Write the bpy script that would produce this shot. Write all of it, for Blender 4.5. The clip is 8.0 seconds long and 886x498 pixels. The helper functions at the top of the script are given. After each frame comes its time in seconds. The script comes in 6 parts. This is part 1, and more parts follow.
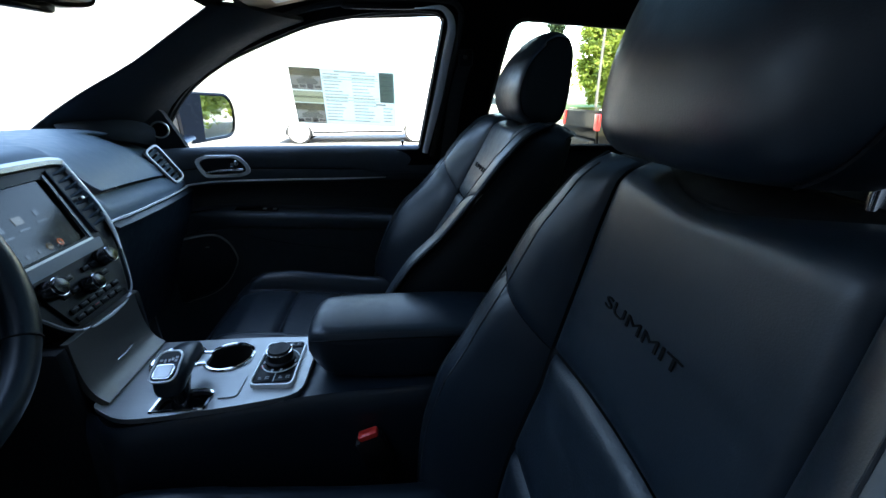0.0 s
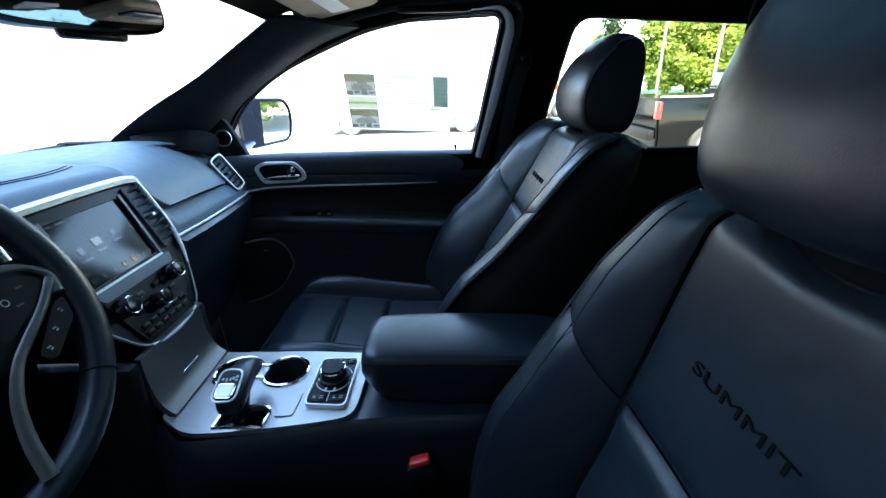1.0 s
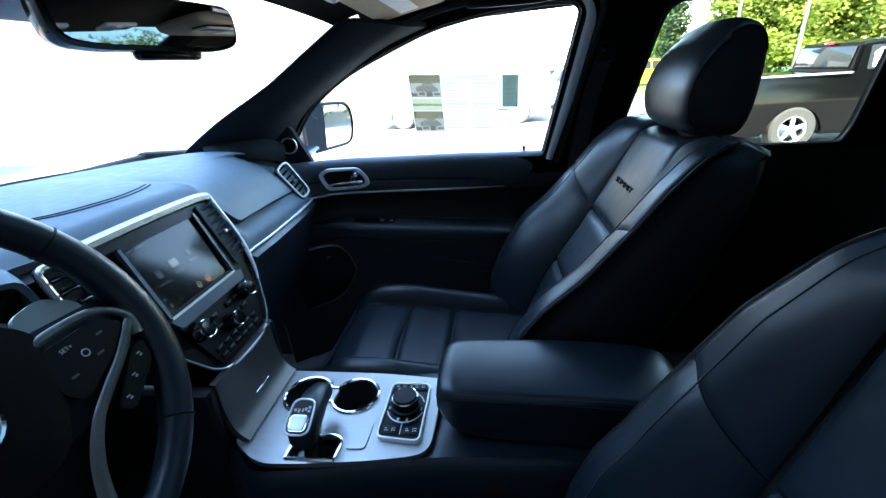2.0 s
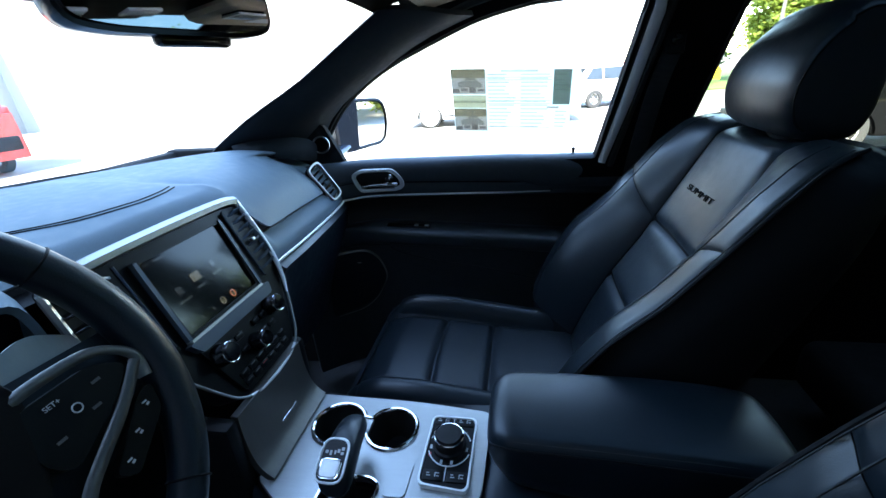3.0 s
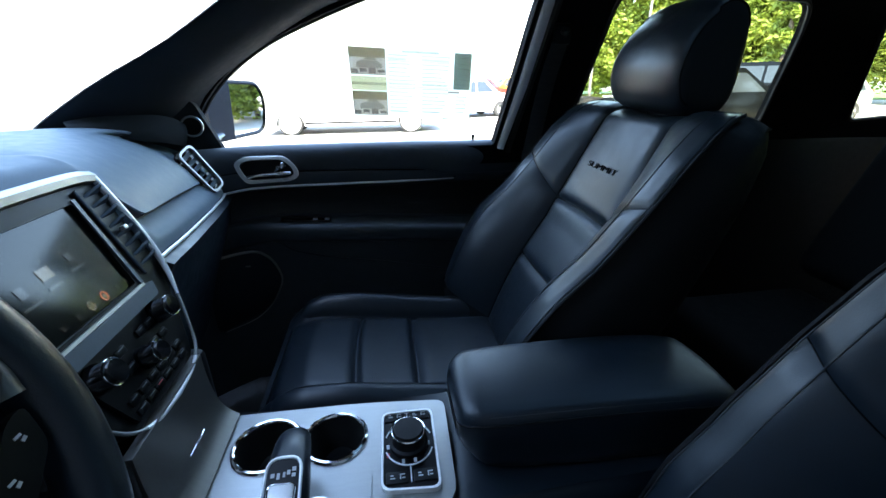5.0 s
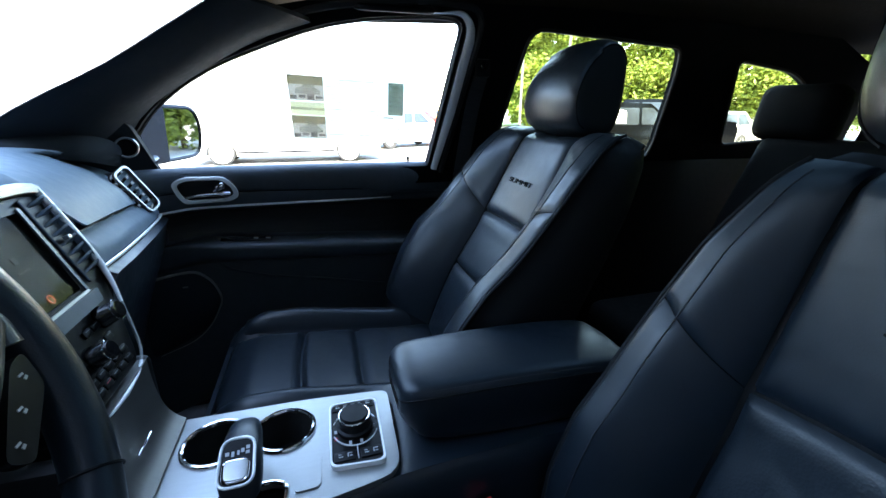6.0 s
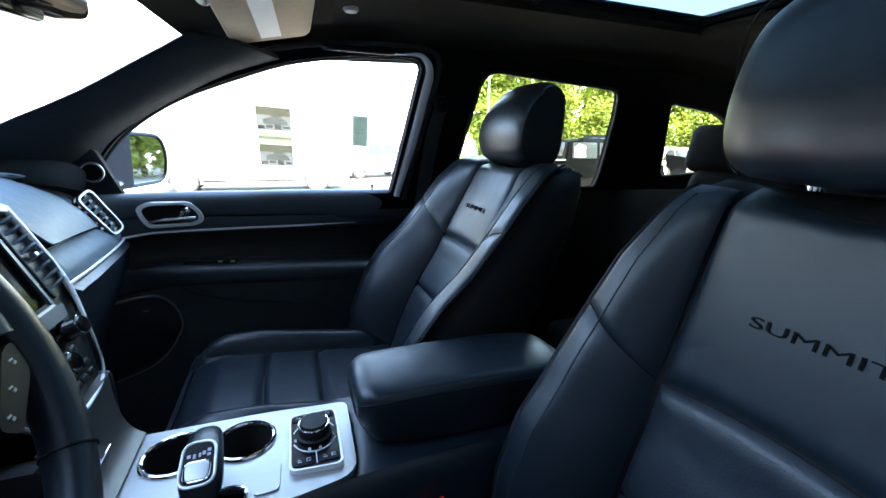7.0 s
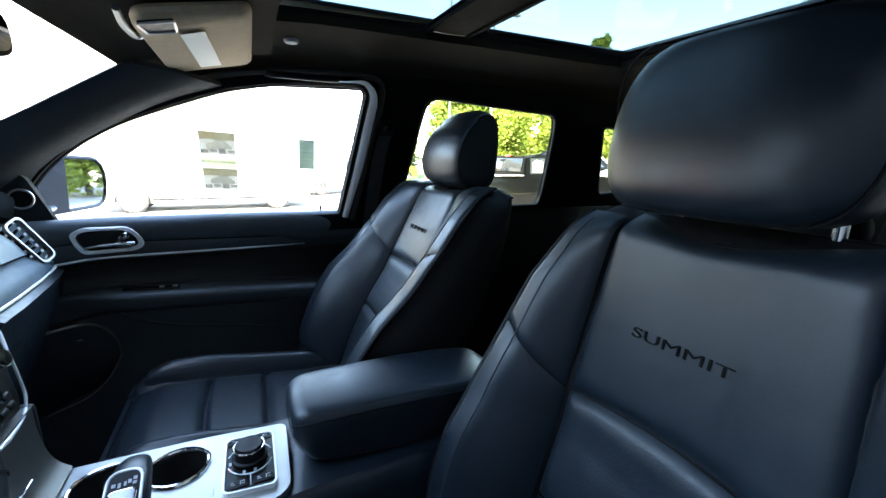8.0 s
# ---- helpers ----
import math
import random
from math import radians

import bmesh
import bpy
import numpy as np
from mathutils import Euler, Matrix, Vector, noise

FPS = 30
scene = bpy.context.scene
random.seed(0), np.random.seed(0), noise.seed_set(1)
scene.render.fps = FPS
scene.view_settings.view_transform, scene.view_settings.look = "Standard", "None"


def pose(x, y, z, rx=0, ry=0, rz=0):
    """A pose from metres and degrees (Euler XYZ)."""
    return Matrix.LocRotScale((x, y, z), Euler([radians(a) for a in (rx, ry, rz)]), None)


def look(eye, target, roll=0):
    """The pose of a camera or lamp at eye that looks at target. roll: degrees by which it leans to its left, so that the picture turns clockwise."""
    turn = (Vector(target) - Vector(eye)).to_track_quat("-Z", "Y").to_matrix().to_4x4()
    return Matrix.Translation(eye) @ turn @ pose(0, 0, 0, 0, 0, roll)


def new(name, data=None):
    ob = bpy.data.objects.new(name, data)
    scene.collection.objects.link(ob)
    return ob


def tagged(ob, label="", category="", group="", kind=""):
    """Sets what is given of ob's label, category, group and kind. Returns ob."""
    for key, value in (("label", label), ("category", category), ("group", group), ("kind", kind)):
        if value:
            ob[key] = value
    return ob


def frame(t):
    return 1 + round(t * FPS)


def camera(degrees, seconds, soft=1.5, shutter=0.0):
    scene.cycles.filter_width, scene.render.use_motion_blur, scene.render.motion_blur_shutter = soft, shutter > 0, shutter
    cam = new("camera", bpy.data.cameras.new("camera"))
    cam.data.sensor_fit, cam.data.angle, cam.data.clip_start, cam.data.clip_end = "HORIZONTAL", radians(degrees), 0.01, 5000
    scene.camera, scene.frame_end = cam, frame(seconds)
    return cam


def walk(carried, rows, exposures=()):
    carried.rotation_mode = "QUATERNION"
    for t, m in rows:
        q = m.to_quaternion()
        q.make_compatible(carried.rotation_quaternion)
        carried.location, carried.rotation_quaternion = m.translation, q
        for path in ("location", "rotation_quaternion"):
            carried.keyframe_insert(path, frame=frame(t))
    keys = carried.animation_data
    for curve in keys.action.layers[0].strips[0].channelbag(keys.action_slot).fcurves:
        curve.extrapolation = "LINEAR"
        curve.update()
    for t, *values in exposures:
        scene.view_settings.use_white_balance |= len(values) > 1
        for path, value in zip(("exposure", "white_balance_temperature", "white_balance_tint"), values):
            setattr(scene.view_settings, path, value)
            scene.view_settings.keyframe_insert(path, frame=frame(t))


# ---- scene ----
from mathutils.bvhtree import BVHTree
cam = camera(93.6, 8.0)
PATH = [
    (0, (0.0003, -0.0034, 1.3847), (0.2100, 1.8500, 0.6629), -0.02),
    (0.5, (-0.0050, 0.0199, 1.4070), (0.0760, 1.8804, 0.6776), -0.05),
    (1, (-0.0130, 0.0482, 1.4292), (-0.0272, 1.8960, 0.6640), -1.49),
    (1.5, (-0.0364, 0.0859, 1.4424), (-0.1419, 1.9187, 0.6489), -2.21),
    (2, (-0.0674, 0.1292, 1.4538), (-0.3196, 1.9493, 0.6640), -4.02),
    (3.5, (-0.1608, 0.2628, 1.4305), (-0.5286, 2.0631, 0.6408), -3.85),
    (4, (-0.1955, 0.2845, 1.4061), (-0.4147, 2.1033, 0.6036), -2.81),
    (4.5, (-0.2234, 0.2803, 1.3819), (-0.1782, 2.1144, 0.5858), -2.38),
    (5, (-0.2418, 0.2543, 1.3745), (0.0109, 2.0838, 0.6069), -0.68),
    (6.5, (-0.2492, 0.1190, 1.3590), (0.3675, 1.9342, 0.7892), 0.25),
    (7, (-0.2456, 0.0888, 1.3610), (0.4357, 1.8999, 0.8555), 1.04),
    (7.5, (-0.2243, 0.0563, 1.3760), (0.5441, 1.8419, 0.9057), 1.28),
    (8, (-0.2063, 0.0288, 1.3847), (0.6329, 1.7916, 0.9506), 0.91),
]
walk(cam, [(t, look(eye, target, roll)) for t, eye, target, roll in PATH],
     exposures=[(0.0, 4.08, 7400, 9), (0.5, 4.55, 7400, 9), (1.0, 4.72, 7150, 8), (2.0, 4.7, 6900, 8), (3.5, 4.32, 7000, 9), (5.0, 4.53, 7600, 10), (6.5, 5.0, 7600, 11), (8.0, 5.33, 8200, 11)])

# ---- world, sun, exposure ----
SUN_EL = radians(52)
world = bpy.data.worlds.new("world")
scene.world = world
world.use_nodes = True
wn = world.node_tree.nodes
sky = wn.new("ShaderNodeTexSky")
sky.sky_type = "NISHITA"
sky.sun_disc = False
sky.sun_elevation = SUN_EL
sky.sun_rotation = radians(187)
sky.dust_density, sky.ozone_density = 0.3, 3.0
world.node_tree.links.new(sky.outputs[0], wn["Background"].inputs[0])
wn["Background"].inputs[1].default_value = 0.15
sun_data = bpy.data.lights.new("sun", "SUN")
sun_data.energy, sun_data.angle, sun_data.color = 2.2, radians(0.5), (1.0, 0.95, 0.88)
sun = new("sun", sun_data)
# from the driver's side, high
SUN_FROM = Vector((-0.08, -0.61, 0.79))
sun.matrix_world = look(SUN_FROM * 50, (0, 0, 0))


# ---- materials ----
def material(name, colour, rough=0.5, metal=0.0, scale=60.0, vary=0.25, bump=0.1, bump_scale=None,
             coat=0.0, sheen=0.0, stretch=(1, 1, 1), island=0.0, spec=0.5, dist=0.002):
    """Principled surface with colour variation at two scales and fine relief."""
    m = bpy.data.materials.new(name)
    m.use_nodes = True
    nt = m.node_tree
    n, l = nt.nodes, nt.links
    b = n["Principled BSDF"]
    co = n.new("ShaderNodeTexCoord")
    mp = n.new("ShaderNodeMapping")
    mp.inputs["Scale"].default_value = stretch
    l.new(co.outputs["Object"], mp.inputs[0])
    n1 = n.new("ShaderNodeTexNoise")
    n1.inputs["Scale"].default_value, n1.inputs["Detail"].default_value = scale, 6
    n2 = n.new("ShaderNodeTexNoise")
    n2.inputs["Scale"].default_value, n2.inputs["Detail"].default_value = scale / 12, 3
    for t in (n1, n2):
        l.new(mp.outputs[0], t.inputs["Vector"])
    add = n.new("ShaderNodeMath")
    add.operation = "ADD"
    l.new(n1.outputs["Fac"], add.inputs[0])
    l.new(n2.outputs["Fac"], add.inputs[1])
    src = add.outputs[0]
    if island:
        geo = n.new("ShaderNodeNewGeometry")
        ma = n.new("ShaderNodeMath")
        ma.operation = "MULTIPLY_ADD"
        ma.inputs[1].default_value = island
        l.new(geo.outputs["Random Per Island"], ma.inputs[0])
        l.new(src, ma.inputs[2])
        src = ma.outputs[0]
    ramp = n.new("ShaderNodeMapRange")
    ramp.inputs["From Min"].default_value, ramp.inputs["From Max"].default_value = 0.6, 1.4 + island
    ramp.inputs["To Min"].default_value, ramp.inputs["To Max"].default_value = 1 - vary, 1 + vary
    l.new(src, ramp.inputs["Value"])
    mul = n.new("ShaderNodeVectorMath")
    mul.operation = "SCALE"
    mul.inputs[0].default_value = colour
    l.new(ramp.outputs[0], mul.inputs["Scale"])
    l.new(mul.outputs[0], b.inputs["Base Color"])
    rr = n.new("ShaderNodeMapRange")
    rr.inputs["From Min"].default_value, rr.inputs["From Max"].default_value = 0.3, 0.7
    rr.inputs["To Min"].default_value, rr.inputs["To Max"].default_value = max(0.02, rough * 0.85), min(1, rough * 1.15)
    l.new(n2.outputs["Fac"], rr.inputs["Value"])
    l.new(rr.outputs[0], b.inputs["Roughness"])
    b.inputs["Metallic"].default_value = metal
    b.inputs["Coat Weight"].default_value = coat
    b.inputs["Specular IOR Level"].default_value = spec
    b.inputs["Sheen Weight"].default_value = sheen
    if bump:
        bp = n.new("ShaderNodeBump")
        bp.inputs["Strength"].default_value, bp.inputs["Distance"].default_value = bump, dist
        if bump_scale:
            v = n.new("ShaderNodeTexVoronoi")
            v.inputs["Scale"].default_value = bump_scale
            l.new(mp.outputs[0], v.inputs["Vector"])
            l.new(v.outputs["Distance"], bp.inputs["Height"])
        else:
            l.new(n1.outputs["Fac"], bp.inputs["Height"])
        l.new(bp.outputs[0], b.inputs["Normal"])
    return m


def glass_material(name, tint, rough=0.0, gloss=0.06):
    """Thin pane: tinted see-through with a slight reflection."""
    m = bpy.data.materials.new(name)
    m.use_nodes = True
    n, l = m.node_tree.nodes, m.node_tree.links
    n.remove(n["Principled BSDF"])
    tr = n.new("ShaderNodeBsdfTransparent")
    tr.inputs[0].default_value = (*tint, 1)
    gl = n.new("ShaderNodeBsdfGlossy")
    gl.inputs["Roughness"].default_value = rough
    lw = n.new("ShaderNodeLayerWeight")
    lw.inputs["Blend"].default_value = 0.5
    po = n.new("ShaderNodeMath")
    po.operation = "POWER"
    po.inputs[1].default_value = 4.0
    l.new(lw.outputs["Facing"], po.inputs[0])
    am = n.new("ShaderNodeMath")
    am.operation = "MULTIPLY_ADD"
    am.inputs[1].default_value, am.inputs[2].default_value = gloss * 6, gloss * 0.4
    l.new(po.outputs[0], am.inputs[0])
    mix = n.new("ShaderNodeMixShader")
    l.new(am.outputs[0], mix.inputs[0])
    l.new(tr.outputs[0], mix.inputs[1])
    l.new(gl.outputs[0], mix.inputs[2])
    l.new(mix.outputs[0], n["Material Output"].inputs[0])
    return m


def glow_material(name, colour, strength):
    m = bpy.data.materials.new(name)
    m.use_nodes = True
    b = m.node_tree.nodes["Principled BSDF"]
    b.inputs["Base Color"].default_value = (colour[0] * 0.04, colour[1] * 0.04, colour[2] * 0.04, 1)
    b.inputs["Emission Color"].default_value = (*colour, 1)
    b.inputs["Emission Strength"].default_value = strength
    b.inputs["Roughness"].default_value = 0.15
    return m


def see_through(m, share):
    """Let light pass through a thin sheet such as paper or a leaf."""
    n, l = m.node_tree.nodes, m.node_tree.links
    b = n["Principled BSDF"]
    tl = n.new("ShaderNodeBsdfTranslucent")
    l.new(b.inputs["Base Color"].links[0].from_socket, tl.inputs[0])
    mix = n.new("ShaderNodeMixShader")
    mix.inputs[0].default_value = share
    l.new(b.outputs[0], mix.inputs[1])
    l.new(tl.outputs[0], mix.inputs[2])
    l.new(mix.outputs[0], n["Material Output"].inputs[0])


def film_material(name, colour):
    """Thin print that tints the light passing through it."""
    m = bpy.data.materials.new(name)
    m.use_nodes = True
    n, l = m.node_tree.nodes, m.node_tree.links
    noise = n.new("ShaderNodeTexNoise")
    noise.inputs["Scale"].default_value, noise.inputs["Detail"].default_value = 90, 4
    mul = n.new("ShaderNodeMapRange")
    mul.inputs["To Min"].default_value, mul.inputs["To Max"].default_value = 0.8, 1.2
    l.new(noise.outputs["Fac"], mul.inputs["Value"])
    sc = n.new("ShaderNodeVectorMath")
    sc.operation = "SCALE"
    sc.inputs[0].default_value = colour
    l.new(mul.outputs[0], sc.inputs["Scale"])
    tr = n.new("ShaderNodeBsdfTransparent")
    l.new(sc.outputs[0], tr.inputs[0])
    mix = n.new("ShaderNodeMixShader")
    mix.inputs[0].default_value = 0.9
    l.new(n["Principled BSDF"].outputs[0], mix.inputs[1])
    n["Principled BSDF"].inputs["Base Color"].default_value = (*colour, 1)
    l.new(tr.outputs[0], mix.inputs[2])
    l.new(mix.outputs[0], n["Material Output"].inputs[0])
    return m


LEATHER = material("black_leather", (0.0055, 0.0112, 0.0172), 0.39, scale=650, vary=0.2, bump=0.22, dist=0.0006, spec=0.44)
PERFORATED = material("perforated_leather", (0.0055, 0.0112, 0.0172), 0.43, scale=650, vary=0.2, bump=0.35, bump_scale=330, dist=0.0006, spec=0.44)
SEAT_SIDE = material("black_seat_vinyl", (0.006, 0.0065, 0.0075), 0.6, scale=650, vary=0.2, bump=0.2, dist=0.0006, spec=0.2)
MATT = material("matt_black_trim", (0.005, 0.005, 0.0055), 0.95, scale=600, vary=0.2, bump=0.2, dist=0.0006, spec=0.08)
SHELL = material("black_textured_plastic", (0.0040, 0.0043, 0.005), 0.5, scale=600, vary=0.2, bump=0.3, dist=0.0008, spec=0.22)
# black leather; the blue sky sheen is painted in as a pale base colour
DASH = material("sky_sheen_dash_leather", (0.092, 0.128, 0.152), 0.60, scale=600, vary=0.10, bump=0.12, dist=0.0005, spec=0.18)
STACK_BLACK = material("satin_black_panel", (0.004, 0.0042, 0.0048), 0.34, scale=300, vary=0.2, bump=0.1, dist=0.0005, spec=0.16)
PIANO = material("gloss_black_plastic", (0.006, 0.006, 0.007), 0.14, scale=40, vary=0.1, bump=0.0, spec=0.4)
CHROME = material("bright_chrome", (0.82, 0.82, 0.83), 0.10, 1.0, scale=50, vary=0.05, bump=0.0)
BRIGHT = material("bright_satin_trim", (0.88, 0.88, 0.87), 0.32, 0.15, scale=200, vary=0.04, bump=0.0)
SATIN = material("satin_silver_metal", (0.40, 0.40, 0.39), 0.40, 0.9, scale=300, vary=0.08, bump=0.05, stretch=(1, 8, 1))
WOOD = material("dark_open_pore_wood", (0.014, 0.014, 0.014), 0.34, scale=90, vary=0.5, bump=0.2, stretch=(2, 2, 14), spec=0.25)
# roof lining: taupe darkened in the base colour for the shade under the roof
FABRIC = material("shaded_taupe_headliner", (0.020, 0.0155, 0.011), 0.95, scale=800, vary=0.15, bump=0.3, dist=0.001, spec=0.05)
PILLAR = material("charcoal_pillar_fabric", (0.020, 0.024, 0.027), 0.9, scale=700, vary=0.15, bump=0.25, dist=0.0008, spec=0.12)
DOOR_SKIN = material("soft_black_door_vinyl", (0.041, 0.052, 0.062), 0.44, scale=650, vary=0.2, bump=0.2, dist=0.0006, spec=0.42)
# same taupe as the lining, lightened for the windscreen light on the visor
VISOR = material("lit_taupe_visor", (0.46, 0.34, 0.22), 0.9, scale=800, vary=0.15, bump=0.3, dist=0.001)
CARPET = material("black_carpet", (0.012, 0.012, 0.012), 1.0, scale=500, vary=0.4, bump=0.6, dist=0.003)
MARK_DIM = material("grey_marking", (0.09, 0.09, 0.09), 0.6, scale=80, vary=0.05, bump=0.0)
THREAD = material("dark_grey_thread", (0.016, 0.019, 0.022), 0.8, scale=900, vary=0.2, bump=0.2)
PIPING = material("black_piping", (0.005, 0.005, 0.006), 0.6, scale=500, vary=0.2, bump=0.1, spec=0.15)
RED_PLASTIC = material("red_plastic", (0.80, 0.035, 0.025), 0.35, scale=80, vary=0.1, bump=0.0)
BELT = material("black_webbing", (0.016, 0.016, 0.017), 0.8, scale=400, vary=0.2, bump=0.4, stretch=(1, 1, 6))
RUBBER = material("black_rubber", (0.012, 0.012, 0.012), 0.7, scale=120, vary=0.3, bump=0.2)
MARK = material("white_marking", (0.5, 0.5, 0.5), 0.6, scale=80, vary=0.05, bump=0.0)
MARK_RED = material("red_marking", (0.6, 0.05, 0.06), 0.6, scale=80, vary=0.05, bump=0.0)
EMBROIDERY = material("black_embroidery", (0.0036, 0.0038, 0.0042), 0.9, scale=800, vary=0.3, bump=0.5, spec=0.08)
DOORFRAME = material("pale_frame_reflection", (0.80, 0.80, 0.78), 0.35, 0.0, scale=60, vary=0.05, bump=0.0, coat=0.4)
MIRROR_SHELL = material("dark_blue_mirror_plastic", (0.006, 0.014, 0.030), 0.35, 0.0, scale=60, vary=0.1, bump=0.0, spec=0.25)
BODY_BLUE = material("dark_blue_paint", (0.012, 0.022, 0.045), 0.2, 0.2, scale=60, vary=0.05, bump=0.0, coat=0.6)
CLEAR = glass_material("clear_glass", (0.93, 0.95, 0.94), gloss=0.05)
PRIVACY = glass_material("privacy_glass", (0.84, 0.86, 0.79), gloss=0.08)
ROOFGLASS = glass_material("tinted_roof_glass", (0.25, 0.29, 0.285), gloss=0.008)
MIRROR = material("mirror_silver", (0.9, 0.9, 0.9), 0.02, 1.0, scale=20, vary=0.0, bump=0.0)
LEDGE = material("dark_satin_plastic", (0.040, 0.058, 0.080), 0.36, 0.0, scale=200, vary=0.1, bump=0.05)
SATIN_DARK = material("dark_satin_metal", (0.25, 0.25, 0.24), 0.42, 0.5, scale=200, vary=0.1, bump=0.05)
BRUSHED = material("brushed_dark_metal", (0.17, 0.16, 0.145), 0.42, 0.85, scale=260, vary=0.12, bump=0.06, stretch=(1, 10, 1))
WHEEL_TRIM = material("dark_wheel_trim_metal", (0.11, 0.11, 0.104), 0.42, 0.6, scale=200, vary=0.12, bump=0.05)
SCREEN = material("touch_screen_glass", (0.006, 0.007, 0.006), 0.11, scale=30, vary=0.1, bump=0.0, spec=0.24)
LABEL = material("white_label", (0.85, 0.84, 0.80), 0.6, scale=120, vary=0.04, bump=0.0)
PAPER = material("white_sticker_paper", (0.72, 0.73, 0.66), 0.7, scale=120, vary=0.04, bump=0.05)
INK = film_material("dark_print", (0.68, 0.62, 0.60))
INK_GREY = film_material("grey_print", (0.84, 0.83, 0.79))
INK_GREEN = film_material("dark_green_print", (0.40, 0.43, 0.40))
INK_OLIVE = film_material("olive_print", (0.80, 0.75, 0.62))
ASPHALT = material("sunlit_concrete", (0.24, 0.235, 0.22), 0.9, scale=14, vary=0.35, bump=0.5, dist=0.01)
GREY_STUCCO = material("grey_stucco", (0.30, 0.30, 0.29), 0.9, scale=8, vary=0.08, bump=0.2, dist=0.01)
STUCCO = material("pale_cream_stucco", (0.27, 0.265, 0.25), 0.9, scale=8, vary=0.06, bump=0.2, dist=0.01)
# for the added wall that keeps light off the driver's side
SHADE_WALL = material("dark_light_blocker", (0.05, 0.05, 0.047), 0.9, scale=6, vary=0.15, bump=0.2, dist=0.01)
WHITE_PAINT = material("white_car_paint", (0.62, 0.62, 0.62), 0.25, scale=20, vary=0.02, bump=0.0, coat=0.6)
DARK_PAINT = material("dark_grey_car_paint", (0.0018, 0.0020, 0.0024), 0.10, 0.0, scale=20, vary=0.05, bump=0.0, spec=0.13)
GREY_PAINT = material("silver_car_paint", (0.36, 0.37, 0.38), 0.28, 0.5, scale=20, vary=0.05, bump=0.0, coat=0.5)
RED_PAINT = material("red_car_paint", (0.55, 0.025, 0.02), 0.22, scale=20, vary=0.05, bump=0.0, coat=0.6)
CARGLASS = material("dark_car_glass", (0.02, 0.025, 0.03), 0.06, scale=20, vary=0.1, bump=0.0)
PALEGLASS = material("sky_pale_glass", (0.25, 0.30, 0.33), 0.1, scale=20, vary=0.1, bump=0.0)
TYRE = material("tyre_rubber", (0.03, 0.03, 0.03), 0.85, scale=60, vary=0.3, bump=0.3)
ALLOY = material("alloy_wheel", (0.6, 0.6, 0.6), 0.25, 0.9, scale=60, vary=0.1, bump=0.0)
LAMP_RED = material("red_lamp_lens", (0.6, 0.02, 0.02), 0.15, scale=60, vary=0.15, bump=0.0, coat=0.5)
LAMP_CLEAR = material("clear_lamp_lens", (0.75, 0.76, 0.78), 0.12, scale=60, vary=0.15, bump=0.0, coat=0.5)
BARK = material("tree_bark", (0.10, 0.075, 0.055), 0.95, scale=25, vary=0.4, bump=0.8, stretch=(1, 1, 0.25), dist=0.02)
LEAF = material("spring_leaves", (0.20, 0.26, 0.042), 0.6, scale=1.2, vary=0.6, bump=0.0, island=0.8)
LEAF_DARK = material("conifer_needles", (0.03, 0.06, 0.022), 0.7, scale=3, vary=0.45, bump=0.0, island=0.8)
GRASS = material("verge_grass", (0.07, 0.13, 0.03), 0.95, scale=5, vary=0.4, bump=0.6, dist=0.03)
POLE = material("galvanised_pole", (0.14, 0.13, 0.12), 0.6, 0.2, scale=30, vary=0.15, bump=0.05)
YELLOW = material("yellow_paint", (0.65, 0.42, 0.03), 0.4, scale=30, vary=0.1, bump=0.0)

see_through(PAPER, 0.88)
see_through(LEAF, 0.4)
see_through(LEAF_DARK, 0.3)


# ---- mesh helpers ----
def finish(name, bm, mat, sharp=42.0):
    """Turn a bmesh into an object with smooth faces and sharp creases."""
    bmesh.ops.recalc_face_normals(bm, faces=bm.faces)
    lim = radians(sharp)
    for f in bm.faces:
        f.smooth = True
    for e in bm.edges:
        if len(e.link_faces) == 2 and e.calc_face_angle(0) > lim:
            e.smooth = False
    me = bpy.data.meshes.new(name)
    bm.to_mesh(me)
    bm.free()
    me.materials.append(mat)
    return new(name, me)


def part(name, bm, mat, parent=None, label="", sharp=42.0):
    ob = finish(name, bm, mat, sharp)
    if parent is not None:
        ob.parent = parent
    if label:
        tagged(ob, label)
    return ob


def thing(name, label, category, group="", kind="", at=(0, 0, 0)):
    """An Empty at a thing's base, to hold its parts."""
    ob = new(name)
    ob.empty_display_size = 0.05
    ob.location = at
    return tagged(ob, label, category, group, kind)


def lin(t, ts, vs):
    return float(np.interp(t, ts, vs))


def spline(pts, n):
    """n points along a Catmull-Rom curve through pts."""
    p = np.array(pts, float)
    p = np.vstack([2 * p[0] - p[1], p, 2 * p[-1] - p[-2]])
    k = len(p) - 3
    out = []
    for s in np.linspace(0, k, n):
        i = min(int(s), k - 1)
        f = s - i
        a, b, c, d = p[i:i + 4]
        out.append(0.5 * (2 * b + (c - a) * f + (2 * a - 5 * b + 4 * c - d) * f * f + (3 * b - a - 3 * c + d) * f ** 3))
    return np.array(out)


def patch(ctrl, nu, nv):
    """A grid of nu x nv points through a coarse grid of control points."""
    rows = [spline(r, nv) for r in ctrl]
    return np.array([spline([r[j] for r in rows], nu) for j in range(nv)]).transpose(1, 0, 2)


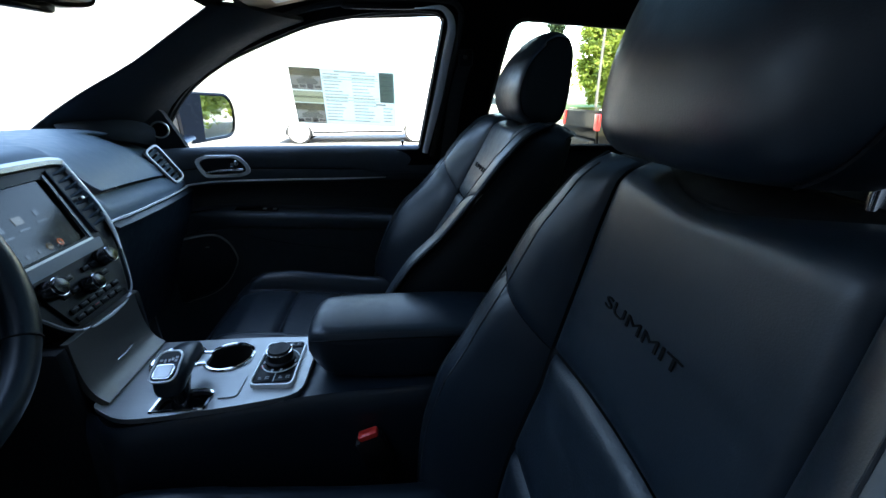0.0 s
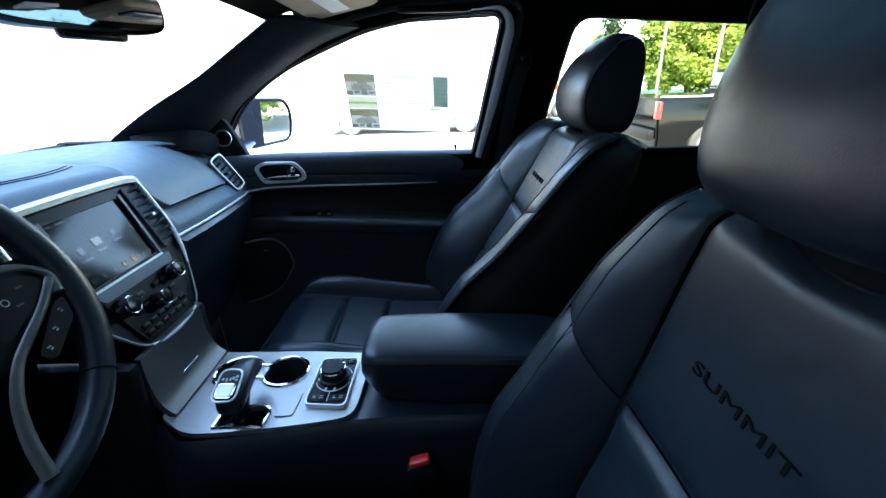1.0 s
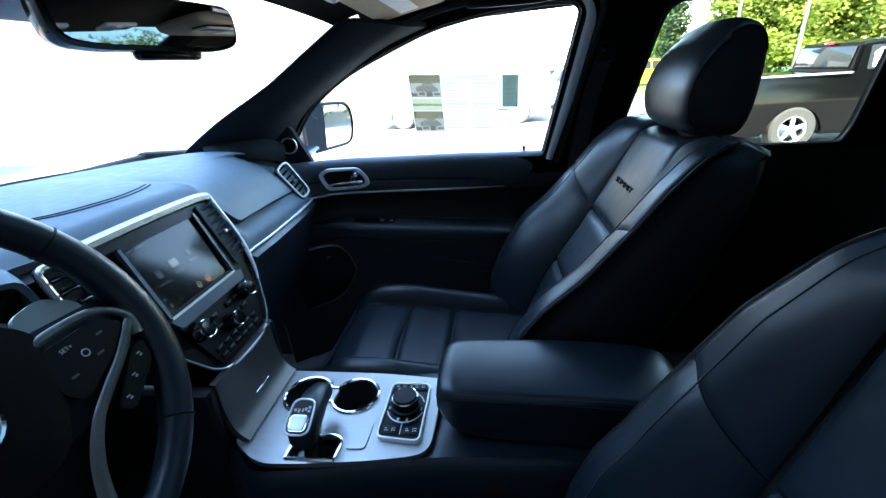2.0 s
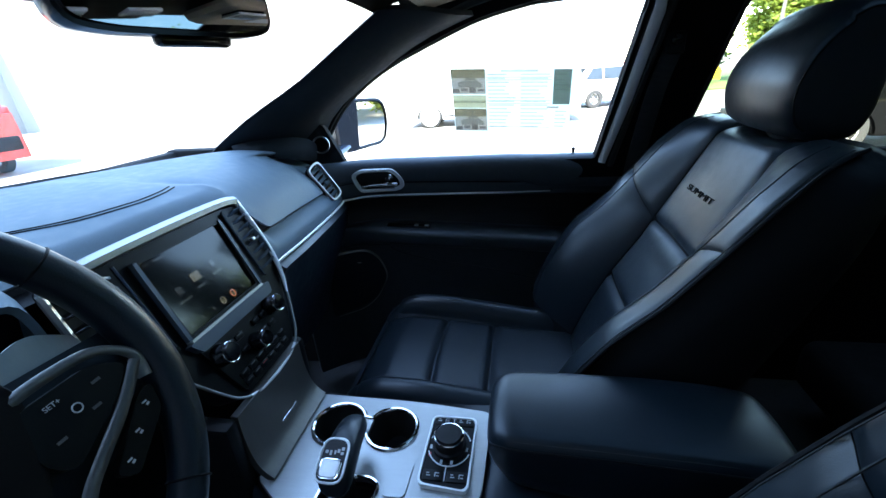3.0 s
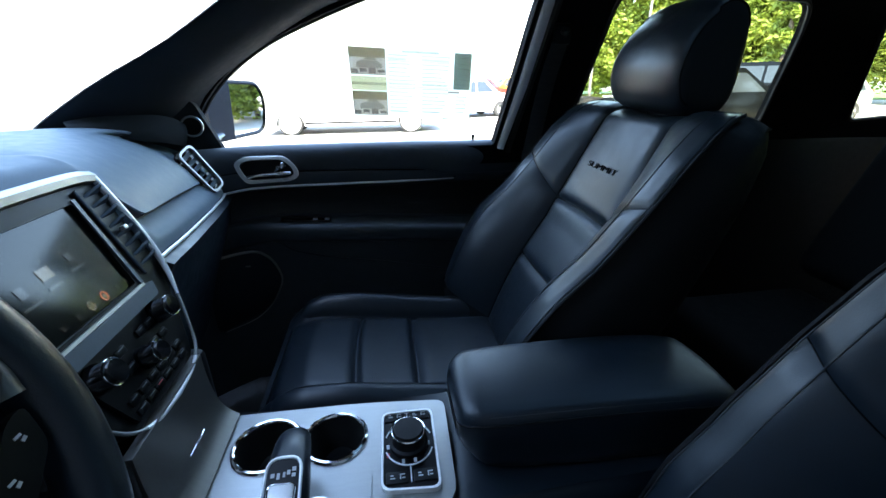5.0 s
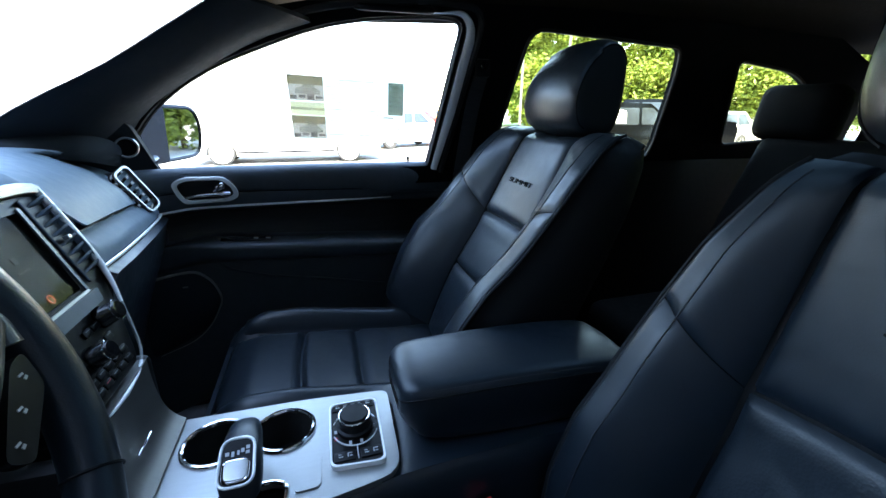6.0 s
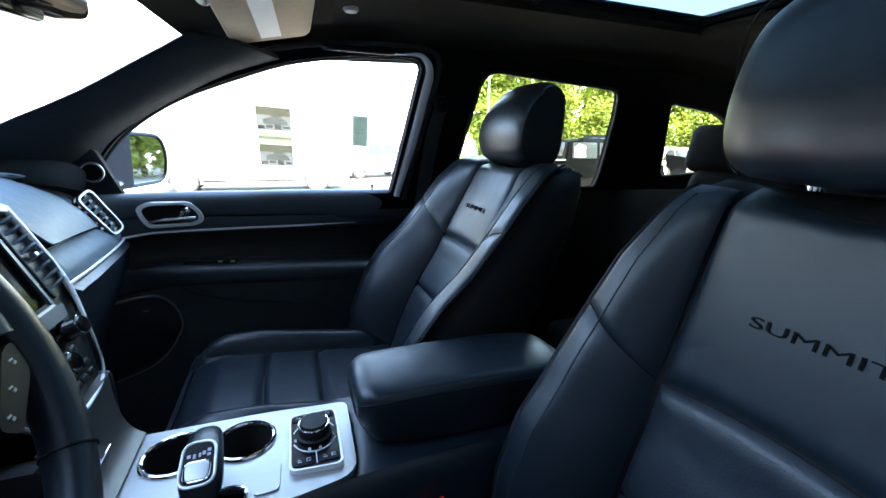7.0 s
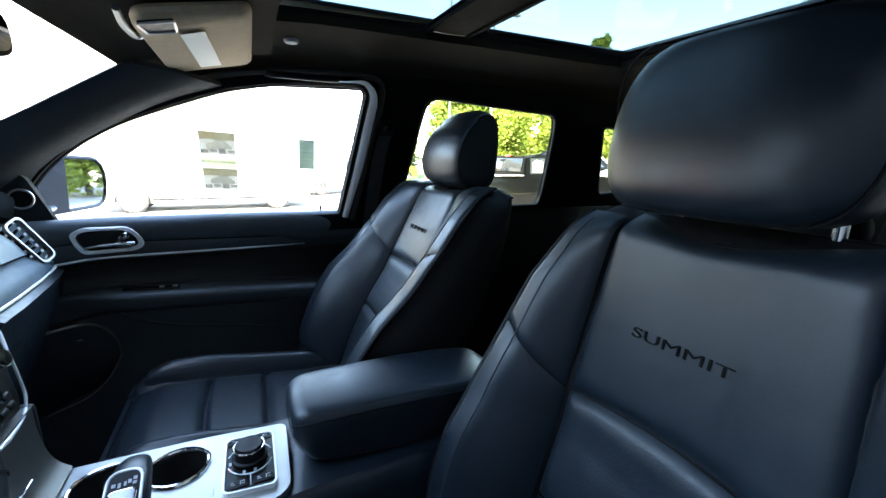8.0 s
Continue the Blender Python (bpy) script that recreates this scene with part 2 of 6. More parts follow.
def grid_bm(g, bm=None, wrap=False, caps=False):
    """Faces over a grid of points; wrap closes each row, caps fill the first and last row."""
    bm = bm or bmesh.new()
    vs = [[bm.verts.new(p) for p in row] for row in g]
    m = len(vs[0])
    for i in range(len(vs) - 1):
        for j in range(m if wrap else m - 1):
            k = (j + 1) % m
            bm.faces.new((vs[i][j], vs[i][k], vs[i + 1][k], vs[i + 1][j]))
    if caps:
        bm.faces.new(vs[0][::-1])
        bm.faces.new(vs[-1])
    return bm


def sheet(g, thick):
    """A grid given thickness."""
    bm = grid_bm(g)
    bmesh.ops.recalc_face_normals(bm, faces=bm.faces)
    bmesh.ops.solidify(bm, geom=bm.faces[:], thickness=thick)
    return bm


def box(size, at=(0, 0, 0), bevel=0.004, seg=2, rot=(0, 0, 0), bm=None):
    """A bevelled block; rot in degrees."""
    b = bmesh.new()
    bmesh.ops.create_cube(b, size=1)
    bmesh.ops.scale(b, vec=size, verts=b.verts)
    if bevel:
        bmesh.ops.bevel(b, geom=b.edges[:], offset=min(bevel, min(size) * 0.49), segments=seg, profile=0.5, affect="EDGES")
    bmesh.ops.transform(b, matrix=pose(*at, *rot), verts=b.verts)
    return join(bm, b)


def join(bm, b):
    if bm is None:
        return b
    me = bpy.data.meshes.new("join")
    b.to_mesh(me)
    b.free()
    bm.from_mesh(me)
    bpy.data.meshes.remove(me)
    return bm


def tube(path, r, seg=8, closed=False, bm=None, flat=1.0):
    """A round rod along a path; r may be a list."""
    p = [Vector(q) for q in path]
    n = len(p)
    rr = [float(q) for q in r] if hasattr(r, "__len__") else [float(r)] * n
    rings = []
    up = Vector((0.13, 0.21, 0.97))
    for i in range(n):
        a = p[(i - 1) % n] if closed or i else p[0]
        c = p[(i + 1) % n] if closed or i < n - 1 else p[-1]
        t = (c - a).normalized()
        s = t.cross(up).normalized()
        w = s.cross(t)
        rings.append([p[i] + rr[i] * (math.cos(q) * s + flat * math.sin(q) * w) for q in [2 * math.pi * k / seg for k in range(seg)]])
    if closed:
        rings.append(rings[0])
        b = grid_bm(rings, wrap=True)
        bmesh.ops.remove_doubles(b, verts=b.verts, dist=1e-6)
    else:
        b = grid_bm(rings, wrap=True, caps=True)
    return join(bm, b)


def lathe(profile, at=(0, 0, 0), seg=24, rot=(0, 0, 0), bm=None):
    """A turned shape: profile of (radius, height)."""
    rings = [[(max(r, 1e-4) * math.cos(a), max(r, 1e-4) * math.sin(a), h) for a in np.linspace(0, 2 * math.pi, seg, endpoint=False)] for r, h in profile]
    hollow = profile[0][0] > 2e-3 and profile[-1][0] > 2e-3
    if hollow:
        rings.append(rings[0])
    b = grid_bm(rings, wrap=True, caps=not hollow)
    if hollow:
        bmesh.ops.remove_doubles(b, verts=b.verts, dist=1e-6)
    bmesh.ops.transform(b, matrix=pose(*at, *rot), verts=b.verts)
    return join(bm, b)


def holed(outer, holes, place, thick, bm=None):
    """A plate with openings through it; place maps (a, b, depth) to a point."""
    from mathutils.geometry import tessellate_polygon
    loops = [outer] + list(holes)
    flat = [q for lp in loops for q in lp]
    tris = tessellate_polygon([[Vector((a, b, 0)) for a, b in lp] for lp in loops])
    b = bmesh.new()
    f = [b.verts.new(place(a, c, 0)) for a, c in flat]
    k = [b.verts.new(place(a, c, thick)) for a, c in flat]
    for t in tris:
        if len(set(t)) == 3:
            try:
                b.faces.new([f[i] for i in t])
                b.faces.new([k[i] for i in reversed(t)])
            except ValueError:
                pass
    o = 0
    for lp in loops:
        m = len(lp)
        for i in range(m):
            j = (i + 1) % m
            b.faces.new((f[o + i], f[o + j], k[o + j], k[o + i]))
        o += m
    return join(bm, b)


def rounded(pts, r, n=5):
    """A closed outline with its corners rounded."""
    out = []
    p = [Vector((*q, 0)) for q in pts]
    for i in range(len(p)):
        a, b, c = p[i - 1], p[i], p[(i + 1) % len(p)]
        rr = r[i] if hasattr(r, "__len__") else r
        d1, d2 = (a - b), (c - b)
        q = min(rr, d1.length * 0.48, d2.length * 0.48)
        s, e = b + d1.normalized() * q, b + d2.normalized() * q
        for t in np.linspace(0, 1, n):
            v = s * (1 - t) ** 2 + b * 2 * t * (1 - t) + e * t * t
            out.append((v.x, v.y))
    return out


def prism(outline, place, thick, bm=None):
    return holed(outline, [], place, thick, bm)


def letters(text, size, m, mat, parent, depth=0.0008, name="lettering", squash=1.0):
    """Raised writing in the built-in font, at the pose m (x along the line, y up)."""
    cu = bpy.data.curves.new(name, "FONT")
    cu.body, cu.size, cu.align_x, cu.align_y, cu.extrude = text, size, "CENTER", "CENTER", depth
    tmp = bpy.data.objects.new("tmp", cu)
    scene.collection.objects.link(tmp)
    bpy.context.view_layer.update()
    me = bpy.data.meshes.new_from_object(tmp.evaluated_get(bpy.context.evaluated_depsgraph_get()))
    bpy.data.objects.remove(tmp)
    me.transform(m @ Matrix.Diagonal((squash, 1, 1, 1)))
    me.materials.clear()
    me.materials.append(mat)
    me.name = name
    ob = new(name, me)
    ob.parent = parent
    return ob


CY = 0.72          # the car's centre line
GLASS_Y, GLASS_Z, LEANIN = 1.527, 1.198, 0.318


def side(x, z, d=0.0):
    """A point on the leaning side of the cabin; d inward."""
    y = GLASS_Y - LEANIN * max(z - GLASS_Z, -0.02) - d - 0.05 * max(0.0, -x - 0.45) ** 1.5
    return (x, y, z)


def mirrored(p):
    return (p[0], 2 * CY - p[1], p[2])


# ---- cabin shell ----
WIN_F = rounded([(-0.715, 1.185), (0.086, 1.183), (0.159, 1.573), (0.140, 1.590), (0.08, 1.593), (-0.083, 1.583), (-0.232, 1.557),
                 (-0.373, 1.506), (-0.481, 1.464), (-0.576, 1.411), (-0.66, 1.345), (-0.745, 1.235)],
                [0.02, 0.012, 0.03, 0.02, 0.03, 0.06, 0.06, 0.05, 0.05, 0.05, 0.05, 0.03])
WIN_R = rounded([(0.295, 1.19), (0.935, 1.187), (0.942, 1.24), (0.925, 1.48), (0.908, 1.547), (0.365, 1.577)],
                [0.02, 0.02, 0.03, 0.04, 0.03, 0.05])
WIN_Q = rounded([(1.265, 1.225), (1.66, 1.25), (1.60, 1.42), (1.45, 1.488), (1.170, 1.518)], [0.03, 0.04, 0.06, 0.05, 0.03])

SIDE_OUT = [(-0.80, 1.13), (1.95, 1.13), (1.90, 1.50), (1.6, 1.60), (0.9, 1.625), (0.2, 1.64), (-0.1, 1.63), (-0.30, 1.60),
            (-0.42, 1.555), (-0.58, 1.465), (-0.70, 1.375), (-0.80, 1.26)]


def cabin_side(flip):
    f = mirrored if flip else (lambda p: p)
    holes = [WIN_R, WIN_Q] + ([] if flip else [WIN_F])
    out = SIDE_OUT if not flip else [(0.22, 1.13), (1.95, 1.13), (1.90, 1.50), (1.6, 1.60), (0.9, 1.625), (0.34, 1.64), (0.34, 1.3)]
    bm = holed(out, holes, lambda a, b, d: f(side(a, b, 0.045 - d)), 0.022)
    tagged(part("wall_south" if flip else "wall_north", bm, MATT, None), "black plastic pillar trim round the side windows of the car", "cabin wall", kind="structure")


cabin_side(False)
cabin_side(True)

# panes
for nm, loop, mat, lab in (("window_1", WIN_F, CLEAR, "clear glass of the front passenger window, closed"),
                           ("window_2", WIN_R, PRIVACY, "dark tinted glass of the rear door"),
                           ("window_3", WIN_Q, PRIVACY, "dark tinted rear quarter glass")):
    deep = 0.012 if nm == "window_1" else 0.031
    tagged(part(nm, prism(loop, lambda a, b, d: side(a, b, deep - d), 0.004), mat), lab, "car window", kind="structure")
for nm, loop in (("window_4", WIN_R), ("window_5", WIN_Q)):
    tagged(part(nm, prism(loop, lambda a, b, d: mirrored(side(a, b, 0.012 - d)), 0.004), PRIVACY),
           "dark tinted glass on the driver's side", "car window", kind="structure")

# door frame edge and seal of the front window
frame_1 = thing("window_trim", "door frame edge with reflected daylight in its colour and black rubber seal of the front window", "window trim", kind="structure")
start = [(0.087 + 0.187 * (z - 1.19), z) for z in np.linspace(1.175, 1.53, 12)]
lip = spline(start + [(0.157, 1.560), (0.153, 1.578), (0.140, 1.590), (0.10, 1.594), (0.05, 1.593)], 60)
rows, band = [], []
for k, (x, z) in enumerate(lip):
    p0, p1 = lip[max(0, k - 1)], lip[min(59, k + 1)]
    n = Vector((p1[1] - p0[1], p0[0] - p1[0])).normalized()
    w = (1.0 + 0.35 * min(1, k / 20)) * min(1.0, max(0.12, 1 - (k - 42) / 16))
    put = lambda o, d: side(x + n.x * o, z + n.y * o, d)
    rows.append([put(o * w, d) for o, d in ((0.0095, 0.043), (0.012, 0.049), (0.019, 0.0535), (0.026, 0.055), (0.030, 0.053), (0.0315, 0.043))])
    band.append([put(o * w, d) for o, d in ((-0.002, 0.010), (0.000, 0.030), (0.004, 0.040), (0.0085, 0.047), (0.0105, 0.046))])
part("rubber_seal", grid_bm(band), RUBBER, frame_1)
# pale band paints the daylight mirrored along the frame edge
part("door_frame_edge", grid_bm(rows), DOORFRAME, frame_1, "pale frame edge, reflected daylight put into its colour")
seal = [side(x, z, 0.020) for x, z in WIN_F]
part("rubber_seal", tube(seal, 0.0055, 6, closed=True), RUBBER, frame_1)
edge2 = [side(x, z, 0.05) for x, z in spline([(0.128, 1.16), (0.148, 1.26), (0.180, 1.42), (0.206, 1.55), (0.200, 1.60), (0.15, 1.618), (-0.02, 1.618), (-0.25, 1.585), (-0.45, 1.50)], 40)]
part("door_seal", tube(edge2, 0.009, 6), RUBBER, frame_1)
for nm, loop in (("window_trim", WIN_R), ("window_trim", WIN_Q)):
    ob = part(nm, tube([side(x, z, 0.046) for x, z in loop], 0.006, 6, closed=True), RUBBER)
    tagged(ob, "black rubber seal round a tinted rear window", "window trim", kind="structure")

# windscreen pillars: from the glass edge over a bulge to the window opening
INNER = [(-0.99, 1.262, 1.245), (-0.945, 1.246, 1.283), (-0.80, 1.222, 1.365), (-0.64, 1.200, 1.440), (-0.52, 1.178, 1.506), (-0.41, 1.155, 1.566)]
OUTER = [side(x, z, 0.05) for x, z in [(-0.80, 1.13), (-0.755, 1.225), (-0.665, 1.342), (-0.545, 1.425), (-0.38, 1.513), (-0.24, 1.561)]]
for flip in (False, True):
    rows = []
    for a, b in zip(spline(INNER, 14), spline(OUTER, 14)):
        m1, m2 = a * 0.72 + b * 0.28 + np.array((0.020, -0.018, 0.0)), a * 0.35 + b * 0.65 + np.array((0.022, -0.028, -0.006))
        row = spline([a + np.array((-0.02, 0.035, 0.0)), a, m1, m2, b], 14)
        rows.append([mirrored(p) for p in row] if flip else row)
    if flip:
        continue
    tagged(part("a_pillar", sheet(np.array(rows), -0.012), PILLAR), "charcoal fabric windscreen pillar trim", "pillar trim", kind="structure")

# foot of the passenger's pillar trim, resting on the dashboard pad
low = spline([(-0.878, 1.232, 1.276), (-0.835, 1.240, 1.268), (-0.795, 1.256, 1.259), (-0.762, 1.280, 1.250), (-0.742, 1.312, 1.241), (-0.733, 1.345, 1.233), (-0.726, 1.376, 1.226)], 24)
high = spline([(-0.888, 1.243, 1.291), (-0.858, 1.254, 1.297), (-0.822, 1.272, 1.299), (-0.782, 1.296, 1.299), (-0.750, 1.330, 1.296), (-0.728, 1.356, 1.286), (-0.716, 1.376, 1.270)], 24)
rows = [[a * (1 - k) + b * k + np.array((0.007, -0.007, 0.0)) * math.sin(math.pi * k) for a, b in zip(low, high)] for k in np.linspace(0, 1, 8)]
tagged(part("pillar_foot", sheet(np.array(rows), 0.006), PILLAR), "charcoal fabric foot of the windscreen pillar trim", "pillar trim", kind="structure")

# windscreen
ws = []
for z, x0, half in ((1.27, -1.24, 0.66), (1.42, -0.93, 0.60), (1.585, -0.52, 0.55)):
    ws.append([(x0 + 0.30 * q * q * (0.95 if z < 1.4 else 0.55), CY + half * q, z) for q in np.linspace(-1, 1, 9)])
tagged(part("window_6", sheet(patch(ws, 14, 17), 0.005), CLEAR), "large clear raked windscreen glass", "car window", kind="structure")

# roof lining: sides, front, rear and cross beam round the two roof openings
SR_Y, SR_F0, SR_F1, SR_R0, SR_R1 = 0.345, -0.130, 0.232, 0.352, 0.90
ceil = bmesh.new()
for s in (1, -1):
    rows = []
    for x in np.linspace(-0.42, 1.9, 30):
        zt = 1.59 + 0.03 * math.sin(min(max((x + 0.45) / 2.2, 0), 1) * math.pi)
        top = 1.688 - 0.035 * max(0, -x - 0.05) / 0.4
        rows.append([(x, CY + s * w, z) for w, z in spline([(0.700, zt - 0.012), (0.655, zt + 0.018), (0.58, (zt + top) / 2 + 0.018), (0.48, top - 0.010), (0.40, top - 0.003), (SR_Y, top)], 12)])
    join(ceil, sheet(np.array(rows), 0.02 * s))
mid = lambda x: 1.688 - 0.035 * max(0, -x - 0.05) / 0.4
for x0, x1 in ((-0.46, SR_F0), (SR_F1, SR_R0), (SR_R1, 1.9)):
    g = [[(x, y, mid(x) + 0.004) for y in np.linspace(CY - SR_Y - 0.002, CY + SR_Y + 0.002, 9)] for x in np.linspace(x0, x1, 6)]
    if x0 == SR_F1:
        tagged(part("roof_beam", box((x1 - x0, 2 * SR_Y + 0.01, 0.016), ((x0 + x1) / 2, CY, mid(0) + 0.010), 0.004), MATT), "black cross beam between the glass roof panels", "roof beam", kind="structure")
        continue
    join(ceil, sheet(np.array(g), 0.03))
tagged(part("ceiling", ceil, FABRIC), "taupe fabric roof lining, shade put into its colour, with two large glass roof openings", "roof lining", kind="structure")
g = []
for x in np.linspace(-0.50, -0.125, 12):
    t = (x + 0.50) / 0.375
    g.append([(x + 0.10 * (abs(w) / 0.53) ** 2.2 * (1 - t), CY + w, 1.605 + 0.058 * t ** 0.6 - 0.055 * (abs(w) / 0.53) ** 3) for w in np.linspace(-0.455, 0.455, 17)])
tagged(part("header_lining", sheet(np.array(g), 0.012), FABRIC), "taupe fabric roof lining above the windscreen, shade put into its colour", "roof lining", kind="structure")
# upstands and glass of the roof openings
for x0, x1, nm in ((SR_F0, SR_F1, "window_7"), (SR_R0, SR_R1, "window_8")):
    y0, y1 = CY - SR_Y, CY + SR_Y
    loop = rounded([(x0, y0), (x1, y0), (x1, y1), (x0, y1)], 0.012, 3)
    big = [(CX, CYY) for CX, CYY in rounded([(x0 - 0.012, y0 - 0.012), (x1 + 0.012, y0 - 0.012), (x1 + 0.012, y1 + 0.012), (x0 - 0.012, y1 + 0.012)], 0.015, 3)]
    tagged(part("roof_frame", holed(big, [loop], lambda a, b, d: (a, b, mid(a) - 0.004 + d), 0.018), MATT), "black frame of the glass roof", "roof frame", kind="structure")
    tagged(part(nm, box((x1 - x0 + 0.05, 2 * SR_Y + 0.05, 0.005), ((x0 + x1) / 2, CY, mid(0.2) + 0.017), 0.001, 1), ROOFGLASS),
           "tinted glass roof panel, closed", "glass roof", kind="structure")
# outer roof skin keeps the daylight out
skin = bmesh.new()
for x0, x1, y0, y1 in ((-0.45, SR_F0 - 0.01, -0.66, 0.66), (SR_R1 + 0.01, 2.0, -0.66, 0.66), (SR_F0 - 0.02, SR_R1 + 0.02, SR_Y + 0.008, 0.66), (SR_F0 - 0.02, SR_R1 + 0.02, -0.66, -SR_Y - 0.008)):
    box((x1 - x0, y1 - y0, 0.01), ((x0 + x1) / 2, CY + (y0 + y1) / 2, 1.716), 0.002, 1, bm=skin)
tagged(part("roof_skin", skin, BODY_BLUE), "dark blue painted steel roof of the car", "car roof", kind="structure")

# floor, tunnel, firewall, tail
tagged(part("floor", box((3.6, 1.72, 0.03), (0.45, CY, 0.42), 0.01), CARPET), "black carpeted car floor", "car floor", kind="structure")
wall = bmesh.new()
box((0.04, 1.5, 0.85), (-1.26, CY, 0.83), 0.01, bm=wall)
tagged(part("wall_west", wall, CARPET), "black bulkhead below the windscreen", "bulkhead", kind="structure")
wall = holed([(-0.72, 0.42), (0.72, 0.42), (0.70, 1.2), (0.60, 1.72), (-0.60, 1.72), (-0.70, 1.2)], [rounded([(-0.50, 1.30), (0.50, 1.30), (0.44, 1.56), (-0.44, 1.56)], 0.06)],
             lambda a, b, d: (1.93 + d, CY + a, b), 0.05)
tagged(part("wall_east", wall, SHELL), "black tailgate trim", "tailgate trim", kind="structure")
tagged(part("window_9", box((0.005, 1.14, 0.42), (1.965, CY, 1.39), 0.001, 1), PRIVACY), "tinted tailgate glass", "car window", kind="structure")
for s, x0 in ((1, 0.16), (-1, 0.28)):
    low = bmesh.new()
    box((1.95 - x0, 0.05, 0.79), ((1.95 + x0) / 2, CY + s * 0.785, 0.78), 0.02, bm=low)
    tagged(part("rear_side_trim", low, SHELL), "black lower side trim behind the front doors", "side trim", kind="structure")
for sd in (1, -1):
    tagged(part("footwell_side", box((0.52, 0.05, 0.86), (-1.02, CY + sd * 0.735, 0.83), 0.01), CARPET), "black carpeted side of the footwell", "side trim", kind="structure")
tagged(part("sill", box((1.15, 0.10, 0.18), (-0.28, CY + 0.80, 0.49), 0.02), SHELL), "black plastic door sill", "door sill", kind="structure")
tagged(part("sill", box((1.1, 0.06, 0.14), (-0.25, CY - 0.74, 0.47), 0.02), SHELL), "black plastic door sill", "door sill", kind="structure")

# ---- front passenger door ----
door = thing("door_1", "closed front passenger door, black leather with chrome strip", "car door", kind="structure")


def door_y(x):
    """Inner face of the door: splayed towards the rear, curving in towards the dashboard."""
    return 1.500 + 0.12 * x - 1.3 * max(0.0, -x - 0.50) ** 2


def on_door(x, z, out=0.0):
    return (x, door_y(x) - out, z)


SEAM_Z = ((-0.80, -0.63, -0.47, -0.31, -0.12, -0.03, 0.17), (1.136, 1.146, 1.137, 1.130, 1.120, 1.092, 1.075))
STRIP_Z = ((-0.80, -0.662, -0.605, -0.537, -0.392, -0.213, -0.036, 0.17), (1.075, 1.096, 1.1005, 1.099, 1.0955, 1.0905, 1.088, 1.082))
SHELF_Z = ((-0.72, -0.57, -0.40, -0.20, 0.0, 0.17), (0.994, 1.000, 0.983, 0.965, 0.945, 0.930))
rows = []
for x in np.linspace(-0.80, 0.17, 40):
    y, zt = door_y(x), lin(x, *STRIP_Z)
    zs = max(lin(x, *SEAM_Z), zt + 0.016)
    top = 1.206 - 0.019 * (x + 0.5)
    k = min(1.0, max(0.0, (x + 0.17) / 0.12))
    yt = y - 0.016 * k * k * (3 - 2 * k)
    rows.append(spline([(x, yt + 0.060, top - 0.004), (x, yt + 0.026, top), (x, yt + 0.004, top - 0.010), (x, yt - 0.007, (top + zs) / 2 + 0.004), (x, yt - 0.006, zs + 0.006), (x, (y + yt) / 2 - 0.002, zs), (x, y - 0.006, zs - 0.006),
                        (x, y - 0.004, zt + 0.004), (x, y + 0.006, zt - 0.008), (x, y + 0.020, zt - 0.030), (x, y + 0.020, 1.01), (x, y + 0.012, 0.93), (x, y + 0.004, 0.85), (x, y, 0.70), (x, y + 0.006, 0.50)], 56))
part("door_panel", sheet(np.array(rows), 0.03), DOOR_SKIN, door)
inlay = []
for x in np.linspace(-0.66, 0.16, 34):
    z1, z0 = lin(x, *STRIP_Z) - 0.012, lin(x, *SHELF_Z) + 0.022
    inlay.append([(x, door_y(x) + 0.008 + 0.006 * math.sin(v * math.pi), z1 + (z0 - z1) * v) for v in np.linspace(0, 1, 7)])
part("wood_inlay", sheet(np.array(inlay), 0.006), WOOD, door, "dark open-pore wood inlay")
xs = np.concatenate([np.linspace(-0.668, -0.53, 12), np.linspace(-0.51, -0.036, 22)])
part("chrome_strip", tube([on_door(x, lin(x, *STRIP_Z), 0.006) for x in xs], [0.0034] * 26 + list(np.linspace(0.0032, 0.0012, 8)), 8), BRIGHT, door, "thin bright chrome strip")
part("upper_seam", tube([on_door(x, lin(x, *SEAM_Z), 0.003) for x in np.linspace(-0.70, -0.03, 30)], 0.0022, 6), PIPING, door)
# armrest with its pull pocket
rows = []
for x in np.linspace(-0.70, 0.17, 30):
    k = min(1.0, max(0.0, (x + 0.70) / 0.19))
    k = k * k * (3 - 2 * k)
    y, z = door_y(x), lin(x, *SHELF_Z)
    o = 0.062 * k
    rows.append(spline([(x, y + 0.02, z + 0.010), (x, y - 0.35 * o, z + 0.010), (x, y - 0.8 * o, z + 0.008), (x, y - o, z + 0.001), (x, y - o - 0.003 * k, z - 0.012), (x, y - 0.93 * o, z - 0.030 - 0.008 * k), (x, y - 0.55 * o, z - 0.052), (x, y + 0.018, z - 0.066)], 24))
part("door_armrest", sheet(np.array(rows), 0.012), DOOR_SKIN, door, "padded black vinyl armrest")
crease = [on_door(x, z, 0.001) for x, z in spline([(-0.590, 0.985), (-0.562, 0.945), (-0.525, 0.907), (-0.462, 0.883), (-0.389, 0.862), (-0.303, 0.845), (-0.2, 0.820), (-0.084, 0.790), (0.10, 0.75)], 36)]
part("lower_seam", tube(crease, 0.0045, 6), DOOR_SKIN, door)
sw_ob = part("switch_panel", box((0.135, 0.026, 0.005), (-0.470, door_y(-0.47) - 0.026, 1.003), 0.002, 2, (0, 5, 6.8)), PIANO, door)
part("switch_panel_edge", tube([on_door(x, 1.008 - 0.09 * (x + 0.55), 0.011) for x in np.linspace(-0.545, -0.41, 8)], 0.0011, 5), SATIN, sw_ob)
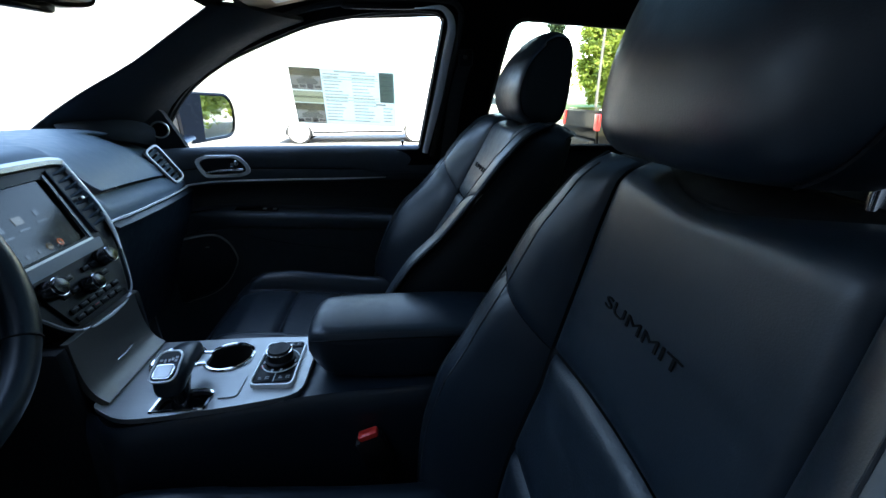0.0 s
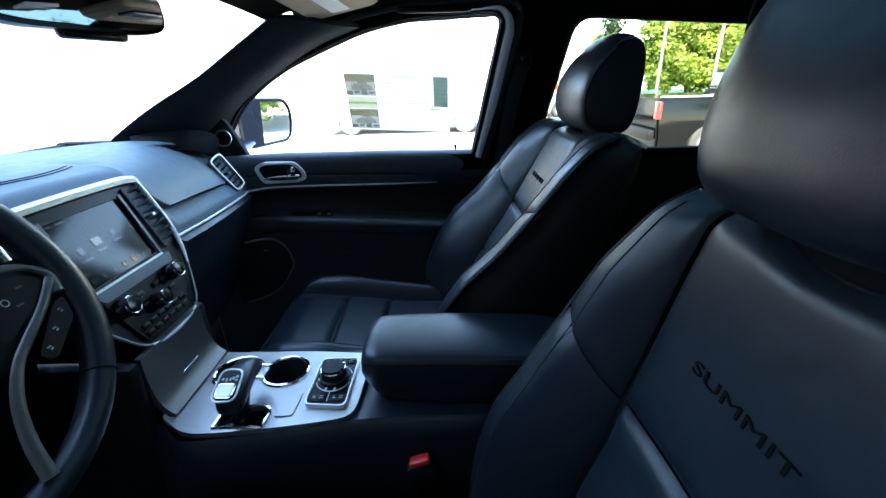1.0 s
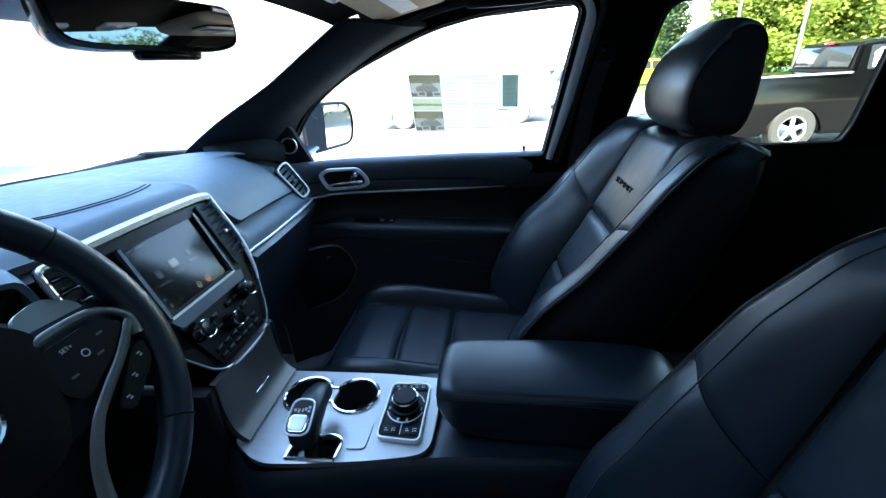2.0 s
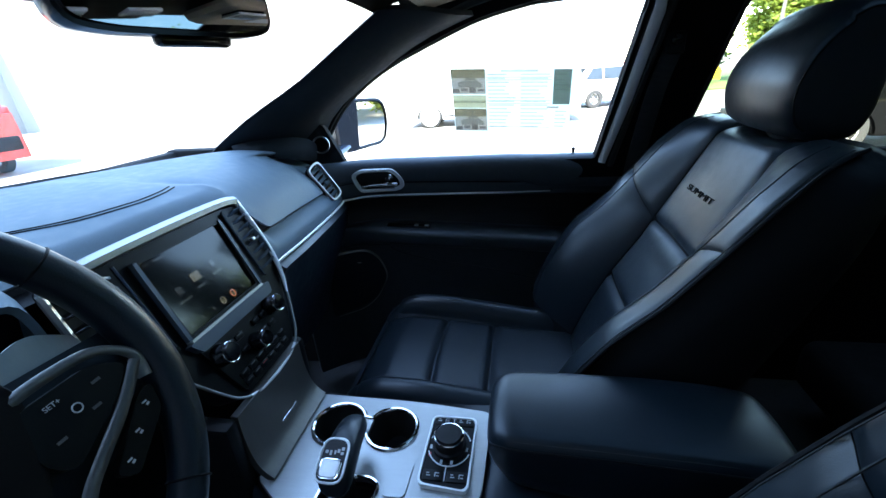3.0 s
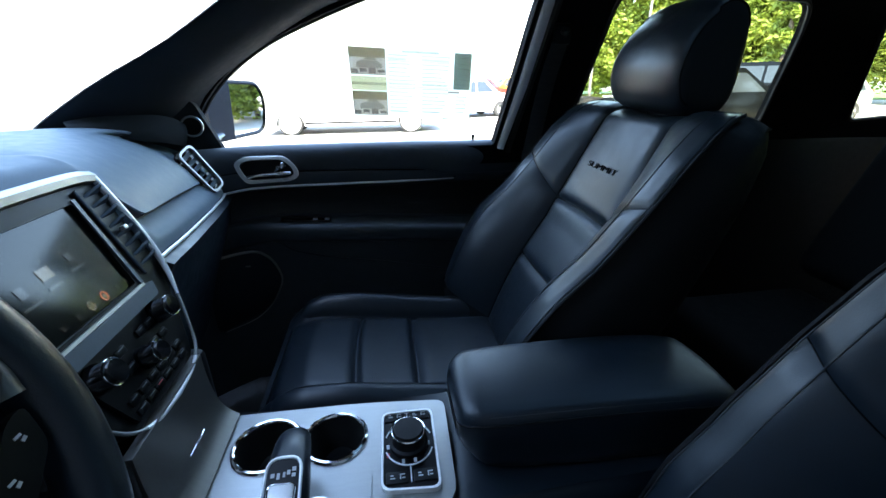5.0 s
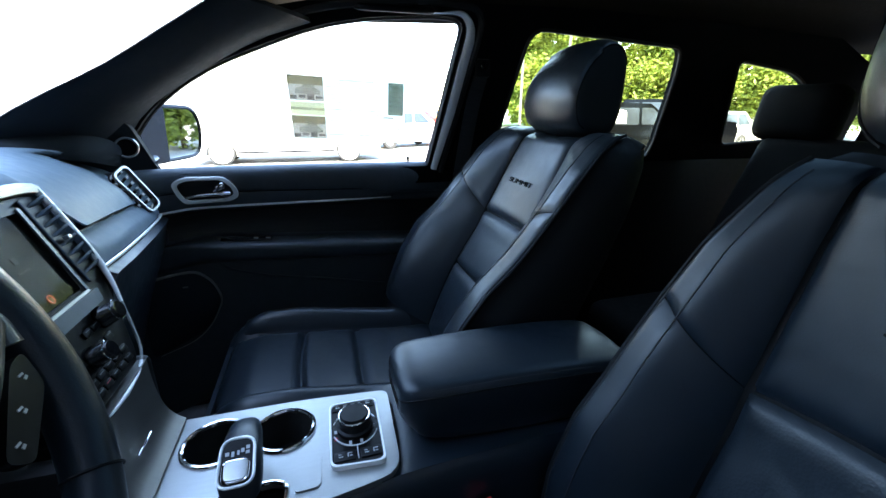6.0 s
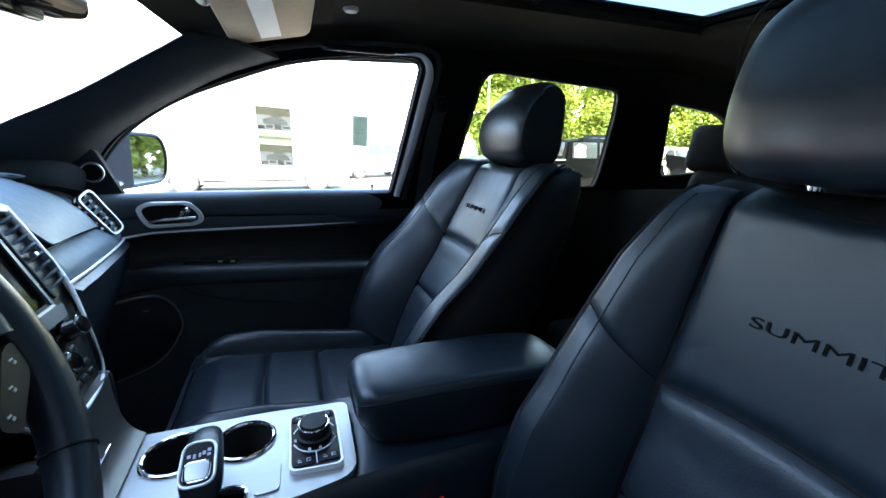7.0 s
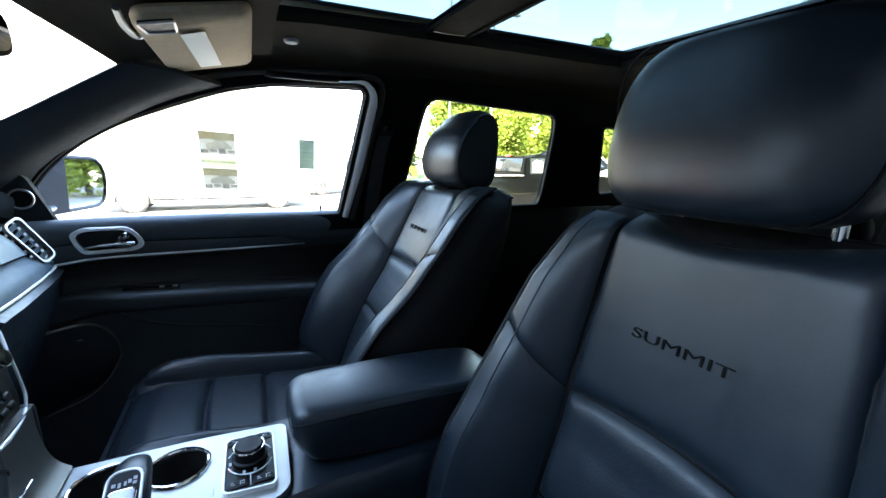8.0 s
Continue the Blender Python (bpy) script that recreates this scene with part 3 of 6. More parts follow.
for x in (-0.446, -0.414):
    part("window_switch", box((0.013, 0.014, 0.009), (x, door_y(x) - 0.028, 1.005 - 0.09 * (x + 0.47)), 0.003), SATIN, sw_ob)
# handle with bezel
hb = thing("handle_unit", "", "", kind="")
hb.parent = door
HX, HZ = -0.552, 1.150
yb = lambda x: door_y(x) - 0.006
ring_o = rounded([(-0.076, 0.024), (-0.050, 0.037), (0.046, 0.032), (0.072, 0.002), (0.078, -0.026), (0.052, -0.037), (-0.052, -0.035), (-0.066, -0.012)], 0.016, 5)
ring_i = [(a * 0.86 - 0.001, c * 0.74) for a, c in ring_o]
part("bezel", holed(ring_o, [ring_i], lambda a, b, d: (HX + a, yb(HX + a) - d, HZ + b), 0.009), BRIGHT, hb, "satin silver bezel")
part("pocket", prism(ring_i, lambda a, b, d: (HX + a, yb(HX + a) + 0.002 - d, HZ + b), 0.003), SHELL, hb)
blade = [(HX - 0.052, yb(HX - 0.05) - 0.006, HZ - 0.018), (HX - 0.02, yb(HX) - 0.010, HZ - 0.015), (HX + 0.02, yb(HX) - 0.012, HZ - 0.013), (HX + 0.056, yb(HX + 0.05) - 0.011, HZ - 0.016)]
part("lever", tube(spline(blade, 14), [0.004] * 5 + [0.005] * 4 + [0.0075] * 5, 10), CHROME, hb, "polished chrome lever")
part("lock_tab", tube(spline([(HX + 0.018, yb(HX) - 0.010, HZ - 0.010), (HX + 0.033, yb(HX) - 0.013, HZ + 0.004), (HX + 0.046, yb(HX) - 0.011, HZ + 0.014)], 8), [0.006, 0.007, 0.008, 0.0085, 0.0085, 0.0085, 0.008, 0.006], 8), CHROME, hb)
# loudspeaker
spo = rounded([(-0.735, 0.926), (-0.620, 0.926), (-0.572, 0.870), (-0.562, 0.820), (-0.610, 0.735), (-0.735, 0.704)], [0.01, 0.05, 0.05, 0.06, 0.06, 0.02], 8)
grille = part("speaker_grille", prism(spo, lambda a, b, d: (a, door_y(a) + 0.002 - d, b), 0.010), PERFORATED, door)
ring = [on_door(a, b, 0.010) for a, b in spline([(-0.700, 0.926), (-0.650, 0.927), (-0.615, 0.922), (-0.592, 0.904), (-0.573, 0.873), (-0.563, 0.826), (-0.578, 0.786), (-0.606, 0.744), (-0.650, 0.714), (-0.720, 0.704)], 44)]
part("speaker_ring", tube(ring, [0.0040] * 18 + list(np.linspace(0.0036, 0.0008, 26)), 6), SATIN, grille, "thin satin silver ring")
part("badge", box((0.03, 0.003, 0.004), (-0.648, door_y(-0.648) - 0.010, 0.886), 0.001, 1), SATIN_DARK, grille)
# sail panel and tweeter
TW = Vector((-0.703, 1.388, 1.266))
part("sail_panel", prism(rounded([(-0.80, 1.185), (-0.655, 1.185), (-0.690, 1.33), (-0.73, 1.33), (-0.80, 1.27)], 0.02), lambda a, b, d: (a, side(a, b)[1] - 0.045 - 0.45 * max(0, -a - 0.62) - d, b), 0.02), PILLAR, door)
tw = part("tweeter", lathe([(0.0, 0.0), (0.024, 0.0), (0.024, 0.012), (0.0, 0.012)], TW, 20, (80, 0, 22)), MATT, door)
part("tweeter_ring", lathe([(0.0205, 0.010), (0.0245, 0.008), (0.0255, 0.014), (0.0235, 0.017), (0.0205, 0.014)], TW, 24, (80, 0, 22)), SATIN, tw, "bright chrome ring")
part("lock_pin", lathe([(0.004, 0), (0.004, 0.012), (0.0055, 0.014), (0.0055, 0.020), (0.001, 0.022)], (0.028, door_y(0.028) + 0.016, 1.190), 10), PIANO, door)

# ---- outside mirror ----
om = thing("side_mirror", "dark blue door mirror with its glass reflecting trees", "door mirror")
MC = Vector((-0.705, 1.74, 1.278))
shell_rows = []
for t, k in ((0.0, 0.96), (0.03, 1.0), (0.07, 0.93), (0.10, 0.72), (0.12, 0.3)):
    loop = rounded([(-0.115 * k, -0.085 * k), (0.105 * k, -0.075 * k), (0.125 * k, 0.02 * k), (0.105 * k, 0.085 * k), (-0.085 * k, 0.095 * k), (-0.12 * k, 0.05 * k)], 0.04, 6)
    shell_rows.append([(-t, a, b) for a, b in loop])
mtx = Matrix.Translation(MC) @ pose(0, 0, 0, 0, 0, -31) @ pose(0, 0, 0, 0, -0.5, 0)
bm = grid_bm(shell_rows, wrap=True, caps=True)
bmesh.ops.transform(bm, matrix=mtx, verts=bm.verts)
part("housing", bm, BODY_BLUE, om)
loop = rounded([(-0.105, -0.076), (0.096, -0.067), (0.114, 0.02), (0.096, 0.076), (-0.076, 0.084), (-0.108, 0.045)], 0.036, 6)
bm = prism(loop, lambda a, b, d: (0.002 + d, a, b), 0.004)
bmesh.ops.transform(bm, matrix=mtx, verts=bm.verts)
part("mirror_glass", bm, MIRROR, om)
bm = tube([(0.004, a, b) for a, b in rounded([(-0.112, -0.082), (0.102, -0.072), (0.121, 0.02), (0.102, 0.082), (-0.082, 0.091), (-0.116, 0.048)], 0.038, 6)], 0.007, 6, closed=True)
bmesh.ops.transform(bm, matrix=mtx, verts=bm.verts)
part("mirror_rim", bm, PIANO, om)
bm = prism(rounded([(-0.118, -0.084), (-0.040, -0.082), (-0.026, 0.086), (-0.085, 0.093), (-0.121, 0.050)], 0.012, 4), lambda a, b, d: (0.007 + d, a, b), 0.016)
bmesh.ops.transform(bm, matrix=mtx, verts=bm.verts)
part("housing_cheek", bm, MIRROR_SHELL, om)
part("mirror_foot", tube(spline([(-0.76, 1.52, 1.20), (-0.755, 1.58, 1.205), (-0.75, 1.66, 1.215)], 8), 0.028, 10, flat=0.6), BODY_BLUE, om)

# ---- window sticker ----
st = thing("window_sticker", "white price sheet with photos and fine print on the window glass", "window sticker")


def on_glass(a, b, d):
    x = -0.316 + a * 0.325
    z = 1.276 + b * 0.172 - 0.018 * a
    q = side(x, z, 0.018)
    return (q[0], q[1] - d, q[2])


def rect(a0, b0, a1, b1, d, mat, nm, parent):
    return part(nm, prism([(a0, b0), (a1, b0), (a1, b1), (a0, b1)], lambda a, b, k: on_glass(a, b, d + k), 0.0004), mat, parent)


rect(0, 0, 1, 1, 0, PAPER, "paper", st)
rect(0.005, 0.62, 0.29, 0.99, 0.001, INK, "photo", st)
rect(0.005, 0.40, 0.29, 0.60, 0.001, INK_OLIVE, "photo_band", st)
rect(0.005, 0.02, 0.29, 0.38, 0.001, INK, "photo", st)
for pb in (0.62, 0.02):
    rect(0.005, pb + 0.24, 0.29, pb + 0.37, 0.0018, INK_OLIVE, "photo_ground", st)
    for q in ([(0.06, 0.10), (0.06, 0.17), (0.10, 0.20), (0.22, 0.20), (0.26, 0.15), (0.26, 0.10)], [(0.11, 0.205), (0.14, 0.25), (0.20, 0.25), (0.22, 0.205)]):
        part("photo_subject", prism([(a, pb + b) for a, b in q], lambda a, b, k: on_glass(a, b, 0.0018 + k), 0.0004), INK_GREY, st)
rect(0.845, 0.46, 0.985, 0.98, 0.001, INK_GREEN, "rating_box", st)
rnd = random.Random(4)
for c0, c1 in ((0.31, 0.55), (0.58, 0.82)):
    for k in range(15):
        b = 0.90 - k * 0.058
        rect(c0, b, c0 + (c1 - c0) * rnd.uniform(0.55, 1.0), b + 0.020, 0.001, INK_GREY, "print_line", st)
rect(0.42, 0.945, 0.72, 0.975, 0.001, INK_GREY, "print_line", st)
for b, mt in ((0.865, INK_OLIVE), (0.825, INK_OLIVE), (0.515, INK_OLIVE), (0.465, INK_OLIVE), (0.085, INK_GREY)):
    rect(0.295, b, 0.83, b + 0.010, 0.0012, mt, "print_rule", st)
for pb in (0.62, 0.02):
    for k in range(4):
        a = 0.012 + 0.07 * k
        rect(a, pb + 0.02 + 0.02 * (k % 2), a + 0.055, pb + 0.075 + 0.012 * (k % 3), 0.0016, INK, "photo_shade", st)
rect(0.005, 0.475, 0.29, 0.515, 0.0016, INK_GREY, "photo_band_line", st)
for k in range(6):
    rect(0.865, 0.90 - k * 0.075, 0.865 + rnd.uniform(0.06, 0.1), 0.915 - k * 0.075, 0.0018, INK_GREY, "print_line", st)
for k in range(5):
    rect(0.87, 0.34 - k * 0.06, 0.87 + rnd.uniform(0.05, 0.1), 0.36 - k * 0.06, 0.001, INK_GREY, "print_line", st)
rect(0.80, 0.40, 0.90, 0.43, 0.001, INK, "print_line", st)


# ---- front seats ----


class Backrest:
    """Shape of one backrest: u across, w up along it; tables of insert half width, piping half width and bolster depth."""

    def __init__(self, recline, base, insert, edge, depth, outer, bend):
        r = radians(recline)
        self.up, self.fwd = np.array((math.sin(r), 0, math.cos(r))), np.array((-math.cos(r), 0, math.sin(r)))
        self.base, self.insert, self.edges, self.depth = np.array(base), insert, edge, depth
        self.outer, self.bend = outer, bend

    def ins(self, w, s=1):
        """Half width of the middle panels; the outer half may be wider."""
        return lin(w, (-0.08, 0.15, 0.32, 0.5, 0.57, 0.6), self.insert) + (self.outer if s < 0 else 0)

    def edge(self, w):
        return lin(w, (-0.08, 0.1, 0.2, 0.3, 0.39, 0.475, 0.55, 0.59, 0.604), self.edges)

    def half(self, w):
        return self.edge(w) + lin(w, (0.0, 0.45, 0.6), (0.022, 0.020, 0.012))

    def f(self, u, w):
        """How far the front stands forward."""
        ih, eh, a = self.ins(w, u), self.edge(w), abs(u)
        f = 0.012 * math.sin(max(0, min(1, (w + 0.05) / 0.32)) * math.pi) - 0.030 * max(0, (w - self.bend) / 0.06) ** 2
        mid = max(0.0, 1 - (a / (1.2 * ih)) ** 4)
        f -= 0.030 * mid * max(0, (w - self.bend - 0.01) / 0.04) ** 2
        if a <= ih:
            return f + 0.004 * (1 - (a / ih) ** 2)
        d = lin(w, (-0.08, 0.1, 0.2, 0.3, 0.39, 0.475, 0.55, 0.59), self.depth)
        if a <= eh:
            q = (a - ih) / max(eh - ih, 0.02)
            return f + d * (1 - max(0, 1 - q / 0.72) ** 1.7)
        q = (a - eh) / max(self.half(w) - eh, 0.005)
        return f + d - 0.06 * q ** 1.25

    def spine(self, w):
        return self.base + self.up * w

    def dip(self, u, w):
        q = min(1.0, abs(u) / (self.ins(w) * 1.25))
        return w - 0.030 * max(0.0, (w - 0.50) / 0.10) * (1 - q * q * (3 - 2 * q))

    def point(self, u, w, lift=0.0):
        w = self.dip(u, w)
        return self.spine(w) + self.fwd * (self.f(u, w) + lift) + np.array((0, u, 0))


def pillow(fn, a0, a1, b0, b1, na, nb, roll=0.012, drop=0.010, lift=0.006):
    """A padded leather panel: its edges roll down into the seams."""
    rows = []
    for i in range(na):
        t = i / (na - 1)
        row = []
        for j in range(nb):
            s = j / (nb - 1)
            c0, c1 = (b0(t) if callable(b0) else b0), (b1(t) if callable(b1) else b1)
            b = c0 + (c1 - c0) * s
            lo, hi = (a0(b), a1(b)) if callable(a0) else (a0, a1)
            a = lo + (hi - lo) * t
            d = min(abs(t) * abs(hi - lo), abs(1 - t) * abs(hi - lo), s * abs(c1 - c0), (1 - s) * abs(c1 - c0))
            e = max(0.0, 1 - d / roll)
            row.append(fn(a, b, lift - drop * (1 - math.sqrt(max(0, 1 - e * e))) * 1.0))
        rows.append(row)
    return grid_bm(rows)


CUS_X0, CUS_X1, CUS_I, CUS_H = -0.520, 0.075, 0.147, 0.245


def cushion_z(x, u):
    z = lin(x, (-0.54, -0.50, -0.44, -0.3, -0.1, 0.08), (0.735, 0.768, 0.782, 0.772, 0.752, 0.745))
    a = abs(u)
    if a > CUS_I:
        s = (a - CUS_I) / (CUS_H - CUS_I)
        z += 0.046 * math.sin(math.pi * min(1, s / 0.95) ** 0.8) * lin(x, (-0.54, -0.46, -0.36, -0.1, 0.08), (0.35, 0.85, 1, 0.75, 0.6)) - 0.07 * max(0, (s - 0.65) / 0.35) ** 2
    return z


def cushion_point(x, u, lift=0.0):
    return np.array((x - 0.02 * (abs(u) / CUS_H) ** 2 * (-1 if x < -0.3 else 0), u, cushion_z(x, u) + lift))


def front_seat(label, shape, head, word, arc):
    seat = thing("front_seat", label, "car seat", "front seats", at=(0, 0, 0.45))
    up = (0, 0, -0.45)

    def add(name, bm, mat, parent=seat, lab="", sharp=42.0):
        if parent is seat:
            bmesh.ops.translate(bm, vec=up, verts=bm.verts)
        return part(name, bm, mat, parent, lab, sharp)

    back_half, ins_half, back_point, BW, BF = shape.half, shape.ins, shape.point, shape.up, shape.fwd
    # core of the backrest
    rings = []
    for w in list(np.linspace(-0.08, 0.50, 20)) + [0.545, 0.572, 0.590, 0.600]:
        hw = back_half(w) * 0.985
        tk = lin(w, (-0.08, 0.1, 0.35, 0.515, 0.577, 0.60), (0.13, 0.15, 0.13, 0.105, 0.085, 0.05))
        front = [back_point(u, w, -0.010) for u in np.linspace(-hw, hw, 25)]
        fe = front[0] - shape.spine(w)
        df = float(np.dot(fe, BF))
        back = []
        for a in np.linspace(0, math.pi, 16)[1:-1]:
            uu = hw * math.copysign(abs(math.cos(a)) ** 0.35, math.cos(a))
            back.append(shape.spine(shape.dip(uu, w)) + np.array((0, uu, 0)) + BF * (df * (1 - math.sin(a) ** 0.5) - tk * math.sin(a) ** 0.5))
        rings.append(front + back)
    add("backrest", grid_bm(rings, wrap=True, caps=True), SEAT_SIDE)
    q = (lambda w: -ins_half(w, -1) + 0.001), (lambda w: ins_half(w) - 0.001)
    add("backrest_upper_panel", pillow(back_point, *q, (lambda t: 0.326 + arc * math.sin(t * math.pi)), 0.598, 40, 36, 0.026, 0.012), LEATHER)
    add("backrest_middle_panel", pillow(back_point, *q, 0.158, (lambda t: 0.322 + arc * math.sin(t * math.pi)), 36, 24, 0.030, 0.011), PERFORATED)
    add("backrest_lower_panel", pillow(back_point, *q, -0.06, 0.154, 36, 24, 0.030, 0.011), PERFORATED)
    for s in (1, -1):
        e0, e1 = (lambda w: s * (ins_half(w, s) + 0.001)), (lambda w: s * (shape.edge(w) - 0.002))
        seam = lambda t: 0.326 + 0.095 * t - 0.026 * t * t
        add("side_bolster", pillow(back_point, e0, e1, -0.05, (lambda t: seam(t) - 0.0008), 18, 22, 0.007, 0.005), LEATHER)
        add("shoulder_bolster", pillow(back_point, e0, e1, (lambda t: seam(t) + 0.0008), 0.588, 18, 22, 0.007, 0.005), LEATHER)
        line = [back_point(s * shape.edge(w), w, 0.0015) for w in np.linspace(-0.05, 0.588, 44)]
        add("piping", tube(line, 0.0032, 6), PIPING)
        line = [back_point(s * (ins_half(w, s) + (shape.edge(w) - ins_half(w, s)) * 0.64), w, 0.0064) for w in np.linspace(0.0, 0.575, 44)]
        seams = [back_point(s * (shape.edge(w) - 0.006), w, 0.0052) for w in np.linspace(-0.05, 0.58, 44)]
        add("stitching", tube(seams, 0.0010, 4), THREAD)
        add("stitching", tube(line, 0.0011, 4), THREAD)
    # embroidered word
    o = back_point(0, word, 0.0068)
    m = Matrix(((0, BW[0], BF[0], o[0]), (-1, BW[1], BF[1], o[1]), (0, BW[2], BF[2], o[2] - 0.45), (0, 0, 0, 1)))
    letters("SUMMIT", 0.0175, m, EMBROIDERY, seat, 0.0006, "embroidered_lettering", 1.95)
    # headrest: either a square cushion or a side profile carried across, with flat side panels
    hx, hy, hz, hb, hd, hh, sweep = head
    rings, lines = [], []
    if sweep:
        outline = [(-0.55, -0.93), (-0.90, -0.74), (-1.03, -0.30), (-0.95 + 0.2 * sweep, 0.15), (-0.72 + 0.6 * sweep, 0.58), (-0.30 + sweep, 0.93), (0.25 + 0.6 * sweep, 1.0), (0.72 + 0.3 * sweep, 0.86), (0.95 + 0.1 * sweep, 0.50), (0.97, -0.1), (0.88, -0.66), (0.60, -0.97), (0.0, -1.03), (-0.55, -0.93)]
        side_view = spline(outline, 53)[:-1]
        ends = ((1.0, 0.72), (0.995, 0.84), (0.975, 0.91), (0.93, 0.955), (0.86, 0.978), (0.74, 0.99), (0.5, 1.0), (0.2, 1.0))
        for v, k in list(ends) + [(-v, k) for v, k in reversed(ends)]:
            ring = []
            for p, q in side_view:
                fall = 1 - 0.10 * abs(v) ** 3 * max(0, q)
                ring.append(np.array((hx + hd * (p * k + (0.16 * v * v if p < 0 else 0.0)), hy + hb * v * (1 - 0.07 * max(0, q)), hz + hh * q * fall * k)))
            rings.append(ring)
        lines = [(s, [p + np.array((0, s * 0.001, 0)) for p in r[1:33]]) for s, r in ((1, rings[2]), (-1, rings[-3]))]
    else:
        square, shear, tilt, hc = 4.2, 0.115, radians(9), np.array((hx, hy, hz))
        for t in np.linspace(-1, 1, 31):
            k = max((1 - abs(t) ** square) ** (1 / square), 0.02)
            zz, b, a, ring = hh * t, hb * k * (1 + 0.05 * t - 0.03 * t * t), hd * k ** 0.8 * (1 - 0.10 * t), []
            for ang in np.linspace(0, 2 * math.pi, 48, endpoint=False):
                c, sn = math.cos(ang), math.sin(ang)
                n = 3.6
                r = (abs(c) ** n + abs(sn) ** n) ** (-1 / n)
                x, y = a * r * c, b * r * sn
                x += 0.016 * (abs(y) / hb) ** 2.4 * (1 if c < 0 else 0.3) + (0.022 * k * max(0, t + 0.25) ** 1.7 if c < 0 else -0.016 * max(0, t) ** 3)
                ring.append(hc + np.array((x * math.cos(tilt) + zz * shear, y, zz - x * math.sin(tilt) * 0.4)))
            rings.append(ring)
        for s in (1, -1):
            lines.append((s, [hc + np.array((-0.45 * hd + shear * hh * t + 0.012 * (1 - abs(t)), s * hb * ((1 - abs(t) ** square) ** (1 / square)) * (1 + 0.05 * t - 0.03 * t * t) * 0.972, hh * t)) for t in np.linspace(-0.90, 0.96, 40)]))
    hr = add("headrest", grid_bm(rings, wrap=True, caps=True), LEATHER, lab="padded black leather headrest", sharp=60 if sweep else 80)
    for s, line in lines:
        bm = tube(line, 0.0017, 5)
        bmesh.ops.translate(bm, vec=up, verts=bm.verts)
        part("headrest_seam", bm, PIPING, hr)
        bm = tube([(hx + 0.026, s * 0.0805 - 0.002, hz - 0.18), (hx + 0.026, s * 0.0805 - 0.002, hz - 0.06)], 0.0065, 12)
        add("headrest_post", bm, CHROME, lab="chrome headrest post")
        add("post_collar", lathe([(0.010, 0), (0.017, 0.001), (0.016, 0.008), (0.008, 0.010)], (hx + 0.026, s * 0.0805 - 0.002, hz - 0.160), 16), SHELL)
    # cushion
    rings = []
    for x in list(np.linspace(CUS_X0 - 0.004, CUS_X1, 22)):
        k = 1 - 0.10 * max(0, (-0.44 - x) / 0.08) ** 2
        top = [(x, u * k, cushion_z(x, u) - 0.008) for u in np.linspace(-CUS_H, CUS_H, 25)]
        bot = [(x + 0.06 * max(0, (-0.3 - x)) * 1.0, u, 0.60) for u in np.linspace(CUS_H, -CUS_H, 9)]
        rings.append(top + bot)
    add("cushion", grid_bm(rings, wrap=True, caps=True), LEATHER)
    cp = lambda u, x, l: cushion_point(x, u, l)
    for nm, x0, x1, mt in (("front_cushion_panel", CUS_X0, -0.338, LEATHER), ("middle_cushion_panel", -0.334, -0.198, PERFORATED), ("rear_cushion_panel", -0.194, CUS_X1, PERFORATED)):
        add(nm, pillow(cp, -CUS_I + 0.001, CUS_I - 0.001, x0, x1, 26, 18, 0.022, 0.013), mt)
    for s in (1, -1):
        add("cushion_bolster", pillow(cp, (lambda x: s * (CUS_I + 0.001)), (lambda x: s * CUS_H * 0.96), CUS_X0 + 0.01, CUS_X1, 18, 30, 0.024, 0.014), LEATHER)
        line = [(x, s * CUS_H * 0.975, cushion_z(x, CUS_H * 0.97) - 0.004) for x in np.linspace(CUS_X0 + 0.02, CUS_X1, 20)]
        add("cushion_piping", tube(line, 0.003, 5), PIPING)
    rows = [[(CUS_X0 - 0.004 + 0.10 * t * t, u * (1 - 0.06 * t), 0.757 - 0.20 * t) for u in np.linspace(-CUS_H * 0.93, CUS_H * 0.93, 11)] for t in np.linspace(0, 1, 6)]
    add("front_valance", sheet(np.array(rows), 0.01), LEATHER)
    add("seat_base", box((0.42, 0.40, 0.16), (-0.20, 0, 0.52), 0.02), SHELL)
    add("recliner_cover", box((0.22, 0.03, 0.10), (0.02, -0.262, 0.66), 0.014, 3, (0, 20, 0)), SHELL)
    return seat


upright = Backrest(11.6, (0.1344, 0.0, 0.7525), (0.140, 0.147, 0.147, 0.138, 0.132, 0.122), (0.260, 0.271, 0.268, 0.258, 0.247, 0.228, 0.202, 0.186, 0.165), (0.106, 0.108, 0.102, 0.082, 0.058, 0.042, 0.018, 0.0), 0.014, 0.550)
leaning = Backrest(27.0, (0.040, 0.0, 0.80), (0.120, 0.128, 0.132, 0.124, 0.118, 0.112), (0.262, 0.282, 0.290, 0.284, 0.280, 0.277, 0.262, 0.228, 0.185), (0.115, 0.115, 0.108, 0.080, 0.060, 0.044, 0.018, 0.0), 0.0, 0.530)
driver = front_seat("black leather driver's seat, upright, with embroidered backrest and headrest", upright, (0.277, 0.014, 1.4365, 0.144, 0.075, 0.1025, 0), 0.447, 0.016)
driver.location = (0.0, 0.302, 0.435)
passenger = front_seat("black leather passenger seat, leaning back, with embroidered backrest and headrest", leaning, (0.348, 0.014, 1.404, 0.123, 0.070, 0.105, 0.46), 0.428, 0.004)
passenger.location = (0.0, 1.100, 0.45)

# ---- rear bench ----
rear = thing("rear_bench", "black leather rear bench seat with headrests", "car seat", at=(1.2, CY, 0.45))
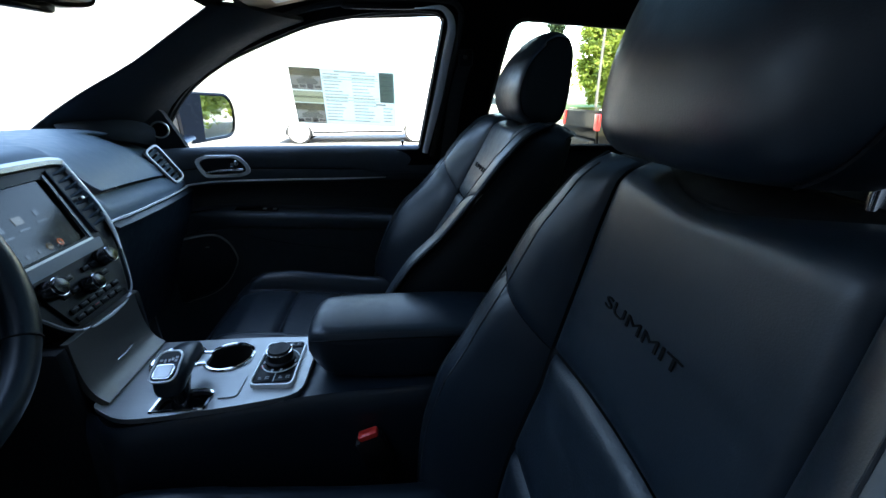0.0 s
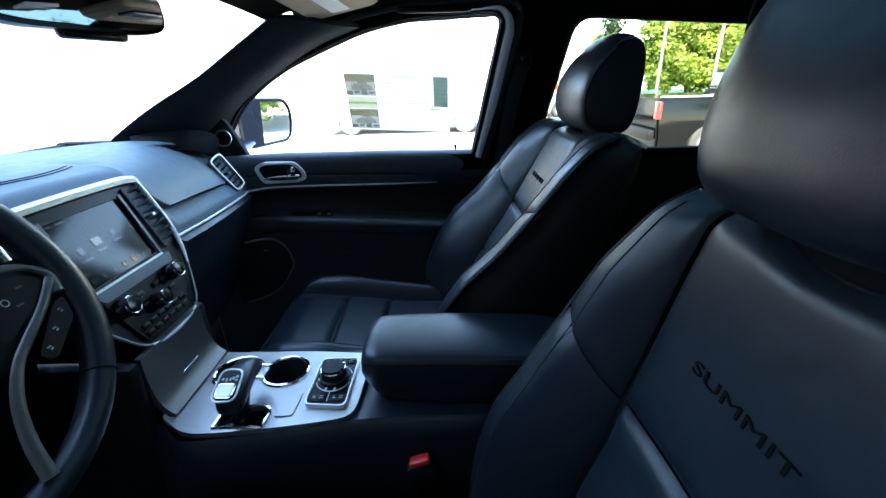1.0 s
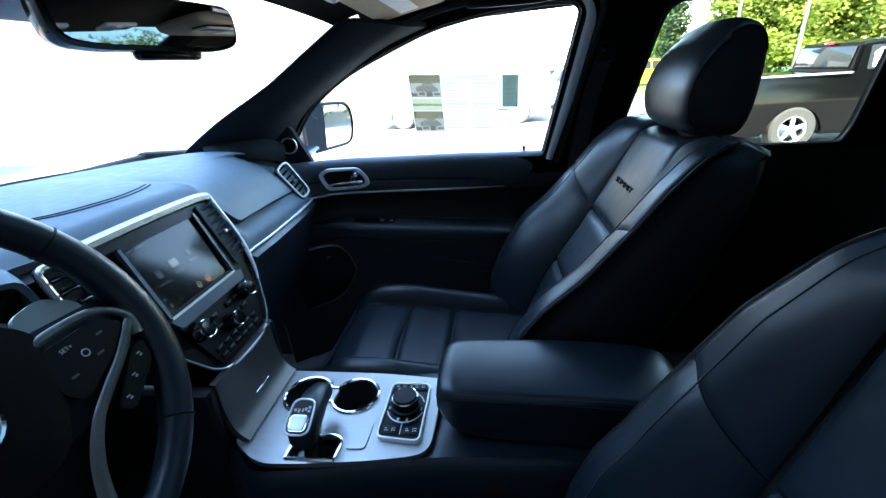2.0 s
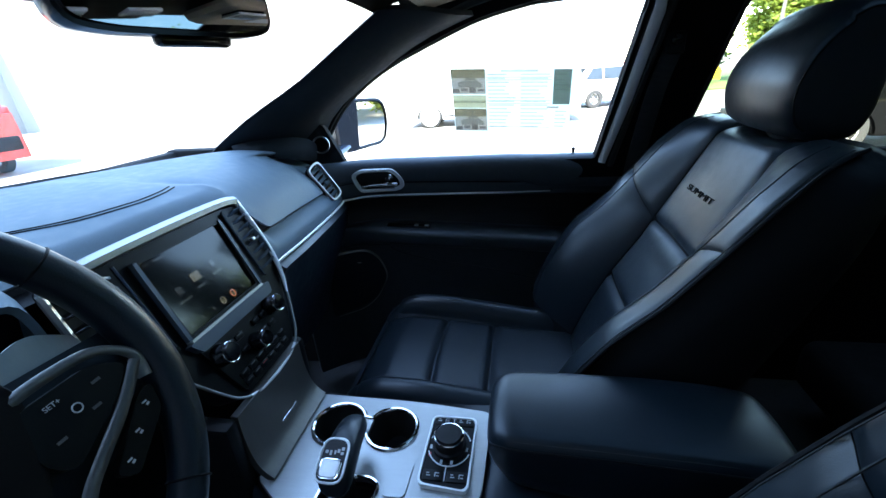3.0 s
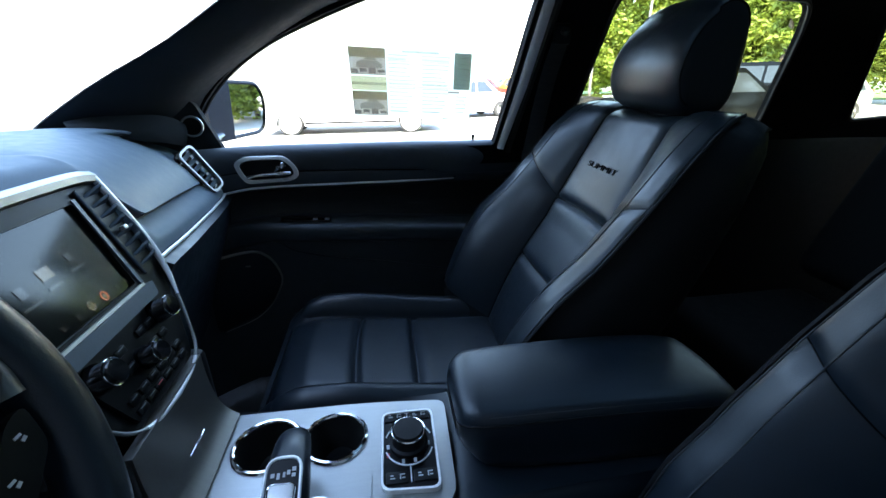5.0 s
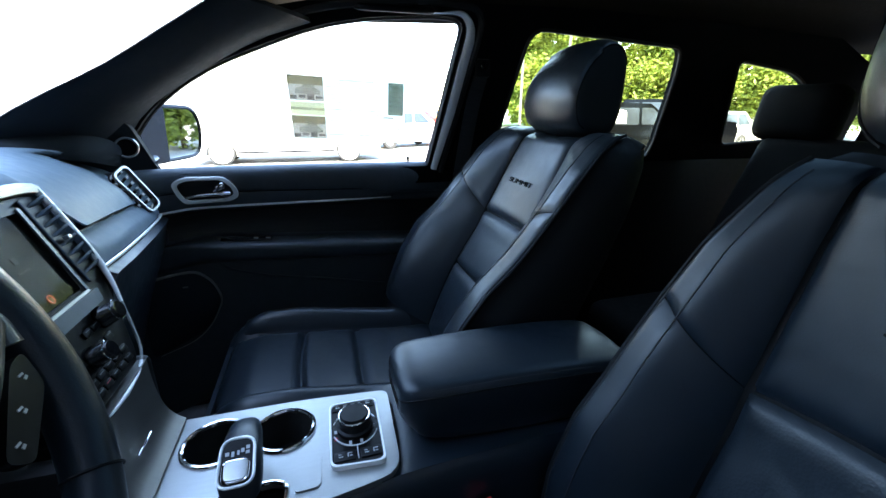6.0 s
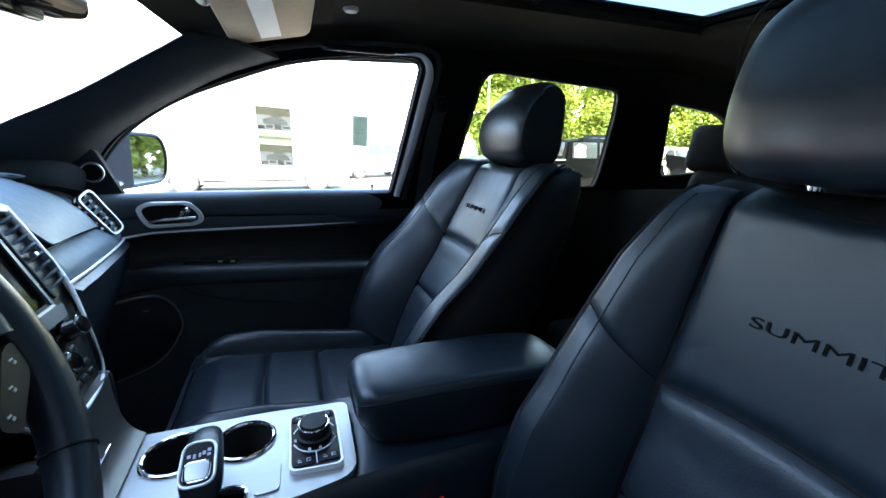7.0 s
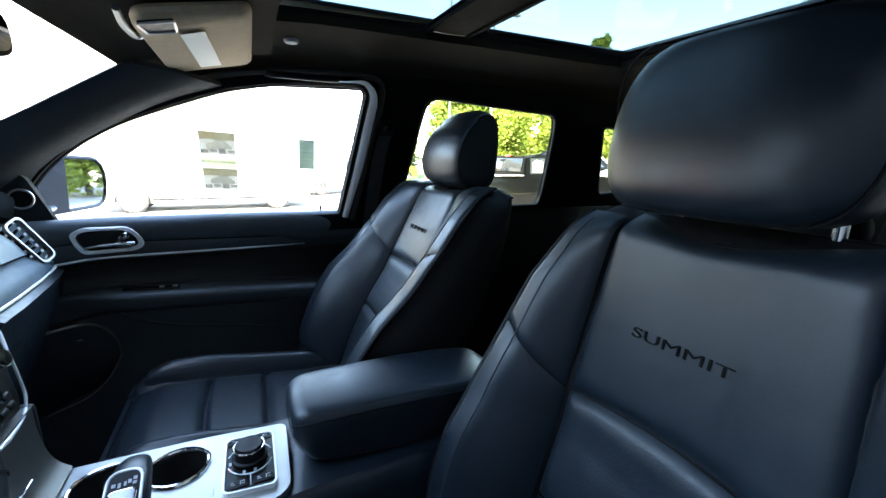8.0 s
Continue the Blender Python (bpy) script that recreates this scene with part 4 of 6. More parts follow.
off = Vector((-1.2, -CY, -0.45))


def rear_part(name, bm, mat, lab=""):
    bmesh.ops.translate(bm, vec=off, verts=bm.verts)
    return part(name, bm, mat, rear, lab)


for yc, hwid in ((CY - 0.42, 0.22), (CY, 0.17), (CY + 0.42, 0.22)):
    rear_part("rear_cushion", box((0.50, 2 * hwid, 0.16), (0.90, yc, 0.62), 0.05, 4), MATT)
    rear_part("rear_backrest", box((0.14, 2 * hwid, 0.56), (1.26, yc, 1.00), 0.05, 4, (0, 24, 0)), MATT)
for yc in (CY - 0.42, CY + 0.42):
    rear_part("rear_headrest", box((0.11, 0.27, 0.19), (1.36, yc + 0.13 * (1 if yc > CY else -1), 1.345), 0.045, 4, (0, 10, 0)), MATT)
    for s in (1, -1):
        rear_part("rear_headrest_post", tube([(1.365, yc + s * 0.06 + 0.13 * (1 if yc > CY else -1), 1.18), (1.365, yc + s * 0.06 + 0.13 * (1 if yc > CY else -1), 1.30)], 0.006, 8), CHROME)

# ---- centre console ----
con = thing("centre_console", "satin silver and black centre console with cup holders and padded armrest", "centre console", at=(-0.2, CY, 0.43))
coff = Vector((0.2, -CY, -0.43))
PZ = 0.89


def con_part(name, bm, mat, parent=con, lab="", sharp=42.0):
    bmesh.ops.translate(bm, vec=coff, verts=bm.verts)
    return part(name, bm, mat, parent, lab, sharp)


rings = []
for x, y0, y1, zt in ((-0.60, 0.60, 0.80, 0.88), (-0.515, 0.585, 0.808, 0.886), (-0.46, 0.548, 0.806, 0.884), (-0.38, 0.555, 0.804, 0.883), (-0.25, 0.574, 0.803, 0.884), (-0.17, 0.585, 0.803, 0.886), (-0.05, 0.592, 0.803, 0.885), (0.12, 0.60, 0.80, 0.880), (0.28, 0.61, 0.79, 0.86)):
    rings.append(spline([(x, y0 + 0.03, 0.44), (x, y0 - 0.004, 0.62), (x, y0 - 0.002, 0.82), (x, y0 + 0.004, zt - 0.018), (x, y0 + 0.014, zt), (x, y0 + 0.022, zt - (0.012 if x < -0.2 else 0)), (x, (y0 + y1) / 2, zt - (0.11 if x < -0.2 else 0)), (x, y1 - 0.012, zt - (0.012 if x < -0.2 else 0)), (x, y1 - 0.003, zt - 0.010), (x, y1, 0.82), (x, y1 - 0.004, 0.62), (x, y1 - 0.03, 0.44)], 34))
bm = grid_bm(patch(rings, 40, 34), wrap=True, caps=True)
con_part("console_body", bm, LEATHER, lab="black soft-touch console body")
plate = rounded([(-0.515, 0.606), (-0.455, 0.566), (-0.36, 0.571), (-0.25, 0.585), (-0.178, 0.600), (-0.172, 0.775), (-0.30, 0.787), (-0.515, 0.789)], [0.01, 0.03, 0.05, 0.05, 0.03, 0.015, 0.05, 0.008], 5)
CUPS = ((-0.431, 0.722, 0.0455), (-0.337, 0.722, 0.0435))
slot = rounded([(-0.412, 0.565), (-0.330, 0.572), (-0.326, 0.618), (-0.345, 0.628), (-0.41, 0.622)], 0.012, 4)
slot = [(a, max(b, 0.578)) for a, b in slot]
# one figure-eight opening holds both cups
a1 = [(CUPS[0][0] + CUPS[0][2] * math.cos(a), CUPS[0][1] + CUPS[0][2] * math.sin(a)) for a in np.linspace(0.42, 2 * math.pi - 0.42, 30)]
a2 = [(CUPS[1][0] + CUPS[1][2] * math.cos(a), CUPS[1][1] + CUPS[1][2] * math.sin(a)) for a in np.linspace(math.pi + 0.42, 3 * math.pi - 0.42, 30)]
eight = a1 + a2
con_part("console_plate", holed(plate, [eight, slot], lambda a, b, d: (a, b, PZ + 0.004 - d), 0.010), SATIN, lab="satin silver plate")
con_part("cup_holder_rim", tube([(a, b, PZ + 0.005) for a, b in eight], 0.0038, 8, closed=True), CHROME, lab="chrome rim")
for cx, cy, r in CUPS:
    con_part("cup_holder", lathe([(r - 0.001, PZ), (r - 0.003, PZ - 0.03), (r - 0.007, PZ - 0.085), (0.0, PZ - 0.086), (0.0, PZ - 0.089), (r - 0.003, PZ - 0.089), (r + 0.002, PZ)], (cx, cy, 0), 28), RUBBER)
con_part("cup_bridge", box((0.020, 0.034, 0.010), ((CUPS[0][0] + CUPS[1][0]) / 2, 0.722, PZ + 0.001), 0.003), SATIN)
con_part("coin_tray", prism(rounded([(-0.318, 0.600), (-0.285, 0.602), (-0.283, 0.660), (-0.315, 0.660)], 0.008), lambda a, b, d: (a, b, PZ + 0.0045 + d), 0.002), SATIN)
# drive mode panel
sel_o = rounded([(-0.272, 0.622), (-0.196, 0.616), (-0.194, 0.752), (-0.270, 0.752)], 0.012, 5)
sc = lambda lp, k, cx=-0.233, cy=0.686: [(cx + (a - cx) * k, cy + (b - cy) * (1 - (1 - k) * 0.55)) for a, b in lp]
sel = con_part("mode_panel", prism(sc(sel_o, 0.92), lambda a, b, d: (a, b, PZ + 0.005 + d), 0.003), STACK_BLACK, lab="gloss black panel")


def con_sub(name, bm, mat, parent, lab=""):
    bmesh.ops.translate(bm, vec=coff, verts=bm.verts)
    return part(name, bm, mat, parent, lab)


con_sub("mode_panel_frame", holed(sel_o, [sc(sel_o, 0.925)], lambda a, b, d: (a, b, PZ + 0.004 + d), 0.008), BRIGHT, sel, "satin silver frame")
con_sub("mode_dial", lathe([(0.027, 0.0), (0.027, 0.006), (0.0235, 0.008), (0.0225, 0.024), (0.020, 0.028), (0.0, 0.0285)], (-0.233, 0.694, PZ + 0.008), 28), SHELL, sel)
con_sub("dial_ring", tube([(-0.233 + 0.0226 * math.cos(a), 0.694 + 0.0226 * math.sin(a), PZ + 0.0315) for a in np.linspace(0, 2 * math.pi, 32, endpoint=False)], 0.0016, 6, closed=True), CHROME, sel)
for y0, sgn in ((0.694, 1), (0.694, -1)):
    arc = [(-0.233 + 0.0335 * math.cos(a), y0 + sgn * 0.037 * math.sin(a), PZ + 0.0085) for a in np.linspace(0.35, math.pi - 0.35, 16)]
    con_sub("panel_line", tube(arc, 0.0011, 5), BRIGHT, sel)
    con_sub("panel_line", tube([(-0.233, y0 + sgn * 0.037, PZ + 0.0085), (-0.233, y0 + sgn * 0.062, PZ + 0.0085)], 0.0009, 5), BRIGHT, sel)
for bx, by in ((-0.251, 0.744), (-0.215, 0.744), (-0.251, 0.640), (-0.215, 0.640)):
    con_sub("mode_button", box((0.030, 0.018, 0.003), (bx, by, PZ + 0.0085), 0.002, 2), SHELL, sel)
    for ox, oy, ww, wl in ((-0.007, 0.002, 0.004, 0.0014), (-0.006, -0.002, 0.006, 0.0014), (0.004, 0.0, 0.0014, 0.007), (0.007, 0.003, 0.006, 0.0014), (0.008, -0.002, 0.004, 0.0014)):
        con_sub("button_mark", box((ww, wl, 0.0006), (bx + ox, by + oy, PZ + 0.0106), 0.0, 1), MARK, sel)
for bx, by, mt in ((-0.262, 0.676, MARK_RED), (-0.262, 0.690, MARK), (-0.242, 0.664, MARK), (-0.226, 0.664, MARK), (-0.206, 0.690, MARK)):
    con_sub("dial_mark", box((0.004, 0.007, 0.0006), (bx, by, PZ + 0.0085), 0.0, 1), mt, sel)
# gear selector
con_part("selector_well", prism(slot, lambda a, b, d: (a, b, PZ - 0.010 - d), 0.006), PIANO)
con_part("selector_trim", tube([(a, b, PZ + 0.005) for a, b in slot], 0.003, 6, closed=True), CHROME, lab="chrome surround")
gear = thing("gear_selector", "", "")
gear.parent = con
stem = spline([(-0.370, 0.600, 0.878), (-0.371, 0.602, 0.910), (-0.373, 0.612, 0.945)], 8)
con_part("stem", tube(stem, [0.020, 0.018, 0.0165, 0.016, 0.016, 0.017, 0.019, 0.020], 14), PIANO, gear)
rings = []
for y, cx, cz, rx, rz in ((0.570, -0.371, 0.946, 0.010, 0.008), (0.573, -0.371, 0.948, 0.020, 0.018), (0.585, -0.371, 0.951, 0.0245, 0.0215), (0.610, -0.372, 0.956, 0.0245, 0.020), (0.640, -0.374, 0.957, 0.0225, 0.017), (0.668, -0.376, 0.950, 0.020, 0.0155), (0.684, -0.377, 0.943, 0.0155, 0.012), (0.690, -0.377, 0.940, 0.007, 0.006)):
    rings.append([(cx + rx * math.copysign(abs(math.cos(a)) ** 0.75, math.cos(a)), y + 0.35 * (rz * math.sin(a)), cz + rz * math.copysign(abs(math.sin(a)) ** 0.75, math.sin(a))) for a in np.linspace(0, 2 * math.pi, 20, endpoint=False)])
con_part("grip", grid_bm(patch(rings, 22, 20), wrap=True, caps=True), LEATHER, gear, "black leather grip")
face_n = pose(-0.371, 0.590, 0.9735, 22, 0, 0)


def on_face(name, bm, mat, lab=""):
    bmesh.ops.transform(bm, matrix=face_n, verts=bm.verts)
    con_part(name, bm, mat, gear, lab)


lp = rounded([(-0.0195, -0.030), (0.0195, -0.030), (0.0180, 0.026), (-0.0180, 0.026)], 0.014, 6)
on_face("selector_face", prism(lp, lambda a, b, d: (a, b, d), 0.004), STACK_BLACK)
on_face("selector_ring", tube([(a, b, 0.004) for a, b in lp], 0.0018, 8, closed=True), BRIGHT, "thin chrome ring")
lp2 = rounded([(-0.0125, -0.025), (0.0125, -0.025), (0.0135, -0.002), (-0.0135, -0.002)], 0.006, 5)
on_face("release_button", grid_bm([[(a * k, -0.0135 + (b + 0.0135) * k, h) for a, b in lp2] for k, h in ((1.0, 0.002), (1.0, 0.0065), (0.90, 0.0082), (0.5, 0.0086))], wrap=True, caps=True), SATIN, "satin silver button")
on_face("button_ring", tube([(a * 1.04, -0.0135 + (b + 0.0135) * 1.04, 0.0062) for a, b in lp2], 0.0013, 6, closed=True), CHROME)
for gx, gy, gw, gh in ((-0.011, 0.008, 0.004, 0.004), (-0.005, 0.007, 0.003, 0.006), (0.001, 0.008, 0.0025, 0.005), (0.0055, 0.010, 0.0035, 0.0045), (0.011, 0.013, 0.004, 0.004), (0.011, 0.007, 0.004, 0.0035)):
    on_face("gear_mark", box((gw, gh, 0.0008), (gx, gy, 0.0045), 0, 1), MARK)
# padded lid
rings = []
for x, y0, y1, zt, zb in ((-0.170, 0.665, 0.745, 0.966, 0.938), (-0.167, 0.648, 0.764, 0.979, 0.924), (-0.152, 0.637, 0.778, 0.989, 0.908), (-0.12, 0.630, 0.784, 0.992, 0.890), (0.0, 0.628, 0.788, 0.991, 0.878), (0.12, 0.628, 0.790, 0.986, 0.876), (0.20, 0.632, 0.790, 0.976, 0.876), (0.228, 0.64, 0.782, 0.962, 0.880), (0.240, 0.66, 0.762, 0.94, 0.90)):
    ym = (y0 + y1) / 2
    rings.append(spline([(x, ym, zb), (x, y0 + 0.022, zb + 0.002), (x, y0 + 0.004, zb + 0.018), (x, y0, zt - 0.030), (x, y0 + 0.006, zt - 0.009), (x, y0 + 0.022, zt - 0.001), (x, ym, zt + 0.003), (x, y1 - 0.022, zt - 0.001), (x, y1 - 0.006, zt - 0.009), (x, y1, zt - 0.030), (x, y1 - 0.004, zb + 0.018), (x, y1 - 0.022, zb + 0.002), (x, ym, zb)], 37)[:-1])
con_part("armrest_lid", grid_bm(patch(rings, 36, 36), wrap=True, caps=True), LEATHER, lab="padded black leather armrest lid")
con_part("armrest_seam", tube(spline([(-0.170, 0.742, 0.957), (-0.1695, 0.672, 0.957), (-0.164, 0.646, 0.967), (-0.150, 0.6365, 0.972), (-0.12, 0.6308, 0.9745), (0.0, 0.6288, 0.9735), (0.12, 0.6288, 0.9685), (0.20, 0.6328, 0.959)], 50), 0.0015, 5), PIPING)
con_part("armrest_stitching", tube(spline([(-0.155, 0.644, 0.9785), (-0.12, 0.6365, 0.983), (0.0, 0.6345, 0.982), (0.12, 0.6345, 0.977), (0.20, 0.6385, 0.967)], 40), 0.0008, 4), THREAD)
# lower front face below the stack
rows = []
for t in np.linspace(0, 1, 22):
    x, z = -0.5325 + 0.019 * t ** 2.2 + 0.020 * t ** 7, 1.010 - 0.121 * t
    y0, y1 = 0.612 - 0.006 * t, 0.792 - 0.004 * t
    rows.append([(x, y0 + (y1 - y0) * v, z) for v in np.linspace(0, 1, 12)])
con_part("console_front", sheet(np.array(rows), 0.012), BRUSHED, lab="brushed grey metal console front")
con_part("console_front_slot", box((0.005, 0.046, 0.0045), (-0.512, 0.708, 0.928), 0.0015, 2), CHROME)
con_part("console_cheek", box((0.40, 0.03, 0.50), (-0.72, 0.800, 0.76), 0.012), SHELL)
con_part("console_cheek", box((0.40, 0.03, 0.50), (-0.72, 0.600, 0.76), 0.012), SHELL)

# belt buckle beside the driver's seat
bk = thing("belt_buckle", "black seat belt buckle with red release button", "seat belt buckle", at=(-0.055, 0.575, 0.738))
part("buckle_body", box((0.050, 0.024, 0.085), (0, 0, 0.032), 0.006, 2, (0, -18, 0)), SHELL, bk)
part("release_button", box((0.036, 0.019, 0.012), (-0.012, -0.001, 0.078), 0.004, 2, (0, -18, 0)), RED_PLASTIC, bk, "bright red button")
part("buckle_stalk", tube([(0.012, 0, 0.0), (0.02, 0, -0.12)], 0.012, 8), SHELL, bk)

# belt guide between the passenger cushion and the door
bg = thing("belt_guide", "grey plastic seat belt guide beside the passenger seat", "seat belt guide", at=(-0.03, 1.352, 0.76))
part("guide_body", box((0.030, 0.022, 0.10), (0, 0, 0.05), 0.008, 3, (0, 20, 0)), LEDGE, bg)
part("guide_foot", box((0.06, 0.018, 0.016), (-0.005, 0, 0.0), 0.006, 3, (0, -12, 0)), SATIN_DARK, bg)

# passenger belt
belt = thing("seat_belt", "black seat belt hanging beside the door pillar", "seat belt", at=(0.25, 1.43, 0.95))
bo = Vector((-0.25, -1.43, -0.95))
path = spline([(0.225, 1.395, 1.455), (0.20, 1.40, 1.36), (0.175, 1.42, 1.18), (0.15, 1.425, 0.98), (0.12, 1.42, 0.78)], 20)
rows = [[(p[0] - 0.022, p[1] - 0.006, p[2]), (p[0], p[1] - 0.010, p[2]), (p[0] + 0.022, p[1] - 0.006, p[2])] for p in path]
bm = sheet(np.array(rows), 0.002)
bmesh.ops.translate(bm, vec=bo, verts=bm.verts)
part("webbing", bm, BELT, belt)
bm = box((0.045, 0.02, 0.05), (0.228, 1.388, 1.47), 0.008, 2)
bmesh.ops.translate(bm, vec=bo, verts=bm.verts)
part("belt_anchor", bm, SHELL, belt)
bm = lathe([(0.0, 0), (0.012, 0), (0.012, 0.006), (0.0, 0.008)], (0.228, 1.376, 1.475), 14, (90, 0, 0))
bmesh.ops.translate(bm, vec=bo, verts=bm.verts)
part("anchor_cap", bm, PIANO, belt)


# ---- dashboard ----
dash = thing("dashboard", "black stitched leather dashboard with chrome trim and touch screen", "dashboard", at=(-0.8, CY, 0.9))
doff = Vector((0.8, -CY, -0.9))


def dash_part(name, bm, mat, parent=dash, lab="", sharp=42.0):
    bmesh.ops.translate(bm, vec=doff, verts=bm.verts)
    return part(name, bm, mat, parent, lab, sharp)


# rear edge of the pad: y, x, z
EDGE = ((-0.02, -0.66, 1.18), (0.10, -0.62, 1.21), (0.20, -0.60, 1.265), (0.31, -0.60, 1.280), (0.42, -0.61, 1.270), (0.50, -0.645, 1.268), (0.575, -0.648, 1.262), (0.65, -0.646, 1.260),
        (0.72, -0.647, 1.261), (0.79, -0.646, 1.260), (0.845, -0.644, 1.255), (0.868, -0.636, 1.236), (0.886, -0.624, 1.205), (0.905, -0.620, 1.184), (0.93, -0.624, 1.178), (1.0, -0.636, 1.172), (1.08, -0.649, 1.165),
        (1.16, -0.662, 1.157), (1.23, -0.673, 1.151), (1.285, -0.682, 1.146), (1.33, -0.694, 1.144), (1.40, -0.70, 1.14))
# thickness of the padding across the profile, out and up
PADDING = ((0.0, 0.019), (0.0, 0.020), (0.002, 0.020), (0.005, 0.019), (0.010, 0.017), (0.013, 0.014), (0.015, 0.010))
rows = [[], [], [], [], [], [], []]
for y, ex, ez in EDGE:
    q = (y - CY) / 0.515
    bx = -1.26 + 0.29 * q * q
    k = min(1, max(0, (y - 0.83) / 0.09))
    k = k * k * (3 - 2 * k)
    hood = [(bx, 1.252), (bx * 0.75 + ex * 0.25, 1.269), (bx * 0.45 + ex * 0.55, 1.277 if 0.12 < y else 1.264), (bx * 0.20 + ex * 0.80, ez * 0.35 + 1.280 * 0.65), (ex - 0.045, ez + 0.018), (ex - 0.020, ez + 0.013), (ex, ez - 0.003)]
    drop = 0.012 * max(0, (y - 0.95) / 0.4)
    slope = [(bx, 1.250), (bx * 0.7 + ex * 0.3, 1.266), (bx * 0.40 + ex * 0.60, 1.268 - drop), (ex - 0.125, 1.262 - 1.5 * drop), (ex - 0.066, ez + 0.068), (ex - 0.024, ez + 0.033), (ex, ez - 0.003)]
    thin = min(1.0, max(0.0, (y - 1.19) / 0.12))
    thin = 1 - 0.75 * thin * thin * (3 - 2 * thin)
    for i, (r, h, g, (dx, dz)) in enumerate(zip(rows, hood, slope, PADDING)):
        f = (1.0 if i < 4 else 0.25 + 0.75 * k) * thin
        r.append((h[0] * (1 - k) + g[0] * k + dx * f, y, h[1] * (1 - k) + g[1] * k + dz * f))
pad = np.array(patch(rows, 50, 130))
pad_bm = sheet(pad, 0.003)
pad_tree = BVHTree.FromBMesh(pad_bm)
dash_part("dash_pad", pad_bm, DASH, lab="black leather pad with a double seam, sky sheen put into its colour")


def pad_z(x, y):
    hit = pad_tree.ray_cast(Vector((x, y, 2.0)), Vector((0, 0, -1)))
    return hit[0].z if hit[0] else 1.28


for dy in (0.0, 0.010):
    ln = [(x - dy, y, pad_z(x - dy, y) + 0.0003) for x, y in spline([(-0.86, 0.40), (-0.80, 0.50), (-0.745, 0.60), (-0.716, 0.66), (-0.702, 0.74), (-0.706, 0.80), (-0.716, 0.836)], 60)]
    dash_part("seam", tube(ln, 0.0013, 5), PIPING)
dash_part("cowl_seal", tube([(p[0] + 0.012, p[1], p[2] + 0.004) for p in spline(rows[0], 60)], 0.007, 6), RUBBER)
dash_part("light_sensor", lathe([(0.0, 0.0), (0.004, 0.0), (0.0035, 0.002), (0.0, 0.003)], (-0.684, 1.202, 1.172), 12, (0, 50, 0)), PIANO)
# trim strip with chrome line, passenger side
TRIM = ((0.868, -0.632, 1.234, -0.579, 1.1355), (0.886, -0.622, 1.204, -0.5825, 1.1335), (0.905, -0.619, 1.181, -0.586, 1.1315), (0.95, -0.626, 1.174, -0.593, 1.1265), (1.0, -0.634, 1.169, -0.600, 1.122), (1.1, -0.650, 1.160, -0.617, 1.113), (1.2, -0.667, 1.151, -0.632, 1.106), (1.28, -0.680, 1.143, -0.645, 1.1015), (1.33, -0.686, 1.135, -0.653, 1.099), (1.40, -0.69, 1.128, -0.666, 1.0965))
g = []
for k in np.linspace(0, 1, 8):
    g.append([(ex * (1 - k) + cx * k + 0.010 * math.sin(k * math.pi), y, ez * (1 - k) + cz * k) for y, ex, ez, cx, cz in TRIM])
dash_part("trim_strip", sheet(patch(g, 14, 44), 0.012), DASH, lab="stitched dark leather strip, sky sheen put into its colour")
dash_part("chrome_line", tube(spline([(cx + 0.004, y, cz - 0.002) for y, ex, ez, cx, cz in TRIM], 40), 0.0030, 8), BRIGHT, lab="thin chrome line")
g = []
for k, dx, dz in ((0, 0.0, -0.006), (1, -0.012, -0.03), (2, -0.03, -0.10), (3, -0.07, -0.20), (4, -0.12, -0.35)):
    g.append([(cx + dx, y, cz + dz) for y, ex, ez, cx, cz in TRIM])
dash_part("glove_box", sheet(patch(g, 20, 30), 0.02), LEATHER)
dash_part("airbag_cover_edge", tube(spline([(x + 0.001, y, z - 0.002) for y, x, z in EDGE[12:19]], 30), 0.0016, 5), PIPING)
g = []
for k, dx, dz in ((0, 0.0, -0.01), (1, -0.02, -0.06), (2, -0.01, -0.15), (3, -0.05, -0.40)):
    g.append([(x + dx, y, z + dz) for y, x, z in EDGE[:7]])
dash_part("lower_dash", sheet(patch(g, 12, 30), 0.02), SHELL)

# outer vent
VX = Vector((0.050, 0.028, -0.098)).normalized()
VZ = Vector((0.80, -0.40, 0.43))
VY = VZ.cross(VX).normalized()
VZ = VX.cross(VY)
VM = Matrix.Translation(Vector((-0.681, 1.314, 1.172)) + VZ * 0.010) @ Matrix((VX, VY, VZ)).transposed().to_4x4()


def vent_part(name, bm, mat, parent=dash, lab=""):
    bmesh.ops.transform(bm, matrix=VM, verts=bm.verts)
    return dash_part(name, bm, mat, parent, lab)


vo = rounded([(-0.058, -0.026), (0.058, -0.022), (0.058, 0.022), (-0.058, 0.026)], 0.016, 6)
vi = [(a * 0.92, b * 0.84) for a, b in vo]
vent = vent_part("side_vent", holed(vo, [vi], lambda a, b, d: (a, b, -0.004 + d), 0.008), SATIN, lab="satin silver vent frame")
vent_part("vent_back", prism(vo, lambda a, b, d: (a * 0.95, b * 0.9, -0.020 + d), 0.006), PIANO, vent)
for k in range(6):
    vent_part("vent_slat", box((0.0105, 0.040, 0.003), (-0.041 + k * 0.0165, 0, -0.005), 0.001, 1, (0, 14, 0)), DASH, vent)
vent_part("vent_tab", box((0.012, 0.010, 0.006), (0.004, 0, 0.000), 0.002, 2), DASH, vent)

# centre stack, on a slanting face
SP, SD, SN = np.array((-0.640, 0, 1.256)), np.array((0.40, 0, -0.917)), np.array((0.917, 0, 0.40))


def stk(y, s, h=0.0):
    return SP + SD * s + SN * h + np.array((0, y, 0))


